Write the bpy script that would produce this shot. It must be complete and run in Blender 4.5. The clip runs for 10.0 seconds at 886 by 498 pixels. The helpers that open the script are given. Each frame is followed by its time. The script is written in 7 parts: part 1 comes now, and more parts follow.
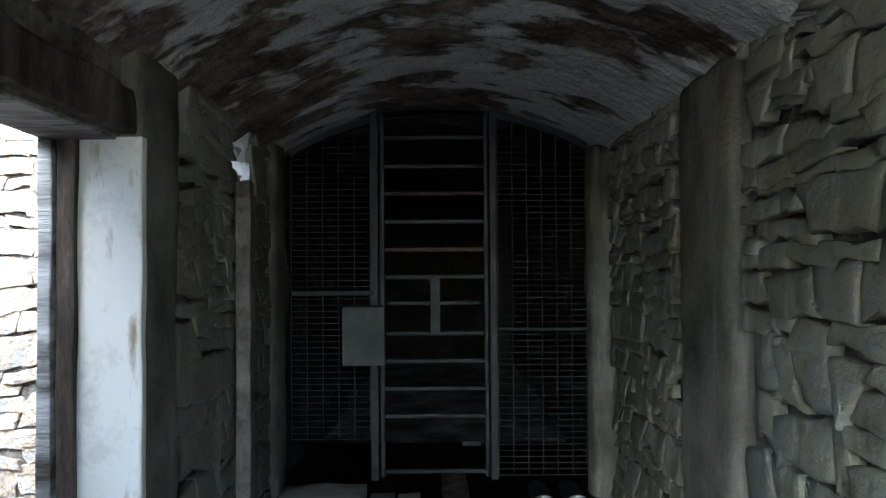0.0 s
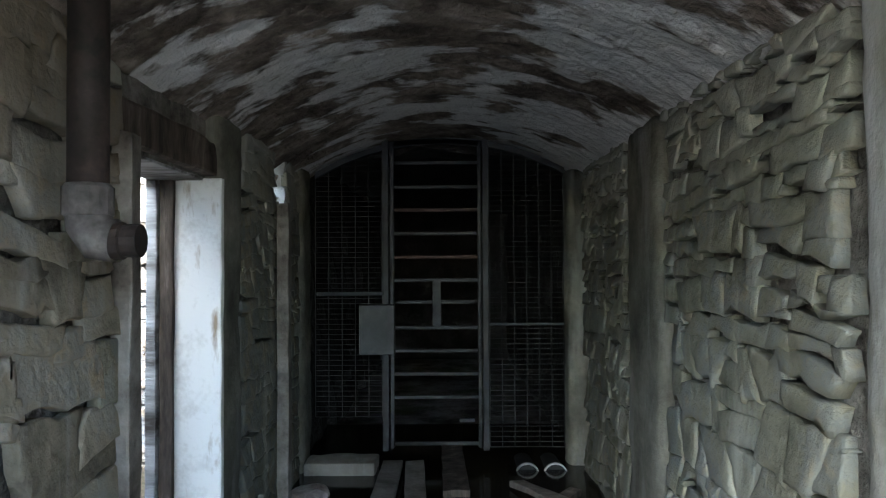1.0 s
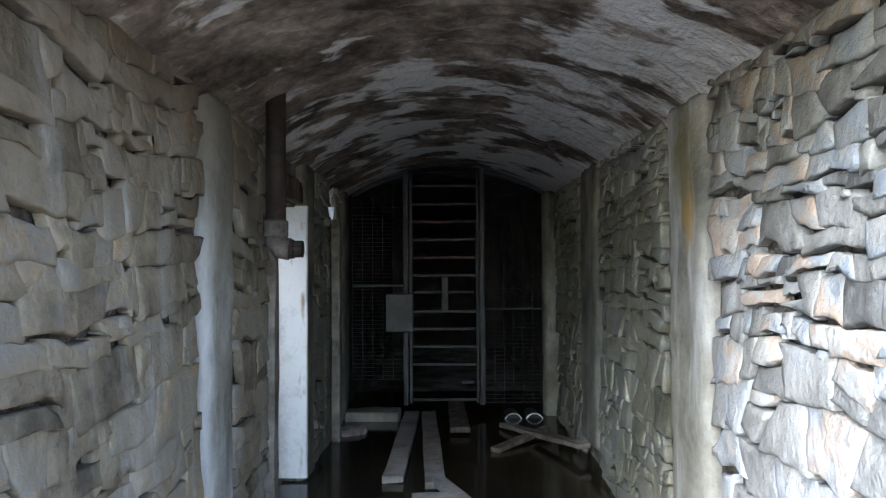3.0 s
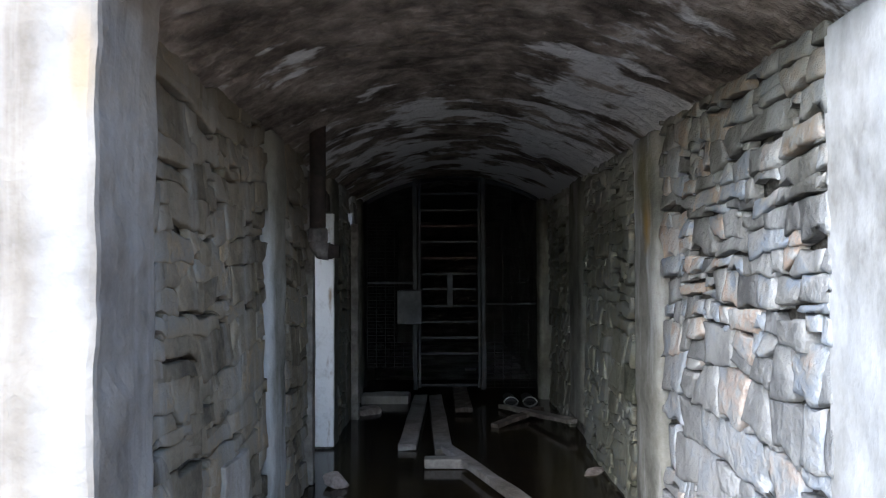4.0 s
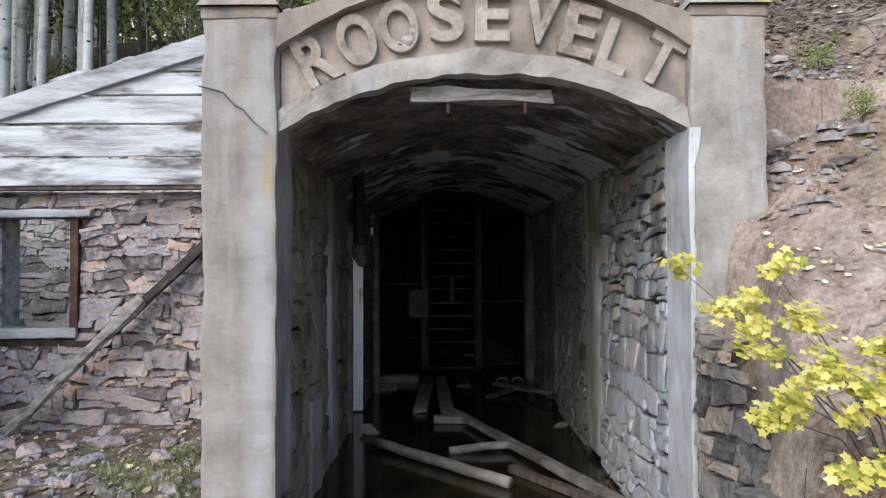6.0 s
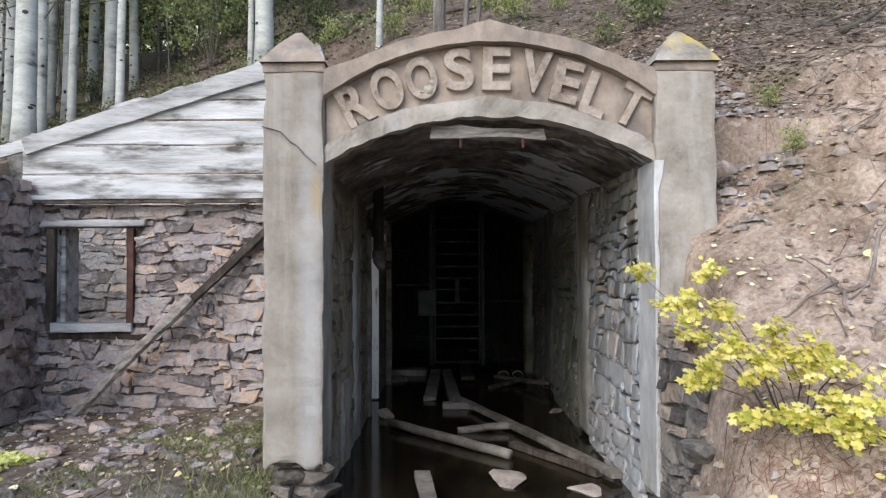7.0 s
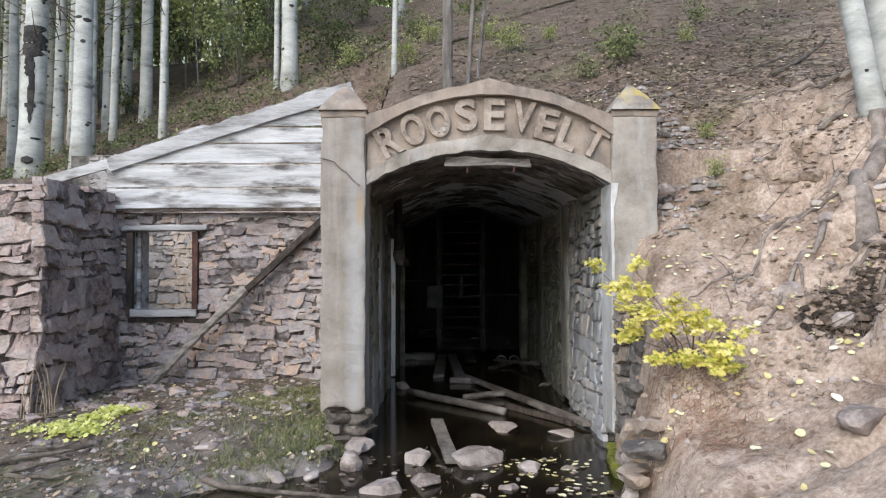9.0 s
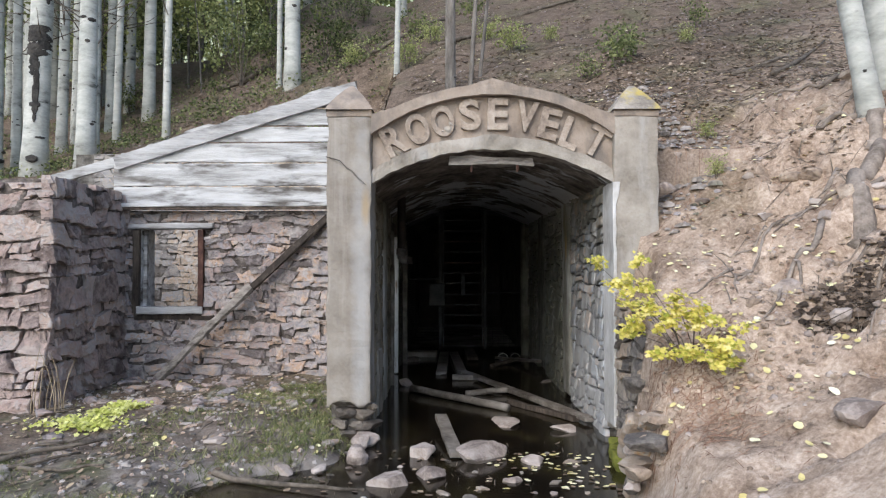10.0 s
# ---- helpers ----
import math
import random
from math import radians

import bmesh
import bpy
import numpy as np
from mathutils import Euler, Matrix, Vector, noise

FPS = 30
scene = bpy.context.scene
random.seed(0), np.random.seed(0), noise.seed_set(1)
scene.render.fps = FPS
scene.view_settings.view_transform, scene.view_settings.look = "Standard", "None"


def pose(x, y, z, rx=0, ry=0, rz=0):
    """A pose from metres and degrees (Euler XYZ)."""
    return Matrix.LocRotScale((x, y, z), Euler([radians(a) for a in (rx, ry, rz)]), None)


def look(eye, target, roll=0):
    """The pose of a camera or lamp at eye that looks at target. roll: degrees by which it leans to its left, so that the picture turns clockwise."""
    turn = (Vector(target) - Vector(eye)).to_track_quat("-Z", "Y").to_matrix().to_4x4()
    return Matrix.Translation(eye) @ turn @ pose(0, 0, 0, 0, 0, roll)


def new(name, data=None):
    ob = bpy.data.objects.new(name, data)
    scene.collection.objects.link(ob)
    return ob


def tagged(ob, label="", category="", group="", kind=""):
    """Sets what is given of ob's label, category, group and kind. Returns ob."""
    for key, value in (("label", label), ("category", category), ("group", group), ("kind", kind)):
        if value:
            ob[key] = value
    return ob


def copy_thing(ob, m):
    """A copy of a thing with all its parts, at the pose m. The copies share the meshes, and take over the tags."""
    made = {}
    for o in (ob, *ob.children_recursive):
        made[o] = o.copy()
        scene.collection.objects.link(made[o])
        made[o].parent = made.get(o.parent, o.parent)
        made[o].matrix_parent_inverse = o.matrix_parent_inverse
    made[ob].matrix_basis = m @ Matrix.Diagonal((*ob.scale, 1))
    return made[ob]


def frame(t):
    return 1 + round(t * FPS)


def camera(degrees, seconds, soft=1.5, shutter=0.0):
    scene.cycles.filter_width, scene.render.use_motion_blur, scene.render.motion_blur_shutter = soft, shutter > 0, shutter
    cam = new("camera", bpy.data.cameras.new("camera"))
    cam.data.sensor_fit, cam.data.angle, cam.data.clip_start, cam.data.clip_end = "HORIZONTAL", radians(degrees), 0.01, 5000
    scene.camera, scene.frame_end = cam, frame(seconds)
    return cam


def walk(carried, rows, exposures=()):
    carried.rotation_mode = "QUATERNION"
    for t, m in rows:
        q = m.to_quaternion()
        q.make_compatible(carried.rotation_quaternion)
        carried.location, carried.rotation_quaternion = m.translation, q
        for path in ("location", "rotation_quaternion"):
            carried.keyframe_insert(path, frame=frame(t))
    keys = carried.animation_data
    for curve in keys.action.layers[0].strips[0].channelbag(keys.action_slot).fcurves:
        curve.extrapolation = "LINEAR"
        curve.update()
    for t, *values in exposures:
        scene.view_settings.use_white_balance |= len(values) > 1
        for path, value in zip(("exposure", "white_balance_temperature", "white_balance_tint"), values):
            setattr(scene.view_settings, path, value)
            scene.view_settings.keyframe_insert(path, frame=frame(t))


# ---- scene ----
cam = camera(62.1, 10.0, 1.25)
METRES, EYE, TILT, LEAN, TURN = 8.0, 1.5, 0.0, 0.0, 0.0
ROWS = [
    (0.0, 0.0, 0.0, 0.0, 0.01, 1.23, 0.38),
    (0.5, 0.0006, -0.0564, 0.0022, 0.05, 1.24, 0.36),
    (1.0, 0.001, -0.114, 0.0041, 0.1, 1.3, 0.31),
    (1.5, -0.0007, -0.1705, 0.0049, 0.1, 1.35, 0.33),
    (2.0, -0.0022, -0.2268, 0.0043, 0.13, 1.36, 0.32),
    (2.5, -0.0035, -0.2827, 0.0024, 0.14, 1.38, 0.3),
    (4.0, -0.0131, -0.4489, 0.0006, 0.17, 1.36, 0.25),
    (4.5, -0.0144, -0.5029, 0.0006, 0.16, 1.38, 0.28),
    (5.0, -0.0142, -0.5576, 0.0024, 0.18, 1.35, 0.28),
    (5.5, -0.0154, -0.6151, 0.0035, 0.13, 1.4, 0.26),
    (7.0, -0.0288, -0.7865, 0.0082, 0.2, 1.52, 0.16),
    (7.5, -0.0326, -0.8414, 0.0065, 0.21, 1.58, 0.12),
    (8.0, -0.0351, -0.8955, 0.0046, 0.23, 1.6, 0.1),
    (8.5, -0.0371, -0.9499, 0.0029, 0.25, 1.62, 0.08),
    (9.0, -0.0393, -0.9846, 0.0018, 0.24, 1.59, 0.08),
    (9.5, -0.0416, -0.9951, 0.0011, 0.24, 1.55, 0.06),
    (10.0, -0.044, -0.9964, -0.0001, 0.23, 1.52, 0.05),
]
EXPOSURES = [(0.0, 3.15, 5750, 1), (1.0, 3.33, 5800, 2), (1.5, 3.41, 5800, 3), (2.0, 3.46, 5850, 4), (2.5, 3.3, 5850, 5), (4.0, 2.02, 5850, 9), (4.5, 1.4, 5800, 10), (5.0, 1.05, 5900, 10),
             (5.5, 0.9, 6000, 10), (7.0, 0.84, 6400, 10), (10.0, 0.79, 6450, 10)]
walk(cam, [(t, pose(0, 0, EYE, TILT, LEAN, TURN) @ pose(METRES * x, METRES * y, METRES * z, 90 + pitch, roll, yaw)) for t, x, y, z, yaw, pitch, roll in ROWS], EXPOSURES)

# ---- light ----
world = bpy.data.worlds.new("sky")
scene.world = world
world.use_nodes = True
wn, wl = world.node_tree.nodes, world.node_tree.links
sky = wn.new("ShaderNodeTexSky")
sky.sky_type = "NISHITA"
sky.sun_disc = False
sky.sun_elevation, sky.sun_rotation = radians(36), radians(206)
wl.new(sky.outputs[0], wn["Background"].inputs[0])
wn["Background"].inputs[1].default_value = 0.15
sun_data = bpy.data.lights.new("sun", "SUN")
sun_data.energy, sun_data.angle, sun_data.color = 1.5, radians(50), (1.0, 0.95, 0.89)
sun = new("sun", sun_data)
sun.matrix_world = look((-5.36, -11.0, 8.9), (0, 0, 0))


# ---- materials ----
def material(name, stops, scale=3.0, rough=0.85, bump=0.3, fine=40.0, stretch=(1, 1, 1), metal=0.0, spread=0.0, thin=0.0, grain=0.45,
             stain=None, stain_scale=1.0, stain_stretch=(1, 1, 1), stain_lo=0.55, stain_hi=0.7, dist=0.02, coords="Object",
             island=False, spec=0.3):
    """Procedural surface: a colour ramp over two scales of noise, per-piece variation (spread), a stain with its own shape, fine relief."""
    m = bpy.data.materials.new(name)
    m.use_nodes = True
    n, l = m.node_tree.nodes, m.node_tree.links
    b = n["Principled BSDF"]
    b.inputs["Roughness"].default_value = rough
    b.inputs["Metallic"].default_value = metal
    b.inputs["Specular IOR Level"].default_value = spec
    tc = n.new("ShaderNodeTexCoord")
    mp = n.new("ShaderNodeMapping")
    mp.inputs["Scale"].default_value = stretch
    l.new(tc.outputs[coords], mp.inputs[0])
    n1 = n.new("ShaderNodeTexNoise")
    n1.inputs["Scale"].default_value, n1.inputs["Detail"].default_value = scale, 6
    n1.inputs["Roughness"].default_value = 0.65
    l.new(mp.outputs[0], n1.inputs["Vector"])
    n2 = n.new("ShaderNodeTexNoise")
    n2.inputs["Scale"].default_value, n2.inputs["Detail"].default_value = fine, 5
    l.new(mp.outputs[0], n2.inputs["Vector"])
    mix = n.new("ShaderNodeMath")
    mix.operation = "MULTIPLY_ADD"
    l.new(n2.outputs[0], mix.inputs[0])
    mix.inputs[1].default_value = grain
    ad = n.new("ShaderNodeMath")
    ad.operation = "MULTIPLY_ADD"
    l.new(n1.outputs[0], ad.inputs[0])
    ad.inputs[1].default_value, ad.inputs[2].default_value = 2.0, -0.5 - 0.5 * grain
    l.new(ad.outputs[0], mix.inputs[2])
    last = mix
    if spread:
        oi = n.new("ShaderNodeNewGeometry") if island else n.new("ShaderNodeObjectInfo")
        sp = n.new("ShaderNodeMath")
        sp.operation = "MULTIPLY_ADD"
        l.new(oi.outputs["Random Per Island" if island else "Random"], sp.inputs[0])
        sp.inputs[1].default_value = spread
        off = n.new("ShaderNodeMath")
        off.operation = "MULTIPLY_ADD"
        l.new(mix.outputs[0], off.inputs[0])
        off.inputs[1].default_value, off.inputs[2].default_value = 1 - 0.4 * spread, -0.3 * spread
        l.new(off.outputs[0], sp.inputs[2])
        last = sp
    r = n.new("ShaderNodeValToRGB")
    e = r.color_ramp.elements
    while len(e) < len(stops):
        e.new(0.5)
    for el, (p, c) in zip(e, stops):
        el.position, el.color = p, (*c, 1)
    l.new(last.outputs[0], r.inputs[0])
    out = r.outputs[0]
    if stain:
        mp2 = n.new("ShaderNodeMapping")
        mp2.inputs["Scale"].default_value = stain_stretch
        l.new(tc.outputs[coords], mp2.inputs[0])
        n3 = n.new("ShaderNodeTexNoise")
        n3.inputs["Scale"].default_value, n3.inputs["Detail"].default_value = stain_scale, 5
        n3.inputs["Roughness"].default_value = 0.6
        l.new(mp2.outputs[0], n3.inputs["Vector"])
        rr = n.new("ShaderNodeMapRange")
        rr.inputs[1].default_value, rr.inputs[2].default_value = stain_lo, stain_hi
        l.new(n3.outputs[0], rr.inputs[0])
        mx = n.new("ShaderNodeMix")
        mx.data_type = "RGBA"
        l.new(rr.outputs[0], mx.inputs[0])
        l.new(out, mx.inputs[6])
        mx.inputs[7].default_value = (*stain, 1)
        out = mx.outputs[2]
    l.new(out, b.inputs["Base Color"])
    if thin:
        tr = n.new("ShaderNodeBsdfTranslucent")
        l.new(out, tr.inputs[0])
        ms = n.new("ShaderNodeMixShader")
        ms.inputs[0].default_value = thin
        l.new(b.outputs[0], ms.inputs[1])
        l.new(tr.outputs[0], ms.inputs[2])
        l.new(ms.outputs[0], n["Material Output"].inputs[0])
    bp = n.new("ShaderNodeBump")
    bp.inputs["Strength"].default_value, bp.inputs["Distance"].default_value = bump, dist
    l.new(mix.outputs[0], bp.inputs["Height"])
    l.new(bp.outputs[0], b.inputs["Normal"])
    return m


ROCK_HUT = material("reddish rubble stone", [(0.08, (0.167, 0.145, 0.146)), (0.25, (0.315, 0.285, 0.287)), (0.42, (0.414, 0.32, 0.287)), (0.58, (0.345, 0.335, 0.355)), (0.72, (0.463, 0.40, 0.376)), (0.86, (0.542, 0.385, 0.287)), (1.0, (0.512, 0.475, 0.470))],
                    9, 0.92, 1.0, 34, spread=0.95, dist=0.04, stain=(0.46, 0.43, 0.41), stain_scale=5, stain_lo=0.52, stain_hi=0.75)
ROCK_TUNNEL = material("grey limed stone", [(0.1, (0.11, 0.11, 0.11)), (0.32, (0.23, 0.23, 0.225)), (0.5, (0.32, 0.318, 0.31)), (0.64, (0.26, 0.30, 0.36)), (0.77, (0.37, 0.365, 0.355)), (0.89, (0.46, 0.35, 0.275)), (1.0, (0.47, 0.47, 0.465))],
                       5.5, 0.85, 0.8, 24, spread=0.9, dist=0.022, grain=0.32, stain=(0.52, 0.53, 0.54), stain_scale=1.6, stain_stretch=(3, 3, 0.45), stain_lo=0.50, stain_hi=0.74)
# Greenish algae stone, its colour also darkened to dim the deep tunnel.
ROCK_ALGAE_DIM = material("algae stained stone, darkened for depth", [(0.1, (0.0522, 0.0539, 0.0391)), (0.35, (0.109, 0.111, 0.0827)), (0.55, (0.165, 0.161, 0.122)), (0.72, (0.157, 0.165, 0.152)), (0.88, (0.209, 0.187, 0.131)), (1.0, (0.252, 0.248, 0.209))],
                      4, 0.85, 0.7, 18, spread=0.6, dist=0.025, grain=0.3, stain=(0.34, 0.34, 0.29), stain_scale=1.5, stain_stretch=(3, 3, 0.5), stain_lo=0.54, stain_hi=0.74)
WOOD_LINTEL = material("dirty bleached wood", [(0.15, (0.09, 0.08, 0.07)), (0.45, (0.23, 0.21, 0.19)), (0.9, (0.40, 0.37, 0.34))], 3, 0.85, 0.8, 26, stretch=(0.8, 5, 5), dist=0.012)
IRON = material("blackened iron", [(0.2, (0.012, 0.010, 0.009)), (0.6, (0.032, 0.023, 0.02)), (0.9, (0.07, 0.045, 0.038))], 6, 0.75, 0.4, 50, dist=0.006)
IRON_GREY = material("grey scaled iron", [(0.2, (0.05, 0.043, 0.04)), (0.6, (0.12, 0.105, 0.098)), (0.9, (0.20, 0.18, 0.17))], 9, 0.75, 0.4, 50, dist=0.006)
ROCK_WEST = material("dusty tan stone", [(0.1, (0.0907, 0.0788, 0.0601)), (0.35, (0.199, 0.173, 0.129)), (0.55, (0.284, 0.244, 0.183)), (0.72, (0.255, 0.239, 0.208)), (0.88, (0.34, 0.268, 0.18)), (1.0, (0.42, 0.362, 0.282))],
                     4, 0.85, 0.7, 18, spread=0.55, dist=0.025, grain=0.3, stain=(0.40, 0.395, 0.375), stain_scale=1.6, stain_stretch=(3, 3, 0.45), stain_lo=0.50, stain_hi=0.74)
ROCK_BACK = material("pale grey beige stone", [(0.1, (0.176, 0.16, 0.148)), (0.3, (0.30, 0.285, 0.275)), (0.5, (0.41, 0.375, 0.34)), (0.66, (0.34, 0.345, 0.36)), (0.82, (0.47, 0.37, 0.28)), (1.0, (0.51, 0.485, 0.46))], 8, 0.92, 0.9, 34, spread=0.8, dist=0.03)
ROCK_RUST = material("rust stained stone", [(0.12, (0.10, 0.09, 0.085)), (0.4, (0.25, 0.225, 0.20)), (0.65, (0.30, 0.235, 0.18)), (0.85, (0.38, 0.335, 0.29)), (1.0, (0.38, 0.24, 0.13))], 6, 0.88, 0.8, 40, spread=0.8, dist=0.03)
ROCK_FOOT = material("dark broken footing stone", [(0.12, (0.06, 0.052, 0.045)), (0.45, (0.16, 0.14, 0.122)), (0.8, (0.27, 0.24, 0.21))], 7, 0.9, 0.9, 40, spread=0.6, dist=0.03)
ROCK_RUIN = material("brown weathered rubble stone", [(0.08, (0.167, 0.13, 0.120)), (0.3, (0.325, 0.265, 0.246)), (0.5, (0.433, 0.33, 0.298)), (0.7, (0.433, 0.39, 0.376)), (0.85, (0.492, 0.38, 0.324)), (1.0, (0.532, 0.49, 0.481))],
                     9, 0.92, 1.0, 34, spread=0.8, dist=0.04, stain=(0.46, 0.42, 0.39), stain_scale=5, stain_lo=0.52, stain_hi=0.75)
# Damp soil, its brown also darkened for the shade inside the bank hollow.
DAMP_SHADE = material("damp brown soil, darkened for shade", [(0.2, (0.045, 0.034, 0.027)), (0.5, (0.10, 0.075, 0.058)), (0.8, (0.19, 0.145, 0.112))], 9, 0.95, 0.9, 40, spread=0.5, dist=0.03)
CLOD = material("earth clod", [(0.1, (0.13, 0.10, 0.08)), (0.4, (0.30, 0.235, 0.185)), (0.7, (0.44, 0.36, 0.29)), (1.0, (0.56, 0.48, 0.41))], 7, 0.95, 0.8, 40, spread=0.3, dist=0.03)
ROCK_LOOSE = material("pale loose rock", [(0.2, (0.176, 0.143, 0.127)), (0.5, (0.374, 0.319, 0.286)), (0.9, (0.55, 0.495, 0.462))], 6, 0.8, 0.5, 50, spread=0.4)
MORTAR = material("dark earthy mortar", [(0.2, (0.055, 0.047, 0.041)), (0.5, (0.145, 0.125, 0.115)), (0.8, (0.26, 0.23, 0.21))], 8, 0.95, 1.0, 40, dist=0.03)
LIME = material("grey lime mortar", [(0.2, (0.06, 0.056, 0.05)), (0.5, (0.15, 0.14, 0.125)), (0.85, (0.27, 0.26, 0.24))], 6, 0.9, 0.9, 40, dist=0.03)
CONCRETE = material("weathered concrete", [(0.1, (0.128, 0.11, 0.092)), (0.4, (0.222, 0.197, 0.169)), (0.6, (0.272, 0.245, 0.212)), (0.9, (0.35, 0.322, 0.287))], 1.8, 0.88, 0.5, 40, grain=0.22,
                    stain=(0.42, 0.40, 0.375), stain_scale=1.1, stain_stretch=(5.0, 4.0, 0.22), stain_lo=0.52, stain_hi=0.75, dist=0.03)
CONCRETE_TAN = material("tan weathered concrete", [(0.1, (0.166, 0.136, 0.114)), (0.4, (0.279, 0.229, 0.188)), (0.6, (0.341, 0.284, 0.236)), (0.9, (0.42, 0.358, 0.306))], 2.2, 0.9, 0.6, 40, dist=0.03, grain=0.2,
                        stain=(0.20, 0.175, 0.155), stain_scale=2.2, stain_stretch=(2.0, 2.0, 1.0), stain_lo=0.49, stain_hi=0.66)
CONCRETE_LETTER = material("worn tan concrete of the letters", [(0.1, (0.19, 0.155, 0.128)), (0.4, (0.315, 0.262, 0.217)), (0.6, (0.38, 0.323, 0.272)), (0.9, (0.47, 0.41, 0.352))], 5, 0.9, 0.7, 40, dist=0.02, grain=0.3)
CONCRETE_LICHEN = material("lichened concrete", [(0.15, (0.19, 0.17, 0.145)), (0.5, (0.33, 0.30, 0.26)), (0.9, (0.48, 0.44, 0.40))], 4, 0.9, 0.7, 45, dist=0.018,
                           stain=(0.46, 0.36, 0.08), stain_scale=3.2, stain_lo=0.49, stain_hi=0.62)
CONCRETE_PLAIN = material("grey tan concrete", [(0.1, (0.17, 0.15, 0.125)), (0.4, (0.285, 0.26, 0.225)), (0.6, (0.35, 0.32, 0.28)), (0.9, (0.44, 0.41, 0.37))], 2.4, 0.9, 0.6, 40, grain=0.25, dist=0.03,
                          stain=(0.44, 0.43, 0.42), stain_scale=1.6, stain_stretch=(2.5, 2.5, 0.5), stain_lo=0.52, stain_hi=0.74)
WHITE_FACE = material("mottled white face", [(0.15, (0.30, 0.29, 0.27)), (0.4, (0.44, 0.435, 0.425)), (0.8, (0.60, 0.605, 0.61))], 3, 0.85, 0.4, 40, stretch=(1, 1, 0.6), dist=0.012)
JAMB = material("whitewashed jamb", [(0.2, (0.66, 0.65, 0.63)), (0.5, (0.84, 0.84, 0.83))], 3, 0.8, 0.3, 50, dist=0.01, stain=(0.36, 0.28, 0.20), stain_scale=5, stain_stretch=(2.0, 2.0, 0.5), stain_lo=0.60, stain_hi=0.72)
VAULT = material("sooty vault concrete", [(0.2, (0.05, 0.041, 0.034)), (0.42, (0.125, 0.104, 0.088)), (0.65, (0.24, 0.205, 0.176)), (0.9, (0.40, 0.355, 0.315))], 3.5, 0.85, 1.0, 20, dist=0.035,
                 stain=(0.64, 0.64, 0.65), stain_scale=2.4, stain_stretch=(1.0, 1.9, 1.0), stain_lo=0.50, stain_hi=0.575)


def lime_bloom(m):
    """Lime blooms in ragged flakes across the vault, on its haunches more than along the sooty crown, and less near the mouth."""
    n, l = m.node_tree.nodes, m.node_tree.links
    rr = next(x for x in n if x.type == "MAP_RANGE")
    mx = next(x for x in n if x.type == "MIX")
    tc = next(x for x in n if x.type == "TEX_COORD")
    streak = rr.inputs[0].links[0].from_socket
    sep = n.new("ShaderNodeSeparateXYZ")
    l.new(tc.outputs["Object"], sep.inputs[0])
    big = n.new("ShaderNodeTexNoise")
    big.inputs["Scale"].default_value, big.inputs["Detail"].default_value = 1.15, 3
    l.new(tc.outputs["Object"], big.inputs["Vector"])
    y = n.new("ShaderNodeMapRange")
    y.inputs[1].default_value, y.inputs[2].default_value, y.inputs[3].default_value, y.inputs[4].default_value = -1.3, 1.2, -0.16, 0.055
    l.new(sep.outputs[1], y.inputs[0])
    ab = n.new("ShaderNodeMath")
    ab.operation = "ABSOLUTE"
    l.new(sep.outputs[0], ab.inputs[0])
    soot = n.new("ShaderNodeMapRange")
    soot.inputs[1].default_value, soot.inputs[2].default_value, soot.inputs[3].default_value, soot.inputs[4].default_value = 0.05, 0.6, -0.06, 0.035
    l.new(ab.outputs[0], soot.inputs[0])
    last = streak
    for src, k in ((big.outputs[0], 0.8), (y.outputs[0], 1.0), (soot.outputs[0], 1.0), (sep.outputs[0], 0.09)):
        ad = n.new("ShaderNodeMath")
        ad.operation = "MULTIPLY_ADD"
        l.new(src, ad.inputs[0])
        ad.inputs[1].default_value = k
        l.new(last, ad.inputs[2])
        last = ad.outputs[0]
    off = n.new("ShaderNodeMath")
    off.operation = "SUBTRACT"
    l.new(last, off.inputs[0])
    off.inputs[1].default_value = 0.43
    l.new(off.outputs[0], rr.inputs[0])
    l.new(rr.outputs[0], mx.inputs[0])


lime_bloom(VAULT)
WOOD_GREY = material("silvered weathered wood", [(0.1, (0.10, 0.095, 0.09)), (0.3, (0.30, 0.298, 0.295)), (0.52, (0.49, 0.495, 0.50)), (0.9, (0.66, 0.67, 0.68))], 2.2, 0.8, 0.8, 22,
                     stretch=(0.5, 5, 5), spread=0.35, dist=0.012, grain=0.3, stain=(0.10, 0.09, 0.08), stain_scale=2.3, stain_stretch=(0.6, 1.5, 2.2), stain_lo=0.525, stain_hi=0.66)
WOOD_RAKE = material("grey splintered wood", [(0.1, (0.10, 0.095, 0.09)), (0.35, (0.28, 0.28, 0.28)), (0.6, (0.42, 0.42, 0.425)), (0.9, (0.54, 0.545, 0.55))], 2.0, 0.85, 0.8, 24, stretch=(0.6, 5, 4), dist=0.012)
WOOD_DARK = material("dark damp wood", [(0.2, (0.03, 0.024, 0.02)), (0.6, (0.10, 0.08, 0.065)), (0.9, (0.2, 0.165, 0.14))], 3, 0.85, 0.5, 30, stretch=(3, 3, 0.6), dist=0.01)
# Near-black stand-in for dark slots, their shade put into the colour.
WOOD_SLOT = material("near-black wood for dark slots", [(0.2, (0.015, 0.012, 0.010)), (0.6, (0.045, 0.036, 0.03)), (0.9, (0.11, 0.09, 0.075))], 3, 0.9, 0.6, 30, stretch=(3, 3, 0.6), dist=0.01)
WOOD_WET = material("wet bleached timber", [(0.15, (0.0425, 0.0357, 0.0298)), (0.45, (0.145, 0.128, 0.111)), (0.9, (0.306, 0.281, 0.255))], 5, 0.5, 0.8, 30, spread=0.3, dist=0.01)
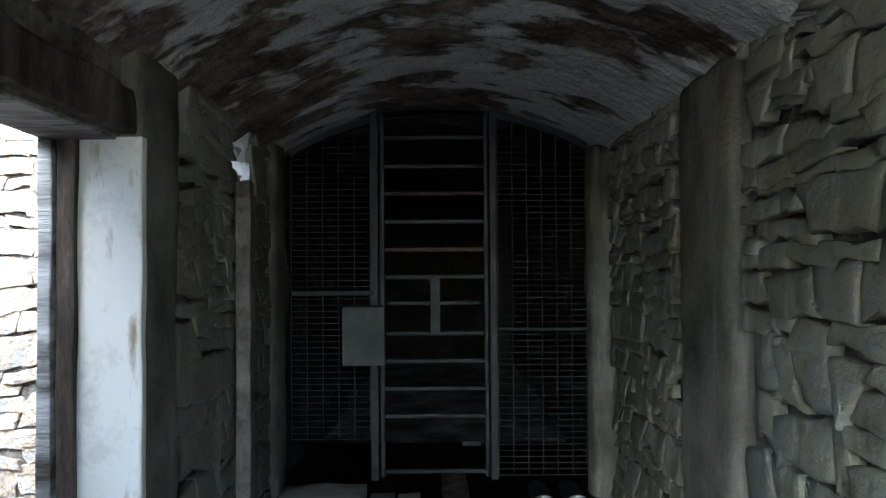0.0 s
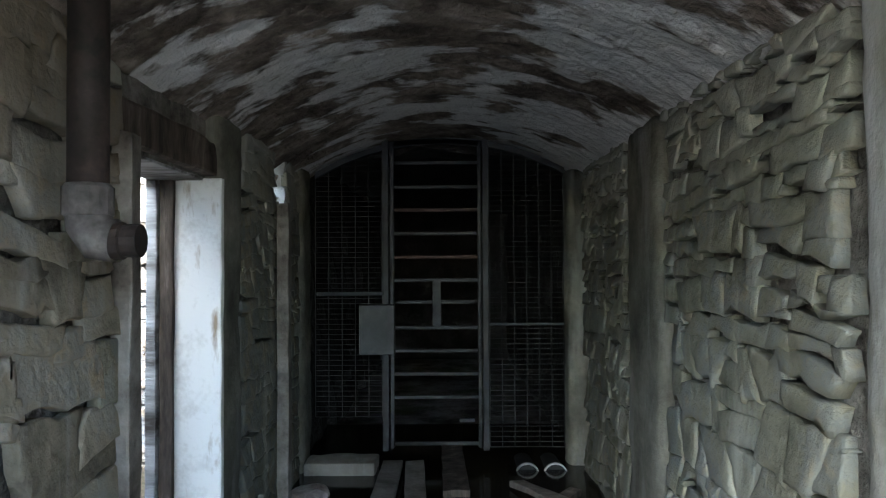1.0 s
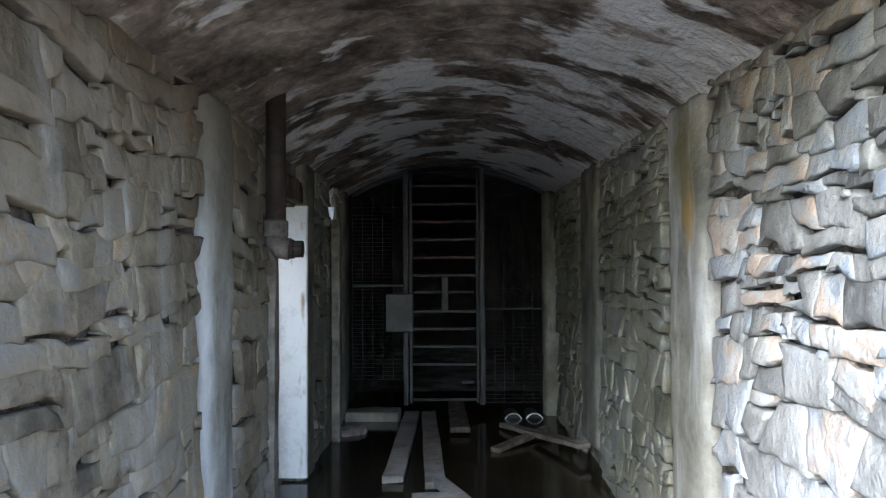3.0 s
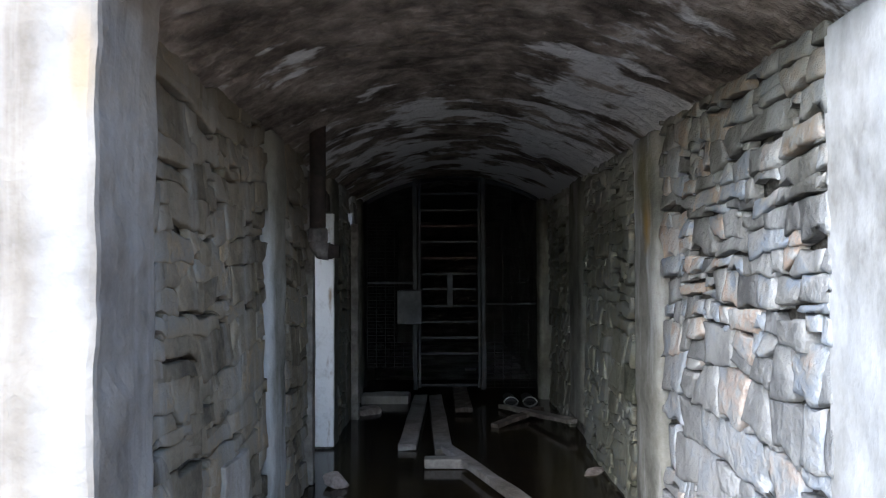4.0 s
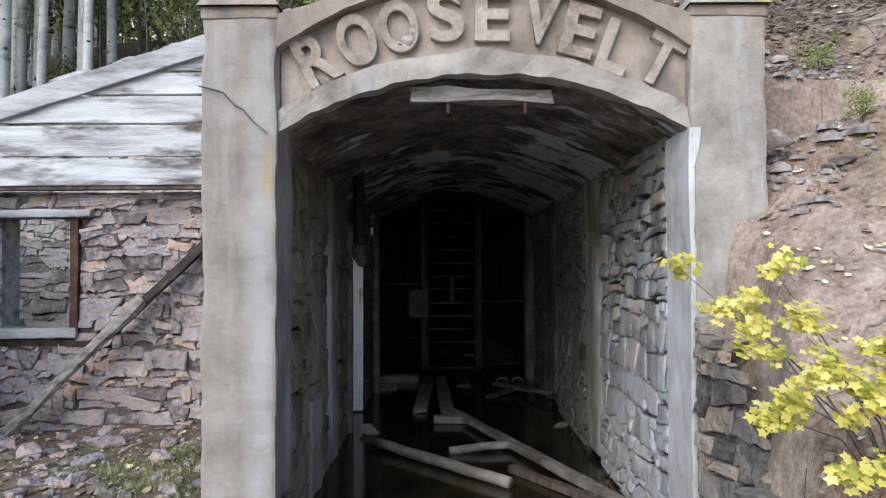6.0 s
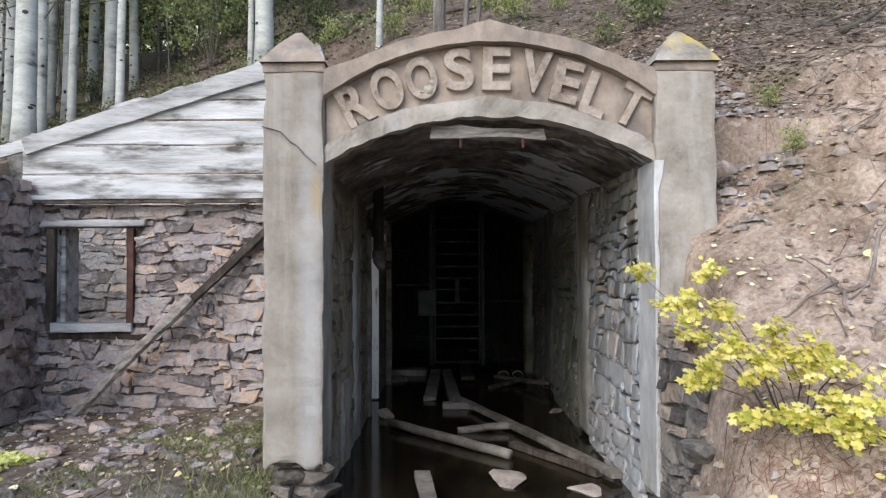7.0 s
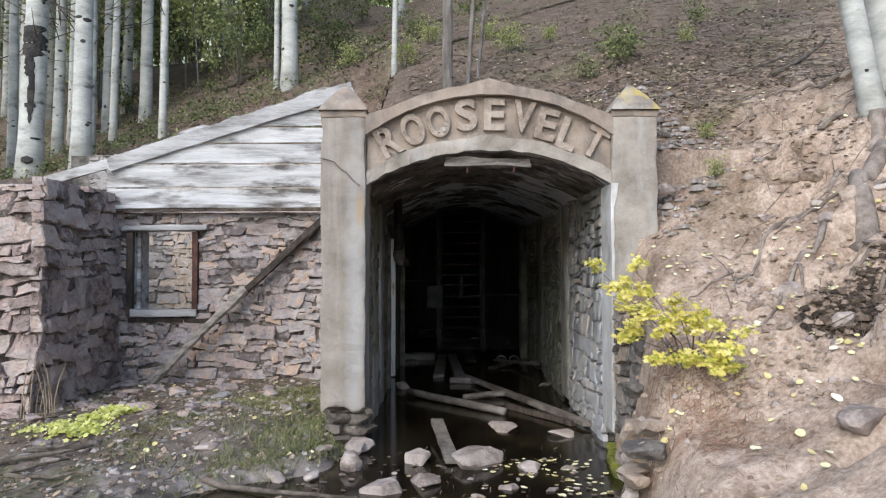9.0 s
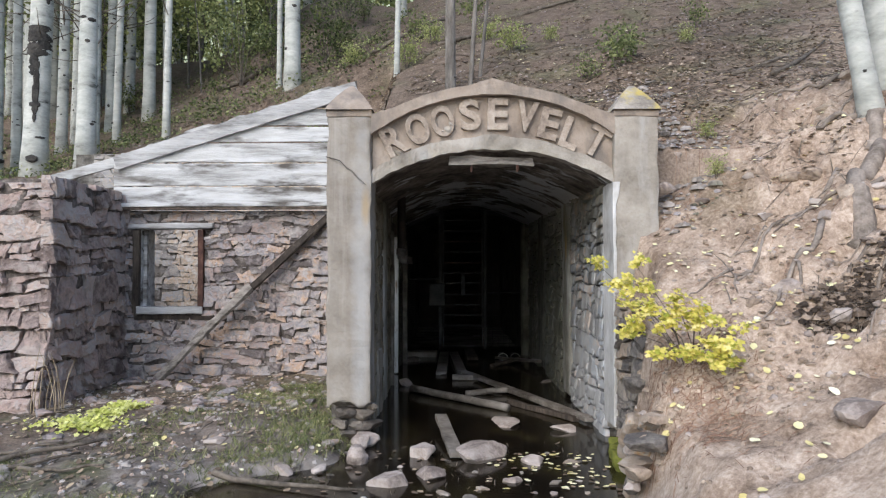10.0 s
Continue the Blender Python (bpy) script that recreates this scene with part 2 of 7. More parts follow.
RUST = material("rusty steel", [(0.2, (0.04, 0.02, 0.015)), (0.6, (0.075, 0.036, 0.028)), (0.9, (0.13, 0.065, 0.05))], 6, 0.75, 0.3, 60, dist=0.006)
STEEL = material("grey galvanised steel", [(0.2, (0.022, 0.0235, 0.026)), (0.7, (0.05, 0.053, 0.058))], 5, 0.55, 0.15, 60, metal=0.3, dist=0.004)
BOX_GREY = material("dull grey paint", [(0.2, (0.0525, 0.0551, 0.0577)), (0.7, (0.0998, 0.105, 0.107))], 5, 0.6, 0.15, 60, dist=0.004)
STEEL_DARK = material("dark welded mesh", [(0.2, (0.012, 0.012, 0.012)), (0.7, (0.03, 0.03, 0.03))], 5, 0.6, 0.15, 60, metal=0.3, dist=0.004)
STEEL_RED = material("red oxide bar", [(0.2, (0.04, 0.022, 0.02)), (0.7, (0.09, 0.058, 0.052))], 7, 0.6, 0.2, 60, metal=0.3, dist=0.004)
PVC = material("white plastic pipe", [(0.2, (0.55, 0.55, 0.53)), (0.8, (0.75, 0.75, 0.73))], 5, 0.5, 0.1, 50, dist=0.004)
BARK = material("white aspen bark", [(0.05, (0.15, 0.155, 0.145)), (0.25, (0.31, 0.32, 0.30)), (0.5, (0.43, 0.445, 0.42)), (0.8, (0.56, 0.57, 0.54))], 2.2, 0.85, 0.5, 12, grain=0.4,
                stretch=(1, 1, 2.2), spread=0.2, stain=(0.03, 0.03, 0.028), stain_scale=1.6, stain_stretch=(1.3, 1.3, 4), stain_lo=0.61, stain_hi=0.74)
GREYBARK = material("grey brown bark", [(0.1, (0.06, 0.055, 0.05)), (0.5, (0.17, 0.155, 0.14)), (0.9, (0.30, 0.28, 0.26))], 4, 0.9, 0.8, 30, stretch=(3, 3, 0.7))
KNOT = material("black bark scar", [(0.2, (0.02, 0.02, 0.02)), (0.8, (0.07, 0.065, 0.06))], 8, 0.9, 0.5, 50)
TWIG = material("grey brown twig", [(0.2, (0.06, 0.05, 0.04)), (0.8, (0.20, 0.17, 0.14))], 8, 0.9, 0.4, 60)
ROOT = material("pale exposed root", [(0.2, (0.13, 0.107, 0.0883)), (0.8, (0.335, 0.288, 0.251))], 8, 0.9, 0.4, 60)
LEAF_YELLOW = material("yellow green leaf", [(0.05, (0.36, 0.40, 0.07)), (0.3, (0.64, 0.60, 0.13)), (0.7, (0.84, 0.75, 0.22)), (1.0, (0.90, 0.82, 0.42))], 2, 0.6, 0.1, 30, spread=0.9, island=True, thin=0.4)
LEAF_LIME = material("pale lime leaf", [(0.1, (0.42, 0.46, 0.10)), (0.5, (0.68, 0.70, 0.22)), (1.0, (0.86, 0.86, 0.42))], 2, 0.6, 0.1, 30, spread=0.9, island=True, thin=0.3)
LEAF_LITTER = material("fallen yellow leaf", [(0.1, (0.52, 0.44, 0.18)), (0.5, (0.75, 0.70, 0.40)), (1.0, (0.86, 0.83, 0.62))], 2, 0.7, 0.1, 30, spread=0.9, island=True)
LEAF_GREEN = material("forest leaf", [(0.1, (0.09, 0.115, 0.05)), (0.5, (0.20, 0.24, 0.10)), (1.0, (0.40, 0.43, 0.20))], 2, 0.65, 0.1, 30, spread=0.9, island=True, thin=0.4)
LEAF_DARK = material("dark shrub leaf", [(0.1, (0.04, 0.055, 0.022)), (0.6, (0.10, 0.13, 0.05)), (1.0, (0.22, 0.25, 0.09))], 2, 0.65, 0.1, 30, spread=0.9, island=True, thin=0.4)
LEAF_LIGHT = material("pale aspen leaf", [(0.1, (0.22, 0.26, 0.09)), (0.5, (0.43, 0.47, 0.19)), (1.0, (0.62, 0.63, 0.32))], 2, 0.65, 0.1, 30, spread=0.9, island=True, thin=0.5)
GRASS = material("short damp grass", [(0.1, (0.07, 0.09, 0.03)), (0.5, (0.17, 0.195, 0.075)), (1.0, (0.36, 0.35, 0.17))], 2, 0.7, 0.1, 30, spread=0.9, island=True)
MOSS = material("wet moss", [(0.1, (0.06, 0.07, 0.012)), (0.9, (0.22, 0.23, 0.045))], 12, 0.9, 0.8, 60)
SOIL = material("dark stony soil", [(0.15, (0.05, 0.043, 0.038)), (0.4, (0.165, 0.147, 0.132)), (0.62, (0.33, 0.30, 0.28)), (1.0, (0.50, 0.465, 0.44))], 2.4, 0.95, 0.9, 22, dist=0.03,
                stain=(0.10, 0.11, 0.05), stain_scale=0.9, stain_lo=0.55, stain_hi=0.68)
WATER = material("still brown water", [(0.2, (0.006, 0.005, 0.004)), (0.5, (0.016, 0.012, 0.008)), (0.9, (0.04, 0.034, 0.014))], 1.8, 0.12, 0.08, 7, dist=0.01, spec=0.3)


def ground_material():
    """Pale tan scree on the bank side, dark litter on the wooded hill, dark damp soil by the hut."""
    m = SOIL.copy()
    m.name = "hillside soil"
    n, l = m.node_tree.nodes, m.node_tree.links
    b = n["Principled BSDF"]
    old = b.inputs["Base Color"].links[0].from_socket
    tc = next(x for x in n if x.type == "TEX_COORD")
    sep = n.new("ShaderNodeSeparateXYZ")
    l.new(tc.outputs["Object"], sep.inputs[0])
    big = n.new("ShaderNodeTexNoise")
    big.inputs["Scale"].default_value, big.inputs["Detail"].default_value = 0.9, 6
    l.new(tc.outputs["Object"], big.inputs["Vector"])
    fine = n.new("ShaderNodeTexNoise")
    fine.inputs["Scale"].default_value, fine.inputs["Detail"].default_value, fine.inputs["Roughness"].default_value = 6, 12, 0.78
    l.new(tc.outputs["Object"], fine.inputs["Vector"])
    grit = n.new("ShaderNodeTexNoise")
    grit.inputs["Scale"].default_value, grit.inputs["Detail"].default_value, grit.inputs["Roughness"].default_value = 38, 6, 0.7
    l.new(tc.outputs["Object"], grit.inputs["Vector"])
    both = n.new("ShaderNodeMath")
    both.operation = "MULTIPLY_ADD"
    l.new(grit.outputs[0], both.inputs[0])
    both.inputs[1].default_value = 0.62
    less = n.new("ShaderNodeMath")
    less.operation = "MULTIPLY_ADD"
    l.new(fine.outputs[0], less.inputs[0])
    less.inputs[1].default_value, less.inputs[2].default_value = 0.85, -0.235
    l.new(less.outputs[0], both.inputs[2])
    fine = both

    def ramp(src, stops):
        r = n.new("ShaderNodeValToRGB")
        e = r.color_ramp.elements
        while len(e) < len(stops):
            e.new(0.5)
        for el, (p, c) in zip(e, stops):
            el.position, el.color = p, (*c, 1)
        l.new(src, r.inputs[0])
        return r.outputs[0]

    tan = ramp(fine.outputs[0], [(0.3, (0.17, 0.124, 0.092)), (0.42, (0.34, 0.258, 0.198)), (0.54, (0.49, 0.385, 0.308)), (0.7, (0.68, 0.58, 0.49))])
    damp = ramp(fine.outputs[0], [(0.3, (0.10, 0.07, 0.05)), (0.5, (0.275, 0.20, 0.148)), (0.7, (0.51, 0.405, 0.325))])
    patch = n.new("ShaderNodeTexNoise")
    patch.inputs["Scale"].default_value, patch.inputs["Detail"].default_value = 1.9, 8
    l.new(tc.outputs["Object"], patch.inputs["Vector"])
    where = n.new("ShaderNodeMapRange")
    where.inputs[1].default_value, where.inputs[2].default_value = 0.49, 0.62
    l.new(patch.outputs[0], where.inputs[0])
    litter = ramp(fine.outputs[0], [(0.3, (0.05, 0.036, 0.028)), (0.48, (0.14, 0.105, 0.08)), (0.62, (0.24, 0.185, 0.145)), (0.75, (0.40, 0.34, 0.27))])

    olive = ramp(fine.outputs[0], [(0.3, (0.05, 0.045, 0.025)), (0.5, (0.13, 0.12, 0.07)), (0.7, (0.30, 0.27, 0.18))])
    mossy = n.new("ShaderNodeMapRange")
    mossy.inputs[1].default_value, mossy.inputs[2].default_value = 0.50, 0.66
    l.new(big.outputs[0], mossy.inputs[0])

    def blend(axis_out, lo, hi, amount):
        a = n.new("ShaderNodeMath")
        a.operation = "MULTIPLY_ADD"
        l.new(big.outputs[0], a.inputs[0])
        a.inputs[1].default_value = amount
        l.new(axis_out, a.inputs[2])
        r = n.new("ShaderNodeMapRange")
        r.inputs[1].default_value, r.inputs[2].default_value = lo, hi
        l.new(a.outputs[0], r.inputs[0])
        return r.outputs[0]

    def mix(f, a, c):
        x = n.new("ShaderNodeMix")
        x.data_type = "RGBA"
        l.new(f, x.inputs[0])
        l.new(a, x.inputs[6])
        l.new(c, x.inputs[7])
        return x.outputs[2]

    tan = mix(where.outputs[0], tan, damp)
    side = mix(blend(sep.outputs[0], 0.95, 1.35, 0.8), old, tan)
    lx = n.new("ShaderNodeMath")
    lx.operation = "MULTIPLY_ADD"
    l.new(sep.outputs[0], lx.inputs[0])
    lx.inputs[1].default_value = -0.45
    l.new(sep.outputs[1], lx.inputs[2])
    east = n.new("ShaderNodeMath")
    east.operation = "MAXIMUM"
    l.new(sep.outputs[0], east.inputs[0])
    east.inputs[1].default_value = 0
    fall = n.new("ShaderNodeMath")
    fall.operation = "MULTIPLY_ADD"
    l.new(east.outputs[0], fall.inputs[0])
    fall.inputs[1].default_value = -0.65
    l.new(lx.outputs[0], fall.inputs[2])
    beside = n.new("ShaderNodeMapRange")
    beside.inputs[1].default_value, beside.inputs[2].default_value, beside.inputs[4].default_value = 1.0, 1.4, 1.9
    l.new(sep.outputs[0], beside.inputs[0])
    debris = n.new("ShaderNodeMath")
    debris.operation = "ADD"
    l.new(fall.outputs[0], debris.inputs[0])
    l.new(beside.outputs[0], debris.inputs[1])
    litter = mix(mossy.outputs[0], litter, olive)
    back = mix(blend(debris.outputs[0], -1.6, 1.2, 2.2), side, litter)
    l.new(back, b.inputs["Base Color"])
    rough = n.new("ShaderNodeBump")
    rough.inputs["Strength"].default_value, rough.inputs["Distance"].default_value = 0.9, 0.02
    l.new(fine.outputs[0], rough.inputs["Height"])
    l.new(rough.outputs[0], b.inputs["Normal"])
    return m


GROUND = ground_material()
rng = random.Random(7)


# ---- building helpers ----
def mesh_of(name, bm, mat, smooth=False):
    me = bpy.data.meshes.new(name)
    bmesh.ops.recalc_face_normals(bm, faces=bm.faces)
    if smooth:
        for f in bm.faces:
            f.smooth = True
    bm.to_mesh(me)
    bm.free()
    me.materials.append(mat)
    return me


def part(name, bm, mat, parent=None, label="", smooth=False):
    """Links a bmesh, given in world places, as one mesh object under a thing or part."""
    ob = new(name, mesh_of(name, bm, mat, smooth))
    if parent is not None:
        ob.parent = parent
        ob.matrix_parent_inverse = parent.matrix_basis.inverted() if parent.parent is None else Matrix()
    if label:
        tagged(ob, label)
    return ob


def thing(name, at, label, category, group="", kind=""):
    ob = new(name)
    ob.empty_display_size = 0.1
    ob.matrix_basis = Matrix.Translation(at)
    return tagged(ob, label, category, group, kind)


def box(x0, x1, y0, y1, z0, z1, bevel=0.0, bm=None, cuts=0, rough=0.0, seed=0):
    """A box, bevelled and, with cuts and rough, with a worn uneven surface."""
    own = bmesh.new()
    bmesh.ops.create_cube(own, size=1)
    bmesh.ops.transform(own, matrix=Matrix.Translation(((x0 + x1) / 2, (y0 + y1) / 2, (z0 + z1) / 2)) @ Matrix.Diagonal((abs(x1 - x0), abs(y1 - y0), abs(z1 - z0), 1)), verts=own.verts)
    if bevel:
        bmesh.ops.bevel(own, geom=own.edges[:], offset=bevel, segments=2, affect="EDGES", profile=0.6)
    if cuts:
        for axis, size in ((0, x1 - x0), (1, y1 - y0), (2, z1 - z0)):
            k = int(abs(size) / cuts)
            for i in range(1, k + 1):
                co = [(x0 + x1) / 2, (y0 + y1) / 2, (z0 + z1) / 2]
                co[axis] = (x0, y0, z0)[axis] + size * i / (k + 1)
                no = [0, 0, 0]
                no[axis] = 1
                bmesh.ops.bisect_plane(own, geom=own.verts[:] + own.edges[:] + own.faces[:], plane_co=co, plane_no=no)
    if rough:
        for v in own.verts:
            v.co += rough * (noise.noise_vector(v.co * 4 + Vector((seed, 0, 0))) + 0.5 * noise.noise_vector(v.co * 13 + Vector((seed, 0, 0))))
    if bm is None:
        return own
    tmp = bpy.data.meshes.new("tmp")
    own.to_mesh(tmp)
    own.free()
    bm.from_mesh(tmp)
    bpy.data.meshes.remove(tmp)
    return bm


def tube(points, radii, sides=8, bm=None, ends=True):
    """A tapered round limb along points."""
    bm = bm or bmesh.new()
    rings = []
    pts = [Vector(p) for p in points]
    for i, p in enumerate(pts):
        d = (pts[min(i + 1, len(pts) - 1)] - pts[max(i - 1, 0)]).normalized()
        a = d.cross(Vector((0.31, 0.95, 0.05)) if abs(d.y) < 0.9 else Vector((1, 0, 0))).normalized()
        b = d.cross(a)
        rings.append([bm.verts.new(p + radii[i] * (math.cos(2 * math.pi * k / sides) * a + math.sin(2 * math.pi * k / sides) * b)) for k in range(sides)])
    for r, s in zip(rings, rings[1:]):
        for k in range(sides):
            bm.faces.new((r[k], r[(k + 1) % sides], s[(k + 1) % sides], s[k]))
    if ends:
        bm.faces.new(rings[0][::-1])
        bm.faces.new(rings[-1])
    return bm


def beam(a, b, w, h, roll=0.0, rough=0.006, bm=None, seed=1, taper=1.0):
    """A worn plank or squared timber from a to b, w across and h thick."""
    a, b = Vector(a), Vector(b)
    L = (b - a).length
    own = box(-w / 2, w / 2, -h / 2, h / 2, 0, L, min(w, h) * 0.12, None, max(0.12, L / 10))
    for v in own.verts:
        f = 1 - (1 - taper) * v.co.z / L
        v.co.x *= f
        v.co.y *= f
        v.co += rough * (noise.noise_vector(Vector((v.co.x * 9, v.co.y * 9, v.co.z * 3 + seed * 7.3))) + 0.6 * noise.noise_vector(v.co * 25 + Vector((seed, 0, 0))))
        if v.co.z < 0.001 or v.co.z > L - 0.001:
            v.co.z += 0.02 * noise.noise(v.co * 20 + Vector((seed * 3, 0, 0)))
    q = (b - a).to_track_quat("Z", "Y").to_matrix().to_4x4()
    bmesh.ops.transform(own, matrix=Matrix.Translation(a) @ q @ pose(0, 0, 0, 0, 0, roll), verts=own.verts)
    return own


def boulder(at, size, seed, flat=0.8):
    """An angular rock: a sphere of few faces, cut by planes and roughened."""
    r = random.Random(seed)
    bm = bmesh.new()
    bmesh.ops.create_icosphere(bm, subdivisions=3, radius=1)
    cuts = [(Vector((r.uniform(-1, 1), r.uniform(-1, 1), r.uniform(-0.7, 1))).normalized(), r.uniform(0.45, 0.8)) for _ in range(9)]
    cuts.append((Vector((r.uniform(-0.2, 0.2), r.uniform(-0.2, 0.2), 1)).normalized(), r.uniform(0.4, 0.6)))
    for v in bm.verts:
        for no, d in cuts:
            over = v.co.dot(no) - d
            if over > 0:
                v.co -= no * over
        v.co += 0.05 * noise.noise_vector(v.co * 3 + Vector((seed, 0, 0)))
    m = Matrix.Translation(at) @ pose(0, 0, 0, 0, 0, r.uniform(0, 360)) @ Matrix.Diagonal((size[0] / 1.3, size[1] / 1.3, size[2] / 1.1, 1))
    bmesh.ops.transform(bm, matrix=m, verts=bm.verts)
    return bm


# ---- rubble masonry ----
def clip(poly, p, no):
    out = []
    for i, a in enumerate(poly):
        b = poly[(i + 1) % len(poly)]
        da, db = (a[0] - p[0]) * no[0] + (a[1] - p[1]) * no[1], (b[0] - p[0]) * no[0] + (b[1] - p[1]) * no[1]
        if da <= 0:
            out.append(a)
        if da * db < 0:
            t = da / (da - db)
            out.append((a[0] + t * (b[0] - a[0]), a[1] + t * (b[1] - a[1])))
    return out


def rubble(u0, u1, v0, v1, cw, ch, seed, holes=(), wild=1.0):
    """Outlines of roughly coursed rubble: wavy beds, slanting joints, split and missing corners."""
    r = random.Random(seed)
    beds, v = [], v0 - 0.3 * ch
    while v < v1 + ch:
        beds.append(v)
        v += ch * r.choice((0.55, 0.75, 1.0, 1.0, 1.3, 1.6))

    def bed(k, u):
        return beds[k] + 0.16 * ch * noise.noise(Vector((u * 2.3, k * 5.7, seed))) + 0.09 * (noise.noise(Vector((u * 0.9, 0.25 * k, seed + 50))))

    raw = []
    for k in range(len(beds) - 1):
        h = beds[k + 1] - beds[k]
        u, sl = u0 - cw * r.uniform(0.1, 0.9), 0
        while u < u1:
            w = max(0.07, cw * r.choice((0.4, 0.6, 0.8, 1.0, 1.3, 1.7)) * (0.75 + 0.5 * h / (1.6 * ch)))
            sr = r.uniform(-0.7, 0.7) * min(h, w)
            a, c = u, u + w
            low = [(a - sl / 2, bed(k, a)), (a + w * r.uniform(0.35, 0.65), bed(k, a + w / 2) + r.uniform(-0.02, 0.08) * h), (c - sr / 2, bed(k, c))]
            top = [(c + sr / 2, bed(k + 1, c)), (a + w * r.uniform(0.35, 0.65), bed(k + 1, a + w / 2) - r.uniform(-0.02, 0.10) * h), (a + sl / 2, bed(k + 1, a))]
            f = r.uniform(0.35, 0.65)
            if h > 0.8 * ch and r.random() < 0.42:
                g = f + r.uniform(-0.15, 0.15)
                left = (low[0][0] + f * (top[2][0] - low[0][0]), low[0][1] + f * (top[2][1] - low[0][1]))
                right = (low[2][0] + g * (top[0][0] - low[2][0]), low[2][1] + g * (top[0][1] - low[2][1]))
                raw.append(low + [right, left])
                if r.random() < 0.4:
                    q = r.uniform(0.3, 0.7)
                    ml = (left[0] + q * (right[0] - left[0]), left[1] + q * (right[1] - left[1]))
                    mt = (top[2][0] + q * (top[0][0] - top[2][0]), (top[2][1] + top[0][1]) / 2)
                    raw += [[left, ml, mt, top[2]], [ml, right, top[0], mt]]
                else:
                    raw.append([left, right] + top)
            else:
                raw.append(low + top)
            if r.random() < 0.35 * wild:
                cu, cv, q = c + r.uniform(-0.2, 0.2) * w, bed(k, c) + r.uniform(-0.2, 0.2) * h, r.uniform(0.10, 0.22) * ch
                raw.append([(cu - 1.5 * q, cv - 0.5 * q), (cu + 0.2 * q, cv - 0.8 * q), (cu + 1.6 * q, cv), (cu + 0.6 * q, cv + 0.8 * q), (cu - 1.0 * q, cv + 0.7 * q)])
            if r.random() < 0.5:
                poly = raw[-1]
                i = r.randrange(len(poly))
                mu, mv = sum(p[0] for p in poly) / len(poly), sum(p[1] for p in poly) / len(poly)
                e = r.uniform(0.08, 0.3)
                poly[i] = (poly[i][0] + e * (mu - poly[i][0]), poly[i][1] + e * (mv - poly[i][1]))
            u, sl = c, sr
    cells = []
    for poly in raw:
        mu, mv = sum(p[0] for p in poly) / len(poly), sum(p[1] for p in poly) / len(poly)
        turn, grow = radians(r.gauss(0, 5) * wild), 1 + 0.09 * wild * r.uniform(-0.3, 1)
        ct, st = math.cos(turn), math.sin(turn)
        loose = []
        for pu, pv in poly:
            e = 1 - (r.uniform(0.03, 0.22) * wild if r.random() < 0.45 else 0)
            du, dv = (pu - mu) * e * grow, (pv - mv) * e * grow
            loose.append((mu + ct * du - st * dv, mv + st * du + ct * dv))
        poly = loose
        for p, no in (((u0, 0), (-1, 0)), ((u1, 0), (1, 0)), ((0, v0), (0, -1)), ((0, v1), (0, 1))):
            poly = clip(poly, p, no) if len(poly) > 2 else []
        for a, b, c, e in holes:
            if len(poly) < 3:
                break
            cu, cv = sum(p[0] for p in poly) / len(poly), sum(p[1] for p in poly) / len(poly)
            if a < cu < b and c < cv < e:
                poly = []
            elif min(p[0] for p in poly) < b and max(p[0] for p in poly) > a and min(p[1] for p in poly) < e and max(p[1] for p in poly) > c:
                side = max(((a - cu), (a, 0), (1, 0)), ((cu - b), (b, 0), (-1, 0)), ((c - cv), (0, c), (0, 1)), ((cv - e), (0, e), (0, -1)))
                poly = clip(poly, side[1], side[2])
        if len(poly) >= 3 and max(p[0] for p in poly) - min(p[0] for p in poly) > 0.025 and max(p[1] for p in poly) - min(p[1] for p in poly) > 0.02:
            cells.append(poly)
    return cells


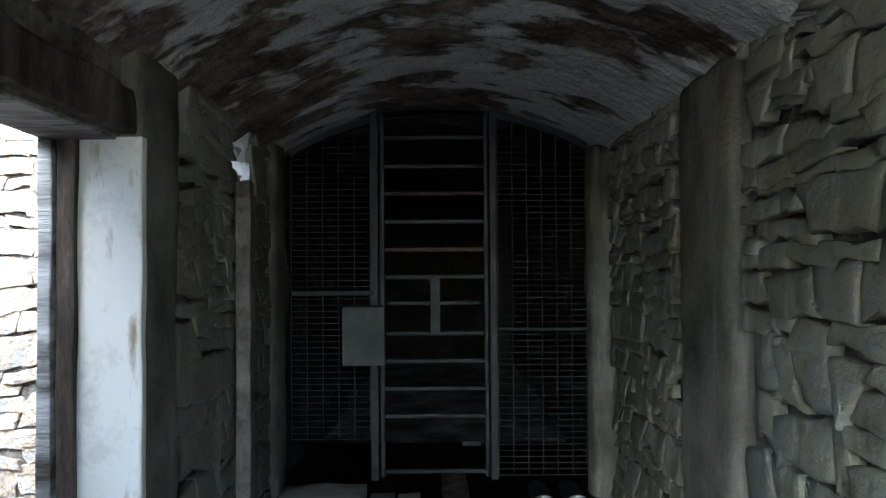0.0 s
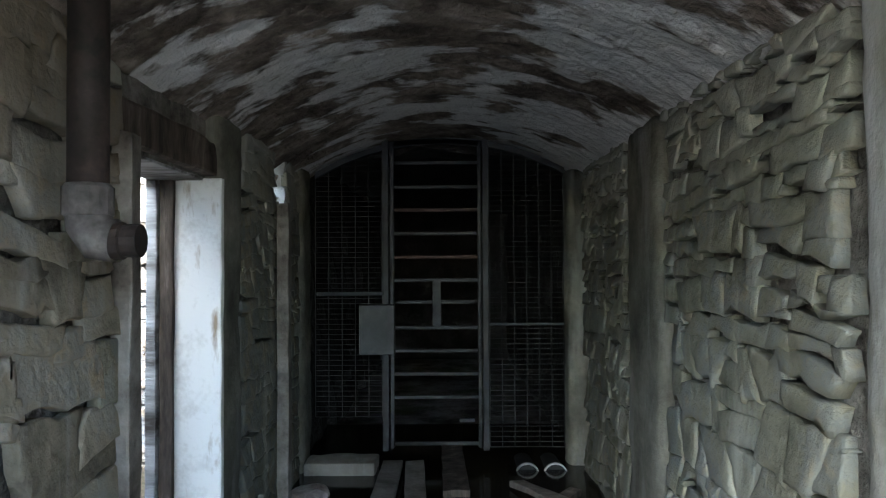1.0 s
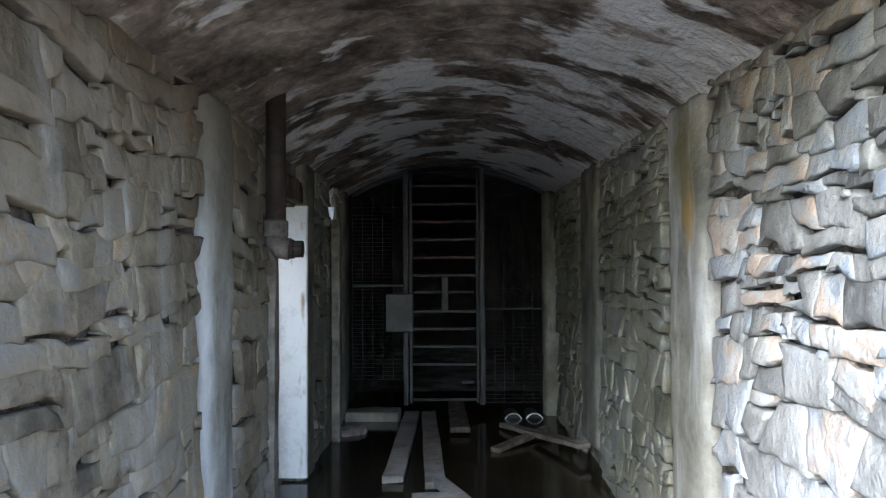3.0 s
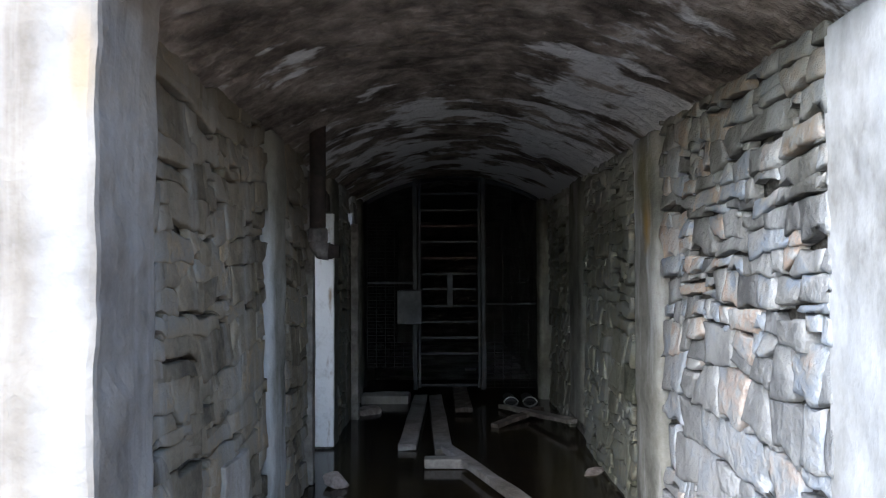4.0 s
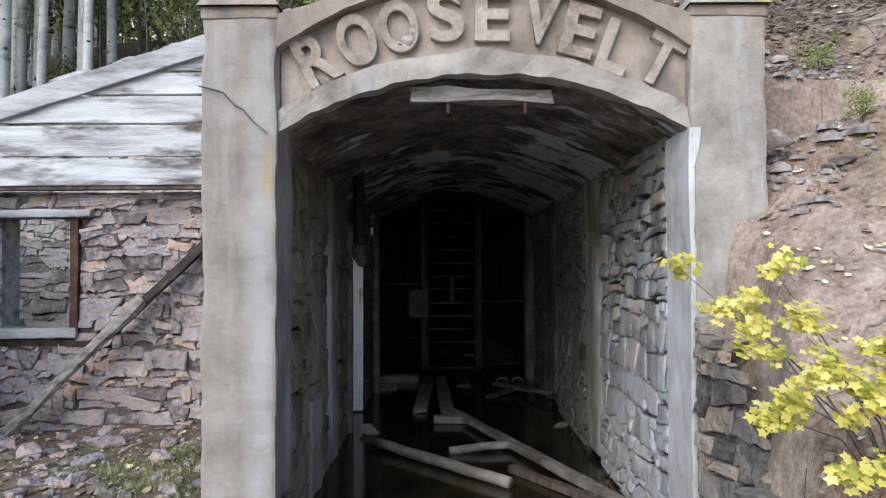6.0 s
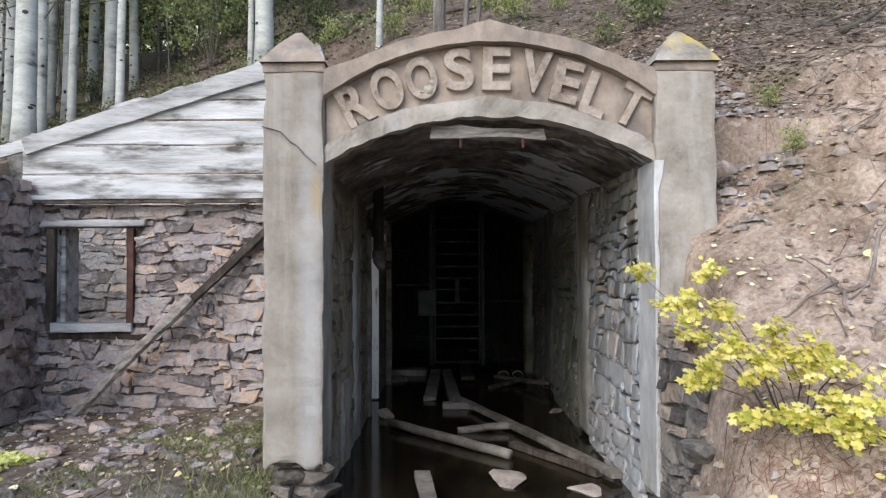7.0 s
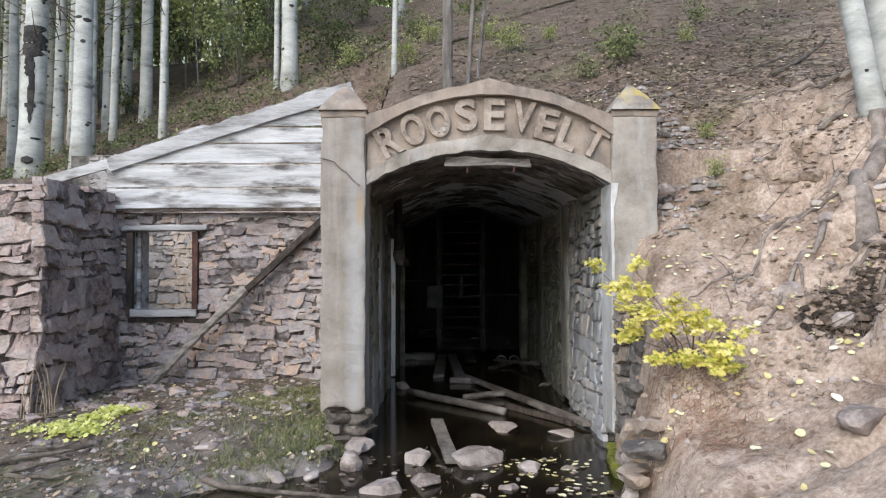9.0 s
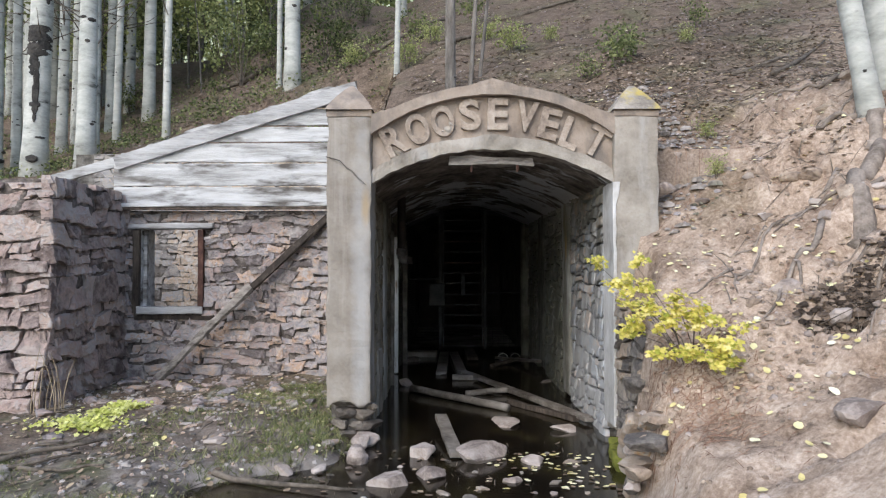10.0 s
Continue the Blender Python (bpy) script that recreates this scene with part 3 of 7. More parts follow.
def stone_bm(poly, r, place, depth, gap, bm=None, tilt=1.0, bevel=0.05, lumpy=1.0):
    """One stone with broken, rounded edges and an uneven face; place maps (u, v, out) to the world."""
    bm = bm or bmesh.new()
    cu, cv = sum(p[0] for p in poly) / len(poly), sum(p[1] for p in poly) / len(poly)
    ring = []
    for i, a in enumerate(poly):
        b = poly[(i + 1) % len(poly)]
        ln = math.hypot(b[0] - a[0], b[1] - a[1])
        ring.append((a[0] * 0.97 + cu * 0.03, a[1] * 0.97 + cv * 0.03))
        if ln > 0.07:
            f, j = r.uniform(0.3, 0.7), r.uniform(-0.05, 0.05) * ln
            ring.append((a[0] + f * (b[0] - a[0]) - j * (b[1] - a[1]) / ln, a[1] + f * (b[1] - a[1]) + j * (b[0] - a[0]) / ln))
    size = max(0.04, min(max(p[0] for p in poly) - min(p[0] for p in poly), max(p[1] for p in poly) - min(p[1] for p in poly)))
    s0 = max(0.6, 1 - 2 * gap / size)
    tu, tv, d = tilt * r.uniform(-0.22, 0.22), tilt * r.uniform(-0.36, 0.10), depth * r.uniform(0.45, 1.5)
    rows = []
    for scale, out, jit in ((s0, -0.02, 0), (s0 * (1 - 0.5 * bevel), d * 0.65, 0.12), (s0 * (1 - 2 * bevel), d, 0.12), (s0 * 0.5, d * r.uniform(1 - 0.05 * lumpy, 1 + 0.2 * lumpy), 0.22)):
        rows.append([bm.verts.new(place(cu + (u - cu) * scale, cv + (v - cv) * scale,
                                        out + (out > 0) * (tu * (u - cu) * scale + tv * (v - cv) * scale + r.uniform(-jit, jit) * lumpy * depth))) for u, v in ring])
    for a, b in zip(rows, rows[1:]):
        for i in range(len(ring)):
            bm.faces.new((a[i], a[(i + 1) % len(ring)], b[(i + 1) % len(ring)], b[i]))
    ou, ov = r.uniform(-0.1, 0.1), r.uniform(-0.1, 0.1)
    far = max(ring, key=lambda p: abs(p[0] - cu))
    mid = bm.verts.new(place(cu + ou * (far[0] - cu), cv + ov * size, d * r.uniform(1 - 0.05 * lumpy, 1 + 0.25 * lumpy)))
    for i in range(len(ring)):
        bm.faces.new((rows[-1][i], rows[-1][(i + 1) % len(ring)], mid))
    return bm


def lay_stones(wall, cells, place, mat, depth, gap, seed, tilt=1.0, bevel=0.05, name="stone", other=None, lumpy=1.0):
    """The nearest 290 as stones of their own, the rest joined."""
    r = random.Random(seed)
    rest = bmesh.new()
    for i, poly in enumerate(sorted(cells, key=lambda c: c[0][0])):
        if i < 290:
            part(name, stone_bm(poly, r, place, depth, gap, None, tilt, bevel, lumpy), other if other and poly[0][0] > 0.9 else mat, wall)
        else:
            stone_bm(poly, r, place, depth, gap, rest, tilt, bevel, lumpy)
    if len(rest.faces):
        tagged(part("stones", rest, other or mat, wall), "small rubble stones", kind="stuff")
    else:
        rest.free()


def worn(cells, ch, seed, box4, jumble=0.0):
    """The same outlines with wandering, chipped joints."""
    u0, u1, v0, v1 = box4
    out = []
    r = random.Random(seed + 500)
    for poly in cells:
        cu, cv = sum(p[0] for p in poly) / len(poly), sum(p[1] for p in poly) / len(poly)
        du, dv, g = 0.5 * jumble * ch * r.uniform(-1, 1), jumble * ch * r.uniform(-1, 1), 1 + 0.75 * jumble
        ct, st = math.cos(0.5 * jumble * r.uniform(-1, 1)), math.sin(0.5 * jumble * r.uniform(-1, 1))
        inner = u0 + 0.02 < min(p[0] for p in poly) and max(p[0] for p in poly) < u1 - 0.02
        if inner:
            poly = [(cu + du + g * (ct * (u - cu) - st * (v - cv)), cv + dv + g * (st * (u - cu) + ct * (v - cv))) for u, v in poly]
        fine = []
        for i, p in enumerate(poly):
            e = poly[(i + 1) % len(poly)]
            k = max(1, min(4, round(math.hypot(e[0] - p[0], e[1] - p[1]) / 0.05)))
            fine += [(p[0] + (e[0] - p[0]) * j / k, p[1] + (e[1] - p[1]) * j / k) for j in range(k)]
        bent = []
        for u, v in fine:
            w = 0.13 * ch * noise.noise_vector(Vector((u * 0.9 / ch, v * 0.9 / ch, seed))) + 0.09 * ch * noise.noise_vector(Vector((u * 3.5 / ch, v * 3.5 / ch, seed + 7)))
            bent.append((min(u1, max(u0, u + 1.3 * w.x)), min(v1, max(v0, v + w.y))))
        tidy = [p for i, p in enumerate(bent) if math.hypot(p[0] - bent[i - 1][0], p[1] - bent[i - 1][1]) > 0.005]
        if len(tidy) > 3:
            out.append(tidy)
    return out


def field_stone_bm(poly, r, place, depth, crevice, grow=1.01, tilt=1.0, sink=0.04, lip=1.0, bulge=False, bm=None):
    """One weathered stone: tight at the top and sides, its foot lipped over an open bed joint."""
    bm = bm or bmesh.new()
    cu, cv = sum(p[0] for p in poly) / len(poly), sum(p[1] for p in poly) / len(poly)
    lo, hi = min(p[1] for p in poly), max(p[1] for p in poly)
    half = max(0.02, (hi - lo) / 2)
    wide = max(p[0] for p in poly) - min(p[0] for p in poly)
    d = depth * (r.uniform(0.6, 1.5) if tilt > 1 else r.uniform(0.7, 1.3))
    tu, tv = tilt * r.uniform(-0.10, 0.10), tilt * r.uniform(-0.16, 0.03)
    gap = crevice * r.choice((-0.3, 0.0, 0.5, 1.0, 1.4, 1.9))
    ku, kv = r.uniform(-0.25, 0.25) * wide, r.uniform(-0.5, 0.5) * half
    seed = r.uniform(0, 99)
    ring = []
    for u, v in poly:
        f = smooth(0.1, 0.55, (cv - v) / half)
        ring.append((cu + (u - cu) * grow, cv + (v - cv) * min(grow, 1.0) + gap * f * min(1.0, max(0.0, 0.55 + 1.7 * noise.noise(Vector((u * 6, v * 2, seed))))) + 0.004 * noise.noise(Vector((u * 30, v * 30, seed)))))
    flush = r.choice((0.25, 0.6, 1.0, 1.0))
    rows = []
    for scale, out in ((1.0, -sink), (1.0, 0.4), (0.95, 0.8), (0.84, 0.98), (0.48, 1.08)) if bulge else ((1.0, -sink), (1.0, 0.82), (0.94, 0.98), (0.55, 1.0)):
        row = []
        for u, v in ring:
            uu, vv = cu + ku * (1 - scale) * 0.4 + (u - cu) * scale, cv + kv * (1 - scale) * 0.4 + (v - cv) * scale
            o = out
            if out > 0:
                low = 0.5 - 0.5 * (vv - cv) / half
                o = out * d * (0.9 * (1 - lip) + lip * (0.35 + 0.39 * (1 - flush) + 0.75 * flush * low)) + tu * (uu - cu) + tv * (vv - cv)
                o += 0.30 * depth * noise.noise(Vector((uu * 9, vv * 9, seed))) + 0.14 * depth * noise.noise(Vector((uu * 28, vv * 28, seed)))
            row.append(bm.verts.new(place(uu, vv, o)))
        rows.append(row)
    for a, b in zip(rows, rows[1:]):
        for i in range(len(ring)):
            bm.faces.new((a[i], a[(i + 1) % len(ring)], b[(i + 1) % len(ring)], b[i]))
    bm.faces.new(rows[-1])
    return bm


def lay_field_stones(wall, cells, place, mat, depth, crevice, seed, grow=1.01, tilt=1.0, sink=0.04, other=None, soft=True, deep=0.9, lip=1.0, bulge=False):
    """The nearest 290 as stones of their own, the rest joined."""
    r = random.Random(seed)
    rest = bmesh.new()
    for i, poly in enumerate(sorted(cells, key=lambda c: c[0][0])):
        if i < 290:
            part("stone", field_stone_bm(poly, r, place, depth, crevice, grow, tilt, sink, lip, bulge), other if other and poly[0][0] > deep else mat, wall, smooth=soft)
        else:
            field_stone_bm(poly, r, place, depth, crevice, grow, tilt, sink, lip, bulge, rest)
    if len(rest.faces):
        tagged(part("stones", rest, other or mat, wall, smooth=soft), "small rubble stones", kind="stuff")
    else:
        rest.free()


# ---- ground ----
def smooth(a, b, x):
    t = min(1, max(0, (x - a) / (b - a)))
    return t * t * (3 - 2 * t)


def hill(x, y):
    s = 0.5 if x > -0.5 else max(0.28, 0.5 + 0.031 * (x + 0.5))
    yy = y if y < 14 else 14 + 26 * (1 - math.exp(-(y - 14) / 26))
    xx = max(-22, min(22, x))
    steep = 0.24 * max(0, min(y, 17) - 6.6) * smooth(-1.5, -5.0, x)
    return 2.6 + 0.15 * xx + s * (yy + 0.8) + steep


def bank(x, y):
    yy = max(y, -3.6) + 0.15 * min(0, y + 3.6)
    return 0.875 + 0.55 * (min(x, 9) - 1.65) + 0.62 * (min(yy, -1.5) + 3.44) + 0.4 * max(0, yy + 1.5)


def ground_z(x, y):
    rough = 0.05 * noise.noise(Vector((x * 1.7, y * 1.7, 0))) + 0.025 * noise.noise(Vector((x * 5, y * 5, 3)))
    # yard before the hut
    z = 0.10 + 0.03 * max(0, y) - 0.02 * max(0, -x - 2) + 0.10 * smooth(-1.2, -1.6, x) * smooth(-2.6, -1.6, y)
    edge = -1.05 - 0.9 * smooth(-2.2, -3.0, y)
    z -= 0.32 * smooth(edge - 0.35, edge + 0.25, x) * smooth(-4.3, -3.4, y)
    # bank beside the portal
    foot = 1.17 - 0.22 * smooth(-2.15, -2.7, y) - 0.2 * smooth(-2.7, -3.5, y) + 0.6 * smooth(-4, -7, y)
    k = smooth(foot - 0.07, foot + 0.16 + 0.15 * smooth(-2.8, -3.2, y), x + 0.10 * noise.noise(Vector((x, y * 2.4, 8))))
    pit = 1.3 * math.exp(-((x - 2.14) ** 2 / 0.02 + (y + 3.28) ** 2 / 0.012)) + 1.5 * math.exp(-((x - 2.36) ** 2 / 0.03 + (y + 3.32) ** 2 / 0.012)) + 0.7 * math.exp(-((x - 1.76) ** 2 / 0.03 + (y + 4.36) ** 2 / 0.012)) + 0.5 * math.exp(-((x - 2.45) ** 2 / 0.02 + (y + 2.86) ** 2 / 0.01))
    ledge = 0.13 * smooth(-0.07, 0.05, noise.noise(Vector((x * 1.5, y * 1.9, 71)))) + 0.06 * smooth(-0.08, 0.05, noise.noise(Vector((x * 3.7, y * 4.4, 33)))) - 0.10
    rug = smooth(1.5, 2.2, x + 0.4 * noise.noise(Vector((x, y, 77)))) * (0.3 + 0.7 * smooth(-4.2, -3.5, y))
    right = bank(x, y) - 0.36 * pit + rug * (ledge + 0.09 * noise.noise(Vector((x * 2.2, y * 2.2, 41))) - 0.11 * abs(noise.noise(Vector((x * 3.1, y * 3.4, 23))))) + 0.03 * noise.noise(Vector((x * 9, y * 9, 6))) - 0.05 * rug * abs(noise.noise(Vector((x * 5.5, y * 6.5, 12)))) + 0.022 * noise.noise(Vector((x * 14, y * 14, 17))) + 0.03 + 0.10 * noise.noise(Vector((x * 1.1, y * 1.1, 5))) + 0.04 * noise.noise(Vector((x * 4, y * 4, 9))) + 0.5 * abs(noise.noise(Vector((x * 0.7, y * 0.7, 2)))) * smooth(2.2, 3.5, x) * 0.5
    z = z * (1 - k) + max(right, z) * k
    # hill above and behind
    h = hill(x, y) + 0.12 * noise.noise(Vector((x * 0.6, y * 0.6, 1))) + 0.05 * noise.noise(Vector((x * 2.3, y * 2.3, 1)))
    if x >= -1.19:
        if y >= -1.3:
            t = smooth(-1.3, 0.2, y) if x > 1.2 else 1
            z = max(right, 2.6) * (1 - t) + h * t if x > 1.2 else max(h, 2.78)
    elif x > -6.45:
        if y > 4.4:
            t = smooth(4.4, 6.0, y)
            z = min(h, 3.42) * (1 - t) + h * t
        elif y > 0.95:
            z = 0.12
        elif x < -4.9:
            z += 0.9 * smooth(-4.9, -5.6, x) * smooth(-2, 0.6, y)
    else:
        t = smooth(-2.5, 2.0, y) if y < 4.4 else 1
        z = z * (1 - t) + h * t
    return z + rough


def steps(fine0, fine1, d, far):
    out = [fine0 + d * i for i in range(int((fine1 - fine0) / d) + 1)]
    g, x = d, out[-1]
    while x < far:
        g *= 1.16
        x += g
        out.append(x)
    g, x = d, fine0
    while x > -far:
        g *= 1.16
        x -= g
        out.insert(0, x)
    return out


def build_ground():
    xs = sorted(set(round(v, 4) for v in steps(-5.0, 4.5, 0.042, 320)) - {0})
    ys = sorted(set(round(v, 4) for v in steps(-4.6, 1.2, 0.042, 320)))
    for line in (-1.42, -1.2, 1.2, -6.44, -6.5):
        xs.append(line)
    for line in (-1.34, -1.28, 0.94, 0.98, 4.37, 4.43):
        ys.append(line)
    xs, ys = sorted(xs), sorted(ys)
    verts = [(x, y, ground_z(x, y)) for y in ys for x in xs]
    nx = len(xs)
    faces = []
    for j in range(len(ys) - 1):
        for i in range(nx - 1):
            cx, cy = (xs[i] + xs[i + 1]) / 2, (ys[j] + ys[j + 1]) / 2
            if -1.3 < cx < 1.3 and -1.42 < cy < -1.2:
                continue
            if -1.24 < cx < -1.13 and (1.45 < cy < 2.75 or 3.72 < cy < 4.25):
                continue
            faces.append((j * nx + i, j * nx + i + 1, (j + 1) * nx + i + 1, (j + 1) * nx + i))
    me = bpy.data.meshes.new("ground")
    me.from_pydata(verts, [], faces)
    me.materials.append(GROUND)
    for p in me.polygons:
        p.use_smooth = True
    return tagged(new("ground", me), "stony soil with leaf litter rising to a steep hillside", "ground", kind="structure")


build_ground()

# ---- water ----
bm = bmesh.new()
bmesh.ops.create_grid(bm, x_segments=30, y_segments=60, size=0.5)
bmesh.ops.transform(bm, matrix=Matrix.Translation((-0.6, 1.0, 0.0)) @ Matrix.Diagonal((3.6, 10.5, 1, 1)), verts=bm.verts)
for v in bm.verts:
    if v.co.y > -1.7:
        v.co.x = max(-1.2, min(1.2, v.co.x))
water = tagged(part("water", bm, WATER), "still dark brown water over mud", "water", kind="structure")
bm = box(-1.3, 1.3, -1.5, 12, -0.35, -0.1)
tagged(part("floor", bm, SOIL), "muddy tunnel floor under shallow water", "floor", kind="structure")

# ---- tunnel ----
SPRING, RISE, HALF = 2.25, 0.30, 1.05
RAD = (HALF * HALF + RISE * RISE) / (2 * RISE)


def vault_z(x):
    return SPRING + RISE - RAD + math.sqrt(RAD * RAD - min(abs(x), HALF + 0.3) ** 2)


def build_vault():
    bm = bmesh.new()
    n, ys = 60, [-1.62 + 0.045 * i for i in range(149)]
    rows = []
    for y in ys:
        row = []
        for i in range(n + 1):
            x = -1.16 + 2.32 * i / n
            z = vault_z(x)
            board = 0.008 * noise.noise(Vector((round(x / 0.13) * 3.1, 0.4 * y, 0)))
            relief = 0.022 * noise.noise(Vector((x * 2, y * 2, 0))) + 0.018 * noise.noise(Vector((x * 4, y * 9, 0))) + 0.008 * noise.noise(Vector((x * 11, y * 20, 0)))
            row.append(bm.verts.new((x, y, z + 0.012 + board + relief * smooth(-1.62, -1.4, y))))
        row.append(bm.verts.new((1.3, y, 2.30)))
        row.append(bm.verts.new((1.3, y, 2.72)))
        row.append(bm.verts.new((-1.3, y, 2.72)))
        row.append(bm.verts.new((-1.3, y, 2.30)))
        rows.append(row)
    m = n + 5
    for a, b in zip(rows, rows[1:]):
        for i in range(m):
            bm.faces.new((a[i], b[i], b[(i + 1) % m], a[(i + 1) % m]))
    bm.faces.new(rows[0])
    bm.faces.new(rows[-1][::-1])
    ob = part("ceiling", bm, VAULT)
    return tagged(ob, "sooty board-marked concrete vault with white lime streaks", "ceiling", kind="structure")


build_vault()
wall_w = tagged(part("wall_west", box(-1.38, -1.112, -1.34, 1.62, -0.3, 2.36), LIME), "grey rubble stone tunnel wall with concrete ribs", "wall", kind="structure")
part("wall_section", box(-1.38, -1.112, 2.53, 3.80, -0.3, 2.36), LIME, wall_w)
part("wall_section", box(-1.38, -1.112, 1.62, 2.53, 1.95, 2.36), LIME, wall_w)
for y0, y1, z0, z1 in ((3.80, 4.13, -0.3, 1.95), (3.80, 4.13, 2.24, 2.36), (4.13, 5.05, -0.3, 2.36)):
    part("wall_section", box(-1.38, -1.112, y0, y1, z0, z1), LIME, wall_w)
wall_e = tagged(part("wall_east", box(1.117, 1.5, -1.34, 5.05, -0.3, 2.36), LIME), "limed grey rubble stone tunnel wall with concrete ribs", "wall", kind="structure")
# Unseen rock behind the gate, coloured near black to paint the unlit depth.
VOID_ROCK = material("rock blackened as a dark void", [(0.2, (0.012, 0.011, 0.010)), (0.6, (0.03, 0.028, 0.026)), (0.9, (0.055, 0.05, 0.047))], 3, 0.9, 1.0, 20, dist=0.04)
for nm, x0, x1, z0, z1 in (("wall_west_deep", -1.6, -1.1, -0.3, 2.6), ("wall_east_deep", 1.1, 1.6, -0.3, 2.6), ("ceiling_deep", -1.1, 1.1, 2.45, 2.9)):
    tagged(part(nm, box(x0, x1, 5.05, 12, z0, z1, 0, None, 0.25, 0.09, 3), VOID_ROCK), "unseen rock behind the gate, blackened for its darkness", "rock", kind="structure")
tagged(part("wall_north", box(-1.5, 1.5, 12, 12.3, -0.3, 2.7), VOID_ROCK), "unseen tunnel end, blackened for its darkness", "wall", kind="structure")


RIB = material("grey limed concrete", [(0.1, (0.13, 0.13, 0.115)), (0.4, (0.24, 0.235, 0.21)), (0.6, (0.31, 0.305, 0.28)), (0.9, (0.42, 0.415, 0.39))], 2.5, 0.85, 0.5, 30, grain=0.25,
               stain=(0.52, 0.53, 0.54), stain_scale=1.4, stain_stretch=(3, 3, 0.5), stain_lo=0.5, stain_hi=0.68, dist=0.025)
# Darker copy of RIB: olive tint plus the deep tunnel's dimness in its colour.
RIB_DEEP = material("olive concrete, darkened for depth", [(0.1, (0.06, 0.06, 0.048)), (0.4, (0.115, 0.113, 0.092)), (0.6, (0.16, 0.155, 0.128)), (0.9, (0.25, 0.245, 0.21))], 2.5, 0.85, 0.5, 30, grain=0.25,
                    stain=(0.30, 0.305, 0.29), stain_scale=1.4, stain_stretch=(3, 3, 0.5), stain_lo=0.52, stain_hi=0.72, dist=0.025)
RIB_RUST = material("rust stained concrete", [(0.1, (0.13, 0.13, 0.115)), (0.4, (0.24, 0.235, 0.21)), (0.6, (0.31, 0.305, 0.28)), (0.9, (0.42, 0.415, 0.39))], 2.5, 0.85, 0.5, 30, grain=0.25,
                    stain=(0.56, 0.57, 0.585), stain_scale=1.4, stain_stretch=(3, 3, 0.5), stain_lo=0.47, stain_hi=0.64, dist=0.025)


def height_tint(m, z0, z1, colour, amount):
    """Tints a wall from one height to another, with a ragged edge."""
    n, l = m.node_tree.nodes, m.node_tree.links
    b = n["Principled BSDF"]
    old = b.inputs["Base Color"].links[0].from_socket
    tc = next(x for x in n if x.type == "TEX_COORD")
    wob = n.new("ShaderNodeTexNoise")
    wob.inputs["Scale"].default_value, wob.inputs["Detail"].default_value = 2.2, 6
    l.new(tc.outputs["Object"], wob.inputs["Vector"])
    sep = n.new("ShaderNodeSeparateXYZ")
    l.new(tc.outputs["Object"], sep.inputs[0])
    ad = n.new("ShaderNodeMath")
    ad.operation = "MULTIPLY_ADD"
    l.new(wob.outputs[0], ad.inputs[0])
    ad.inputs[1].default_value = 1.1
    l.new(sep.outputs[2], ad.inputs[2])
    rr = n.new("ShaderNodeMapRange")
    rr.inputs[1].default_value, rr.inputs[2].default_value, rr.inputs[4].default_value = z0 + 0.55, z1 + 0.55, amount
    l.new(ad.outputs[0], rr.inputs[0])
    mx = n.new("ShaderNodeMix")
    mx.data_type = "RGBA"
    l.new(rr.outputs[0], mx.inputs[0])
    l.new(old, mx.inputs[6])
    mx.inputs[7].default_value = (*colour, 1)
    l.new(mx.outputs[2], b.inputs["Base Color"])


# Pale lime towards the vault.
height_tint(ROCK_ALGAE_DIM, 1.75, 2.35, (0.40, 0.40, 0.36), 0.75)
# Paler towards the floor.
height_tint(ROCK_TUNNEL, 1.6, 0.3, (0.50, 0.51, 0.53), 0.5)
# Olive towards the vault; also puts the vault's shade into the wall colour.
height_tint(ROCK_WEST, 1.45, 2.2, (0.115, 0.095, 0.065), 0.75)
height_tint(ROCK_TUNNEL, 1.6, 2.3, (0.13, 0.12, 0.085), 0.7)
height_tint(RIB, 1.5, 2.3, (0.12, 0.11, 0.08), 0.7)


def rust_run(m, y, z, wide, high, colour, amount=0.85, across=False):
    """One rust run on a concrete face, with a ragged edge and a thinning tail."""
    n, l = m.node_tree.nodes, m.node_tree.links
    b = n["Principled BSDF"]
    old = b.inputs["Base Color"].links[0].from_socket
    tc = next(x for x in n if x.type == "TEX_COORD")
    wob = n.new("ShaderNodeTexNoise")
    wob.inputs["Scale"].default_value, wob.inputs["Detail"].default_value = 9, 5
    l.new(tc.outputs["Object"], wob.inputs["Vector"])
    mp = n.new("ShaderNodeMapping")
    mp.vector_type = "TEXTURE"
    mp.inputs["Location"].default_value, mp.inputs["Scale"].default_value = ((y, 0, z), (wide, 1000, high)) if across else ((0, y, z), (1000, wide, high))
    l.new(tc.outputs["Object"], mp.inputs[0])
    ln = n.new("ShaderNodeVectorMath")
    ln.operation = "LENGTH"
    l.new(mp.outputs[0], ln.inputs[0])
    ad = n.new("ShaderNodeMath")
    ad.operation = "MULTIPLY_ADD"
    l.new(wob.outputs[0], ad.inputs[0])
    ad.inputs[1].default_value = 1.1
    l.new(ln.outputs["Value"], ad.inputs[2])
    rr = n.new("ShaderNodeMapRange")
    rr.inputs[1].default_value, rr.inputs[2].default_value, rr.inputs[3].default_value, rr.inputs[4].default_value = 0.75, 1.6, amount, 0.0
    l.new(ad.outputs[0], rr.inputs[0])
    mx = n.new("ShaderNodeMix")
    mx.data_type = "RGBA"
    l.new(rr.outputs[0], mx.inputs[0])
    l.new(old, mx.inputs[6])
    mx.inputs[7].default_value = (*colour, 1)
    l.new(mx.outputs[2], b.inputs["Base Color"])


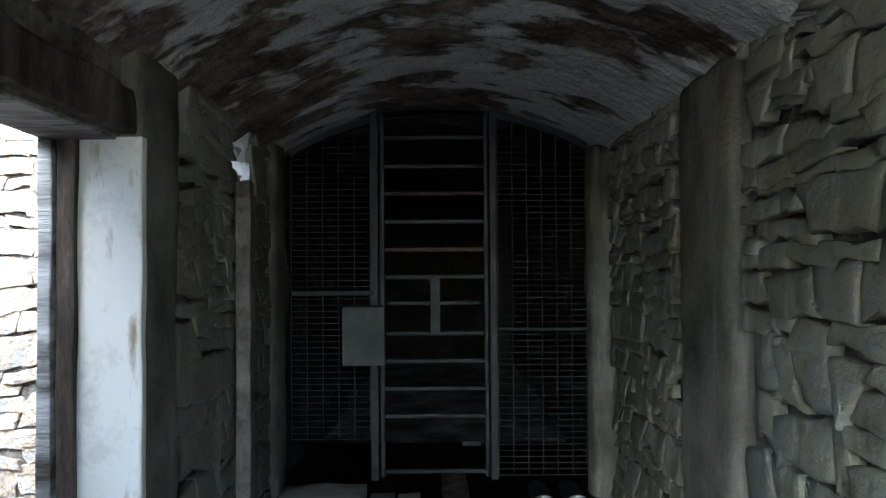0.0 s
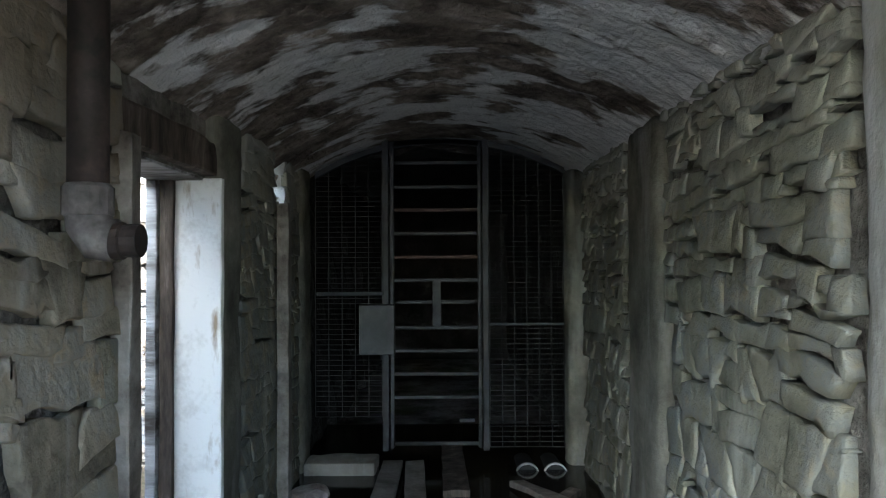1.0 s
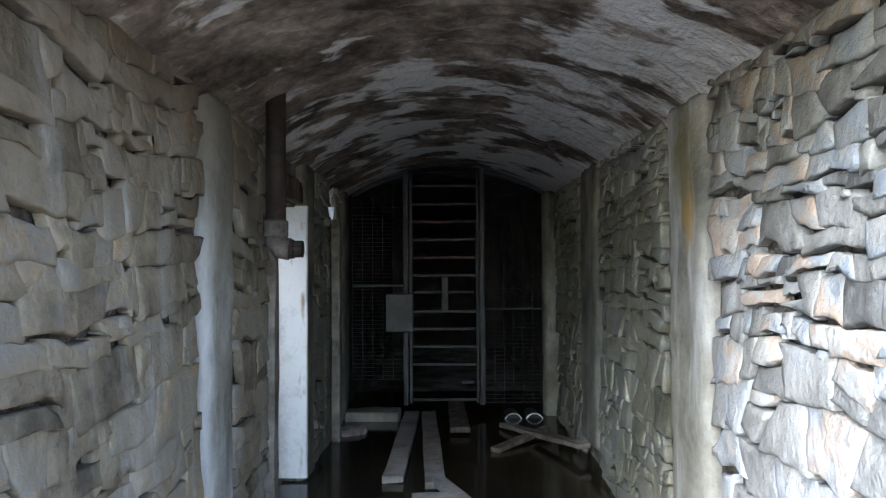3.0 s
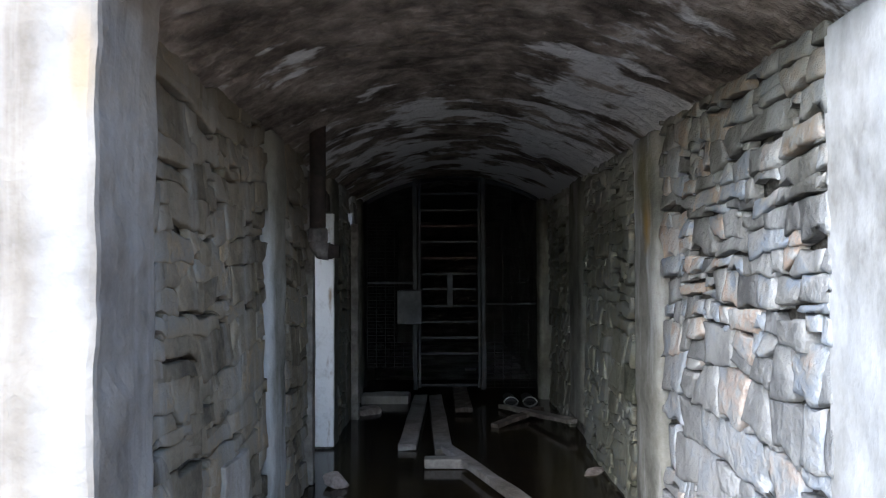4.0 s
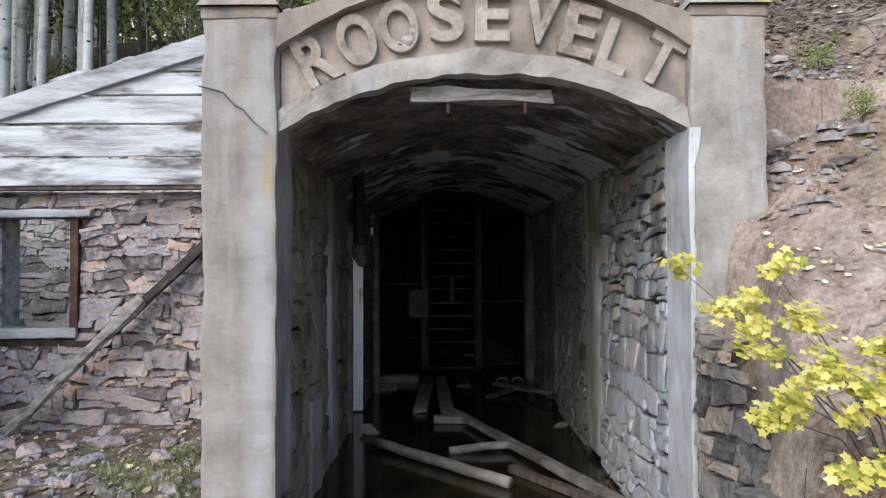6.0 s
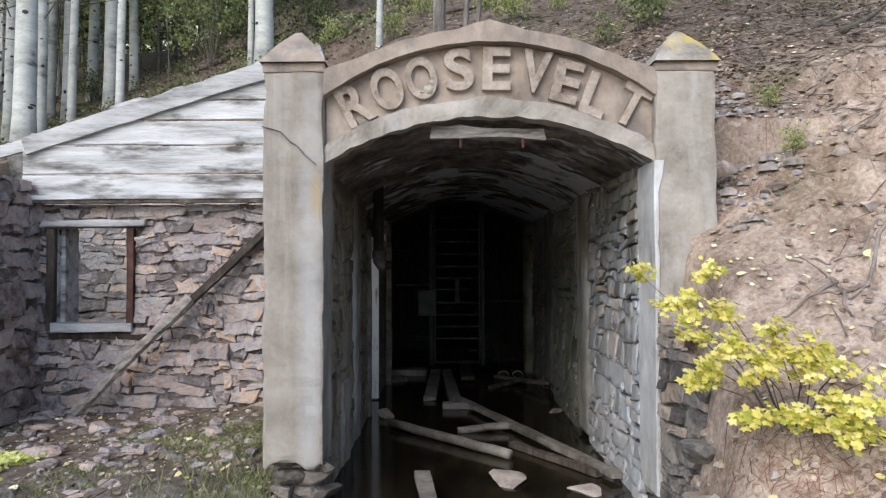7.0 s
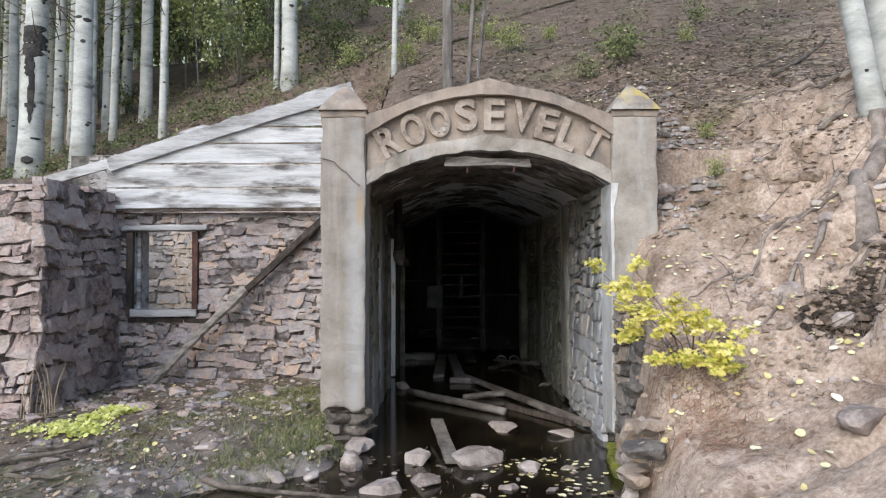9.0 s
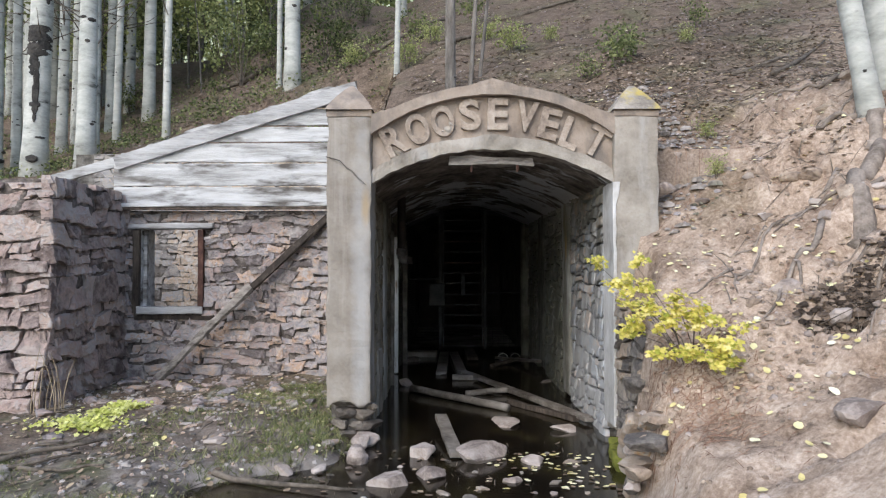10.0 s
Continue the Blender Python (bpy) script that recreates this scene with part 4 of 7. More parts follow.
rust_run(RIB_RUST, 0.60, 1.74, 0.10, 0.20, (0.42, 0.26, 0.06))
rust_run(CONCRETE, -1.07, 1.25, 0.10, 1.9, (0.40, 0.405, 0.41), 0.6, True)
rust_run(CONCRETE, -1.035, 2.02, 0.045, 0.20, (0.34, 0.25, 0.14), 0.7, True)
rust_run(RIB_RUST, 0.66, 2.02, 0.22, 0.30, (0.20, 0.185, 0.10))


def rib(parent, x0, x1, y0, y1, z0, z1, seed, mat=RIB):
    bm = box(x0, x1, y0, y1, z0, z1, 0.03, None, 0.07, 0.014, seed)
    face, off = (x1, -1) if x0 < 0 else (x0, 1)
    for v in bm.verts:
        if abs(v.co.x - face) < 0.06:
            edge = 1 - min(1.0, min(v.co.y - y0, y1 - v.co.y) / 0.09)
            v.co.x += off * 0.03 * max(0.0, edge) ** 2
            v.co.y += 0.012 * noise.noise(Vector((0, seed, v.co.z * 2.2))) * (1 if v.co.y > (y0 + y1) / 2 else 0.6)
    return part("rib", bm, mat, parent, "smooth stained concrete rib", smooth=True)


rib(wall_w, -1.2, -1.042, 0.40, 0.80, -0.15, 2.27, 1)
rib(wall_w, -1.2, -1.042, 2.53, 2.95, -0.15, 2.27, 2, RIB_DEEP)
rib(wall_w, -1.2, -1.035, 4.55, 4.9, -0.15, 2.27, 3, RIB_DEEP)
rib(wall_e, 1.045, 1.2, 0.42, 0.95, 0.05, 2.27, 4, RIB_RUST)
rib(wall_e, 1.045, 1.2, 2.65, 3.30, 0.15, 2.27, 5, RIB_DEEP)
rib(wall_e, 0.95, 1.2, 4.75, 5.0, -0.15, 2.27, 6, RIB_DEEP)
part("post", beam((-1.0, 3.72, -0.1), (-1.0, 3.72, 1.93), 0.075, 0.09, 0, 0.006, None, 4), WOOD_WET, wall_w, "pale squared wooden post")
holes_w = [(0.36, 0.84, -1, 3), (1.52, 2.99, -1, 3), (4.5, 4.95, -1, 3), (3.79, 4.12, 1.94, 2.25)]
holes_e = [(0.38, 0.99, -1, 3), (2.61, 3.34, -1, 3), (4.7, 5.1, -1, 3)]

# Face whitened to paint the daylight that reaches into the hole.
part("hole_face", box(-1.40, -1.075, 4.09, 4.135, 1.94, 2.25, 0.006, None, 0.03, 0.035, 4), WHITE_FACE, wall_w, "face of a hole through the wall, whitened for daylight")
for i, (y, z, w) in enumerate(((3.90, 1.98, 0.10), (4.06, 2.13, 0.06), (3.85, 2.18, 0.07), (4.10, 1.98, 0.07), (3.97, 2.24, 0.08))):
    part("loose_stone", boulder((-1.16, y, z), (0.09, w, w * 0.9), 640 + i), ROCK_BACK, wall_w, "broken stone at the edge of the hole")
part("block", box(-1.1, -1.03, -0.46, -0.12, 0.0, 0.66, 0.015, None, 0.08, 0.012, 9), CONCRETE_PLAIN, wall_w, "pale concrete patch")

# ---- portal ----
for y0, y1 in ((1.38, 2.82), (3.78, 4.32)):
    bm = box(-1.40, -1.16, y0, y1, 2.3, 3.0, 0, None, 0.12, 0.01, 4)
    for v in bm.verts:
        if v.co.z > 2.65:
            v.co.z = ground_z(-1.18, v.co.y) + (v.co.z - 3.0) * 0.3 - 2.2 * max(0, -1.18 - v.co.x)
    part("earth_fill", bm, GROUND, wall_w, "packed earth over the doorway")
portal = thing("tunnel_portal", (0.05, -1.55, 0), "weathered concrete tunnel portal with raised lettering in an arch", "portal")


def pillar(x0, x1, seed, z0, mat=CONCRETE, top=CONCRETE_TAN):
    body = box(x0, x1, -1.73, -1.33, z0, 2.80, 0.02, None, 0.06, 0.014, seed)
    for v in body.verts:
        if v.co.z < z0 + 0.05:
            v.co.z += 0.06 * noise.noise(Vector((v.co.x * 7, v.co.y * 7, seed))) + 0.04 * noise.noise(Vector((v.co.x * 25, v.co.y * 25, seed)))
            v.co.y += 0.05 * max(0, noise.noise(Vector((v.co.x * 5, 3, seed))))
    p = part("pillar", body, mat, portal, "stained concrete pillar")
    bm = box(x0 - 0.006, x1 + 0.006, -1.737, -1.32, 2.793, 2.855, 0.012, None, 0.1, 0.006, seed)
    part("cap_band", bm, CONCRETE_TAN, p)
    bm = bmesh.new()
    cx, cy = (x0 + x1) / 2, -1.53
    n = 6
    for i in range(n + 1):
        f = i / n
        hw = (x1 - x0 + 0.0) / 2 * (1 - f) * (1 + 0.3 * f) + 0.018
        hd = 0.22 * (1 - f) * (1 + 0.25 * f) + 0.02
        for sx, sy in ((-1, -1), (0, -1), (1, -1), (1, 0), (1, 1), (0, 1), (-1, 1), (-1, 0)):
            bm.verts.new((cx + sx * hw + 0.006 * noise.noise(Vector((sx, sy, i + seed))), cy + sy * hd, 2.85 + 0.25 * f + 0.006 * noise.noise(Vector((sx * 2, sy, i * 2 + seed)))))
    bm.verts.ensure_lookup_table()
    for i in range(n):
        for k in range(8):
            bm.faces.new((bm.verts[8 * i + k], bm.verts[8 * i + (k + 1) % 8], bm.verts[8 * i + 8 + (k + 1) % 8], bm.verts[8 * i + 8 + k]))
    bm.faces.new([bm.verts[8 * n + k] for k in range(8)])
    part("cap", bm, top, p, "low pyramid cap")


pillar(-1.365, -0.990, 11, 0.36)
bm = tube([(-1.372, -1.748, 2.45), (-1.30, -1.75, 2.43), (-1.25, -1.75, 2.415), (-1.19, -1.75, 2.35), (-1.15, -1.75, 2.33), (-1.10, -1.749, 2.27), (-1.03, -1.748, 2.21)],
          [0.004, 0.006, 0.004, 0.006, 0.004, 0.005, 0.003], 5)
part("crack", bm, MORTAR, portal, "dark crack across the pillar")
pillar(1.085, 1.46, 15, 0.1, CONCRETE_PLAIN, CONCRETE_LICHEN)
# White facing on the inner side only; the front stays tan.
bm = box(1.064, 1.088, -1.738, -1.335, 0.16, 2.235, 0.008, None, 0.04, 0.006, 31)
for v in bm.verts:
    if v.co.y < -1.72:
        v.co.x += (0.006 + 0.008 * noise.noise(Vector((0, 3, v.co.z * 9)))) * (v.co.x > 1.08) + 0.03 * smooth(2.0, 2.2, v.co.z) * (v.co.x > 1.08)
part("lime_edge", bm, WHITE_FACE, portal, "white inner face of the pillar")
for i, (x, z, sx, sz, y) in enumerate(((-1.27, 0.36, 0.13, 0.06, -1.60), (-1.12, 0.37, 0.12, 0.05, -1.58), (-1.02, 0.34, 0.08, 0.06, -1.60), (-1.24, 0.27, 0.15, 0.07, -1.59), (-1.06, 0.26, 0.12, 0.08, -1.57), (-1.28, 0.18, 0.11, 0.07, -1.60), (-1.12, 0.17, 0.10, 0.06, -1.57), (-1.02, 0.15, 0.07, 0.07, -1.57), (-1.20, 0.09, 0.16, 0.07, -1.60), (-1.05, 0.06, 0.17, 0.09, -1.66), (-1.29, 0.03, 0.12, 0.08, -1.61))):
    part("footing_stone", boulder((x, y, z), (1.15 * sx, 0.20, sz), 40 + i), ROCK_FOOT if i not in (9,) else ROCK_LOOSE, portal)
part("footing", box(-1.31, -1.03, -1.6, -1.33, -0.2, 0.40, 0.02, None, 0.1, 0.02, 3), MORTAR, portal, "crumbling dark footing")


def arc_band(inner, outer, y0, y1, seed, rough=0.006, n=60, x0=-0.985, x1=1.085):
    """A curved band of the panel between two heights, over the span."""
    bm = bmesh.new()
    rows = []
    for i in range(n + 1):
        x = x0 + (x1 - x0) * i / n
        quad = []
        for j, (y, f) in enumerate(((y0, 0), (y0, 0.33), (y0, 0.66), (y0, 1), (y1, 1), (y1, 0))):
            z = inner(x) + (outer(x) - inner(x)) * f
            v = Vector((x, y, z))
            quad.append(bm.verts.new(v + rough * noise.noise_vector(v * 9 + Vector((seed, 0, 0)))))
        rows.append(quad)
    for a, b in zip(rows, rows[1:]):
        for k in range(6):
            bm.faces.new((a[k], b[k], b[(k + 1) % 6], a[(k + 1) % 6]))
    bm.faces.new(rows[0])
    bm.faces.new(rows[-1][::-1])
    return bm


def intrados(x):
    d = x - 0.05
    return 2.52 - 1.97 + math.sqrt(1.97 ** 2 - min(1.04, abs(d)) ** 2) - 0.0


def extrados(x):
    return intrados(x) + 0.115


def field_top(x):
    d = x - 0.05
    return 2.985 - 1.75 + math.sqrt(1.75 ** 2 - d * d)


def coping(x):
    d = abs(x - 0.05)
    return max(2.985 + 0.085 - 1.9 + math.sqrt(1.9 ** 2 - d * d), 3.125 - 0.30 * d)


part("arch_band", arc_band(intrados, extrados, -1.70, -1.60, 1, 0.02), CONCRETE_PLAIN, portal, "raised arch rim")
part("panel", arc_band(lambda x: extrados(x) - 0.01, lambda x: field_top(x) + 0.01, -1.64, -1.33, 2, 0.005), CONCRETE_TAN, portal, "tan recessed panel")
part("coping", arc_band(field_top, coping, -1.73, -1.30, 3, 0.008), CONCRETE_TAN, portal, "low gabled coping")


def letter(ch, x, z, turn, wide, high=0.272):
    cu = bpy.data.curves.new("letter", "FONT")
    cu.body, cu.size, cu.extrude, cu.offset = ch, 0.37, 0.024, 0.008
    cu.bevel_depth = 0.005
    tmp = new("letter", cu)
    bpy.context.view_layer.update()
    me = bpy.data.meshes.new_from_object(tmp.evaluated_get(bpy.context.evaluated_depsgraph_get()))
    bpy.data.objects.remove(tmp)
    me.materials.clear()
    me.materials.append(CONCRETE_LETTER)
    x0, x1 = min(v.co.x for v in me.vertices), max(v.co.x for v in me.vertices)
    y0, y1 = min(v.co.y for v in me.vertices), max(v.co.y for v in me.vertices)
    me.transform(pose(x, -1.655, z, 90, 0, 0) @ pose(0, 0, 0, 0, 0, turn) @ Matrix.Diagonal((wide / (x1 - x0), high / (y1 - y0), 1, 1)) @ Matrix.Translation((-(x0 + x1) / 2, -(y0 + y1) / 2, 0)))
    ob = new("letter", me)
    ob.parent = portal
    ob.matrix_parent_inverse = portal.matrix_basis.inverted()


for ch, x, z, wide in zip("ROOSEVELT", (-0.80, -0.595, -0.381, -0.142, 0.096, 0.345, 0.541, 0.725, 0.948), (2.607, 2.70, 2.768, 2.822, 2.826, 2.806, 2.742, 2.655, 2.592), (0.19, 0.20, 0.20, 0.18, 0.18, 0.185, 0.175, 0.16, 0.19)):
    letter(ch, x, z, -math.degrees(math.asin((x - 0.05) / 1.85)), wide)
for i, (x, z, w) in enumerate(((-0.33, 2.70, 0.055), (-0.30, 2.745, 0.04), (-0.365, 2.675, 0.035), (-0.76, 2.50, 0.035))):
    part("spall", boulder((x, -1.66, z), (w, 0.05, w * 0.85), 620 + i), CONCRETE_PLAIN, portal, "spalled concrete lump over a letter")
bar = thing("lintel_board", (0.03, -1.5, 2.39), "weathered pale board hung under the portal arch", "board")
part("board", beam((-0.335, -1.56, 2.44), (0.405, -1.56, 2.425), 0.075, 0.09, 90, 0.02, None, 3), WOOD_LINTEL, bar)
for x in (-0.13, 0.27):
    part("hanger", tube([(x, -1.58, 2.40), (x, -1.58, 2.34)], [0.012, 0.01], 6), RUST, bar)

# ---- hut ----
hut = thing("wall_hut", (-2.9, 1.1, 0), "ruined hut wall of reddish dry rubble stone", "wall", kind="structure")
for x0, x1, z0, z1 in ((-6.5, -4.06, -0.2, 2.2), (-3.31, -1.42, -0.2, 2.2), (-4.06, -3.31, -0.2, 0.97), (-4.06, -3.31, 2.0, 2.2)):
    part("core", box(x0, x1, 0.918, 1.36, z0, z1, 0, None, 0.09, 0.012, 5), MORTAR, hut)
back = thing("wall_hut_back", (-2.9, 4.3, 0), "pale rubble stone back wall of the hut", "wall", kind="structure")
part("core", box(-6.5, -1.4, 4.2, 4.5, -0.2, 3.4), LIME, back)
side = thing("wall_hut_side", (-6.4, 2.6, 0), "rubble stone side wall of the hut", "wall", kind="structure")
part("core", box(-6.6, -6.2, 1.36, 4.2, -0.2, 2.3), MORTAR, side)

gable = thing("gable", (-3, 0.86, 2.22), "silver grey weathered board gable over the stone wall", "gable")
EDGES = (2.275, 2.485, 2.765, 3.01, 3.21, 3.42, 3.64)


def rake_z(x):
    return 2.72 + (x + 4.27) * 0.316


for i, (z0, z1) in enumerate(zip(EDGES, EDGES[1:])):
    xl = max(-4.33, -4.27 + (z0 - 2.72) / 0.316)
    bm = box(xl, -1.42, 0.80 + 0.004 * (i % 2), 0.835, z0 + 0.010, z1 - 0.008, 0.006, None, 0.2, 0.008, i)
    for v in bm.verts:
        v.co.z = min(v.co.z, rake_z(v.co.x) + 0.05)
    part("board", bm, WOOD_GREY, gable)
part("rake_board", beam((-4.30, 0.765, 2.755), (-1.42, 0.765, 3.655), 0.165, 0.035, 90, 0.012, None, 2), WOOD_RAKE, gable)
bm = box(0, 3.0, 0.785, 0.81, 0, 0.14, 0.0, None, 0.06)
for v in bm.verts:
    u = v.co.x
    top = v.co.z > 0.07
    v.co.x = -4.24 + u * 0.94
    v.co.z = 2.755 + (v.co.x + 4.30) * 0.3125 + (0.112 + 0.035 * max(-0.6, min(0.6, 4 * noise.noise(Vector((u * 2.6, 0, 7))))) + 0.008 * noise.noise(Vector((u * 17, 1, 0))) if top else 0)
part("rake_board", bm, WOOD_GREY, gable, "split roof board with a ragged upper edge")
part("sill_board", beam((-4.45, 0.77, 2.255), (-1.43, 0.77, 2.27), 0.045, 0.09, 90, 0.004, None, 5), WOOD_GREY, gable)
part("sill_board", beam((-4.44, 0.79, 2.215), (-1.43, 0.79, 2.225), 0.03, 0.10, 90, 0.004, None, 6), WOOD_DARK, gable)
low = thing("loose_rake_board", (-4.6, 0.9, 2.6), "weathered grey roof board beyond the gable", "board")
part("board", beam((-6.3, 0.9, 2.24), (-4.28, 0.86, 2.80), 0.12, 0.04, 90, 0.006, None, 8), WOOD_GREY, low)

win = tagged(new("window_1"), "weathered wooden window frame without glass", "window", kind="structure")
win.matrix_basis = Matrix.Translation((-3.7, 0.95, 0.97))
part("jamb", beam((-4.085, 0.97, 0.97), (-4.085, 0.97, 1.97), 0.075, 0.22, 0, 0.005, None, 1), WOOD_DARK, win)
# Made-up pale boards, added to lighten the shaded reveal.
part("lining", box(-4.062, -4.046, 0.93, 1.35, 1.0, 1.98, 0.004, None, 0.15, 0.006, 3), WOOD_GREY, win, "added grey boards that lighten the shaded window reveal")
part("jamb", beam((-4.025, 1.03, 1.0), (-4.025, 1.03, 1.97), 0.045, 0.06, 0, 0.004, None, 2), WOOD_GREY, win)
part("jamb", beam((-3.305, 0.97, 0.97), (-3.305, 0.97, 1.97), 0.07, 0.22, 0, 0.005, None, 3), RUST, win, "brown wooden jamb")
part("lintel", beam((-4.16, 0.90, 2.005), (-3.15, 0.90, 2.02), 0.065, 0.16, 90, 0.012, None, 4), WOOD_RAKE, win)
part("sill", box(-4.06, -3.27, 0.83, 1.03, 0.955, 1.045, 0.012, None, 0.1, 0.010, 5), WOOD_RAKE, win)
# Stands in for the dark slot below the sill, shade painted as black.
part("sill", box(-4.10, -3.14, 0.87, 1.05, 0.885, 0.945, 0.008, None, 0.1, 0.010, 6), WOOD_SLOT, win, "near-black board standing in for the slot under the sill")
lean = thing("leaning_timber", (-3.75, 0.7, 0.15), "long grey timber leaning diagonally on the stone wall", "timber")
# Upper board is near black to stand in for a shadowed slot.
part("board", beam((-3.00, 0.735, 0.95), (-1.72, 0.845, 2.16), 0.10, 0.035, 46, 0.018, None, 7), WOOD_SLOT, lean)
part("board", beam((-3.70, 0.60, 0.22), (-2.66, 0.72, 1.29), 0.11, 0.045, 46, 0.018, None, 9), WOOD_LINTEL, lean)

ruin = thing("wall_ruin", (-4.5, -0.2, 0), "broken end of a thick rubble stone wall", "wall", kind="structure")
part("core", box(-4.95, -4.225, -0.77, 0.90, -0.2, 2.38, 0, None, 0.1, 0.02, 5), MORTAR, ruin)

# ---- doorway in the tunnel wall ----
door = tagged(new("door_1"), "open doorway with whitewashed jamb and rough wooden frame", "doorway", kind="structure")
door.matrix_basis = Matrix.Translation((-1.2, 2.1, 0))
part("jamb", box(-1.25, -1.03, 2.515, 2.56, 0.02, 1.95, 0.008, None, 0.12, 0.006, 5), JAMB, door, "whitewashed concrete jamb")
part("frame_post", beam((-1.282, 2.515, 0.0), (-1.282, 2.515, 1.95), 0.06, 0.05, 0, 0.008, None, 1), WOOD_DARK, door)
part("frame_post", beam((-1.345, 2.51, 0.0), (-1.345, 2.51, 1.95), 0.05, 0.06, 0, 0.008, None, 2), WOOD_GREY, door)
part("frame_post", beam((-1.055, 1.545, 0.0), (-1.055, 1.545, 1.98), 0.07, 0.09, 0, 0.008, None, 3), WOOD_WET, door)
part("header", beam((-1.135, 1.5, 2.04), (-1.135, 2.7, 2.04), 0.14, 0.16, 0, 0.012, None, 4), WOOD_DARK, door)
part("header", beam((-1.24, 1.5, 1.965), (-1.24, 2.6, 1.965), 0.24, 0.05, 0, 0.006, None, 6), WOOD_GREY, door)

# ---- pipe ----
pipe = thing("drop_pipe", (-0.89, 0.94, 2.4), "blackened iron pipe hanging from the vault with an elbow", "pipe")
part("pipe", tube([(-0.89, 0.94, 2.42), (-0.89, 0.94, 1.70)], [0.05, 0.05], 16), IRON, pipe, smooth=True)
part("collar", tube([(-0.89, 0.94, 1.745), (-0.89, 0.94, 1.735), (-0.89, 0.94, 1.665), (-0.89, 0.94, 1.66)], [0.052, 0.062, 0.062, 0.055], 16), IRON_GREY, pipe)
part("elbow", tube([(-0.89, 0.94, 1.70), (-0.885, 0.94, 1.64), (-0.862, 0.94, 1.605), (-0.82, 0.94, 1.60)], [0.056, 0.058, 0.058, 0.056], 14), IRON_GREY, pipe, smooth=True)
part("stub", tube([(-0.83, 0.94, 1.60), (-0.80, 0.94, 1.60), (-0.795, 0.94, 1.60), (-0.755, 0.94, 1.60)], [0.048, 0.048, 0.042, 0.042], 14), IRON, pipe)

# ---- gate ----
GY = 4.85
gate = thing("gate", (-0.05, GY, 0.1), "dark steel tunnel gate with ladder bars and mesh side panels", "gate")
for x0, x1 in ((-0.475, -0.425), (0.305, 0.352)):
    part("stile", box(x0, x1, GY - 0.04, GY + 0.04, 0.10, 2.52, 0.006), STEEL, gate)
for x0, x1 in ((-0.412, -0.385), (0.270, 0.294)):
    part("stile", box(x0, x1, GY - 0.035, GY + 0.03, 0.12, 2.49, 0.004), STEEL, gate)
bm = arc_band(lambda x: 2.487 - 0.14 * (x + 0.06) ** 2, lambda x: 2.522 - 0.14 * (x + 0.06) ** 2, GY - 0.03, GY + 0.03, 5, 0.0, 12, -0.425, 0.305)
part("top_rail", bm, STEEL, gate)
for z in (2.34, 2.15, 1.97, 1.785, 1.60, 1.42, 1.05, 0.87, 0.69, 0.51, 0.15):
    part("bar", box(-0.39, 0.275, GY - 0.013, GY + 0.013, z - 0.013, z + 0.013, 0.004), STEEL_RED if z in (1.97, 1.60) else STEEL, gate)
part("bar", box(0.12, 0.24, GY - 0.015, GY + 0.015, 0.315, 0.345, 0.004), STEEL, gate)
part("plate", box(-0.085, -0.02, GY - 0.02, GY, 1.05, 1.42, 0.003), STEEL, gate)
part("rail", box(-0.36, 0.24, GY + 0.02, GY + 0.04, 1.235, 1.26, 0.003), STEEL, gate)
part("lock_box", box(-0.645, -0.375, GY - 0.16, GY - 0.045, 0.86, 1.235, 0.008), BOX_GREY, gate, "grey steel lock box")
part("latch", box(-0.98, -0.46, GY - 0.08, GY - 0.05, 1.305, 1.335, 0.005), STEEL, gate)
bm = arc_band(lambda x: vault_z(x) - 0.06, lambda x: vault_z(x) - 0.015, GY - 0.03, GY + 0.03, 4, 0.0, 40, -1.0, 0.95)
part("arch_frame", bm, STEEL, gate)
for x0, x1, low in ((-1.0, -0.48, 0.36), (0.36, 0.94, 0.12)):
    bm = bmesh.new()
    x = x0
    while x <= x1 + 0.001:
        box(x - 0.003, x + 0.003, GY - 0.006, GY + 0.006, low, vault_z(x) - 0.03, 0, bm)
        x += (x1 - x0) / round((x1 - x0) / 0.1)
    z = low
    while z < 2.5:
        xs = [x0 + (x1 - x0) * i / 20 for i in range(21) if vault_z(x0 + (x1 - x0) * i / 20) - 0.03 > z]
        if len(xs) > 1:
            box(xs[0], xs[-1], GY - 0.005, GY + 0.005, z - 0.0022, z + 0.0022, 0, bm)
        z += 0.04
    part("mesh_panel", bm, STEEL_DARK, gate, "dark welded steel mesh")
part("frame_rail", box(0.36, 0.94, GY - 0.03, GY - 0.01, 1.065, 1.085, 0.003), STEEL, gate)

# ---- loose things in the tunnel ----
def timber(a, b, w, h, seed, label, round_log=False, mat=None):
    mid = [(p + q) / 2 for p, q in zip(a, b)]
    t = thing("timber", mid, label, "timber", "timbers in the water")
    if round_log:
        A, B = Vector(a), Vector(b)
        pts = [A.lerp(B, i / 8) + 0.012 * noise.noise_vector(Vector((i * 0.7, seed, 0))) for i in range(9)]
        part("log", tube(pts, [w / 2 * (1 + 0.12 * noise.noise(Vector((i, seed, 4)))) for i in range(9)], 10), mat or WOOD_WET, t, smooth=True)
    else:
        part("plank", beam(a, b, w, h, 90, 0.008, None, seed), mat or WOOD_WET, t)


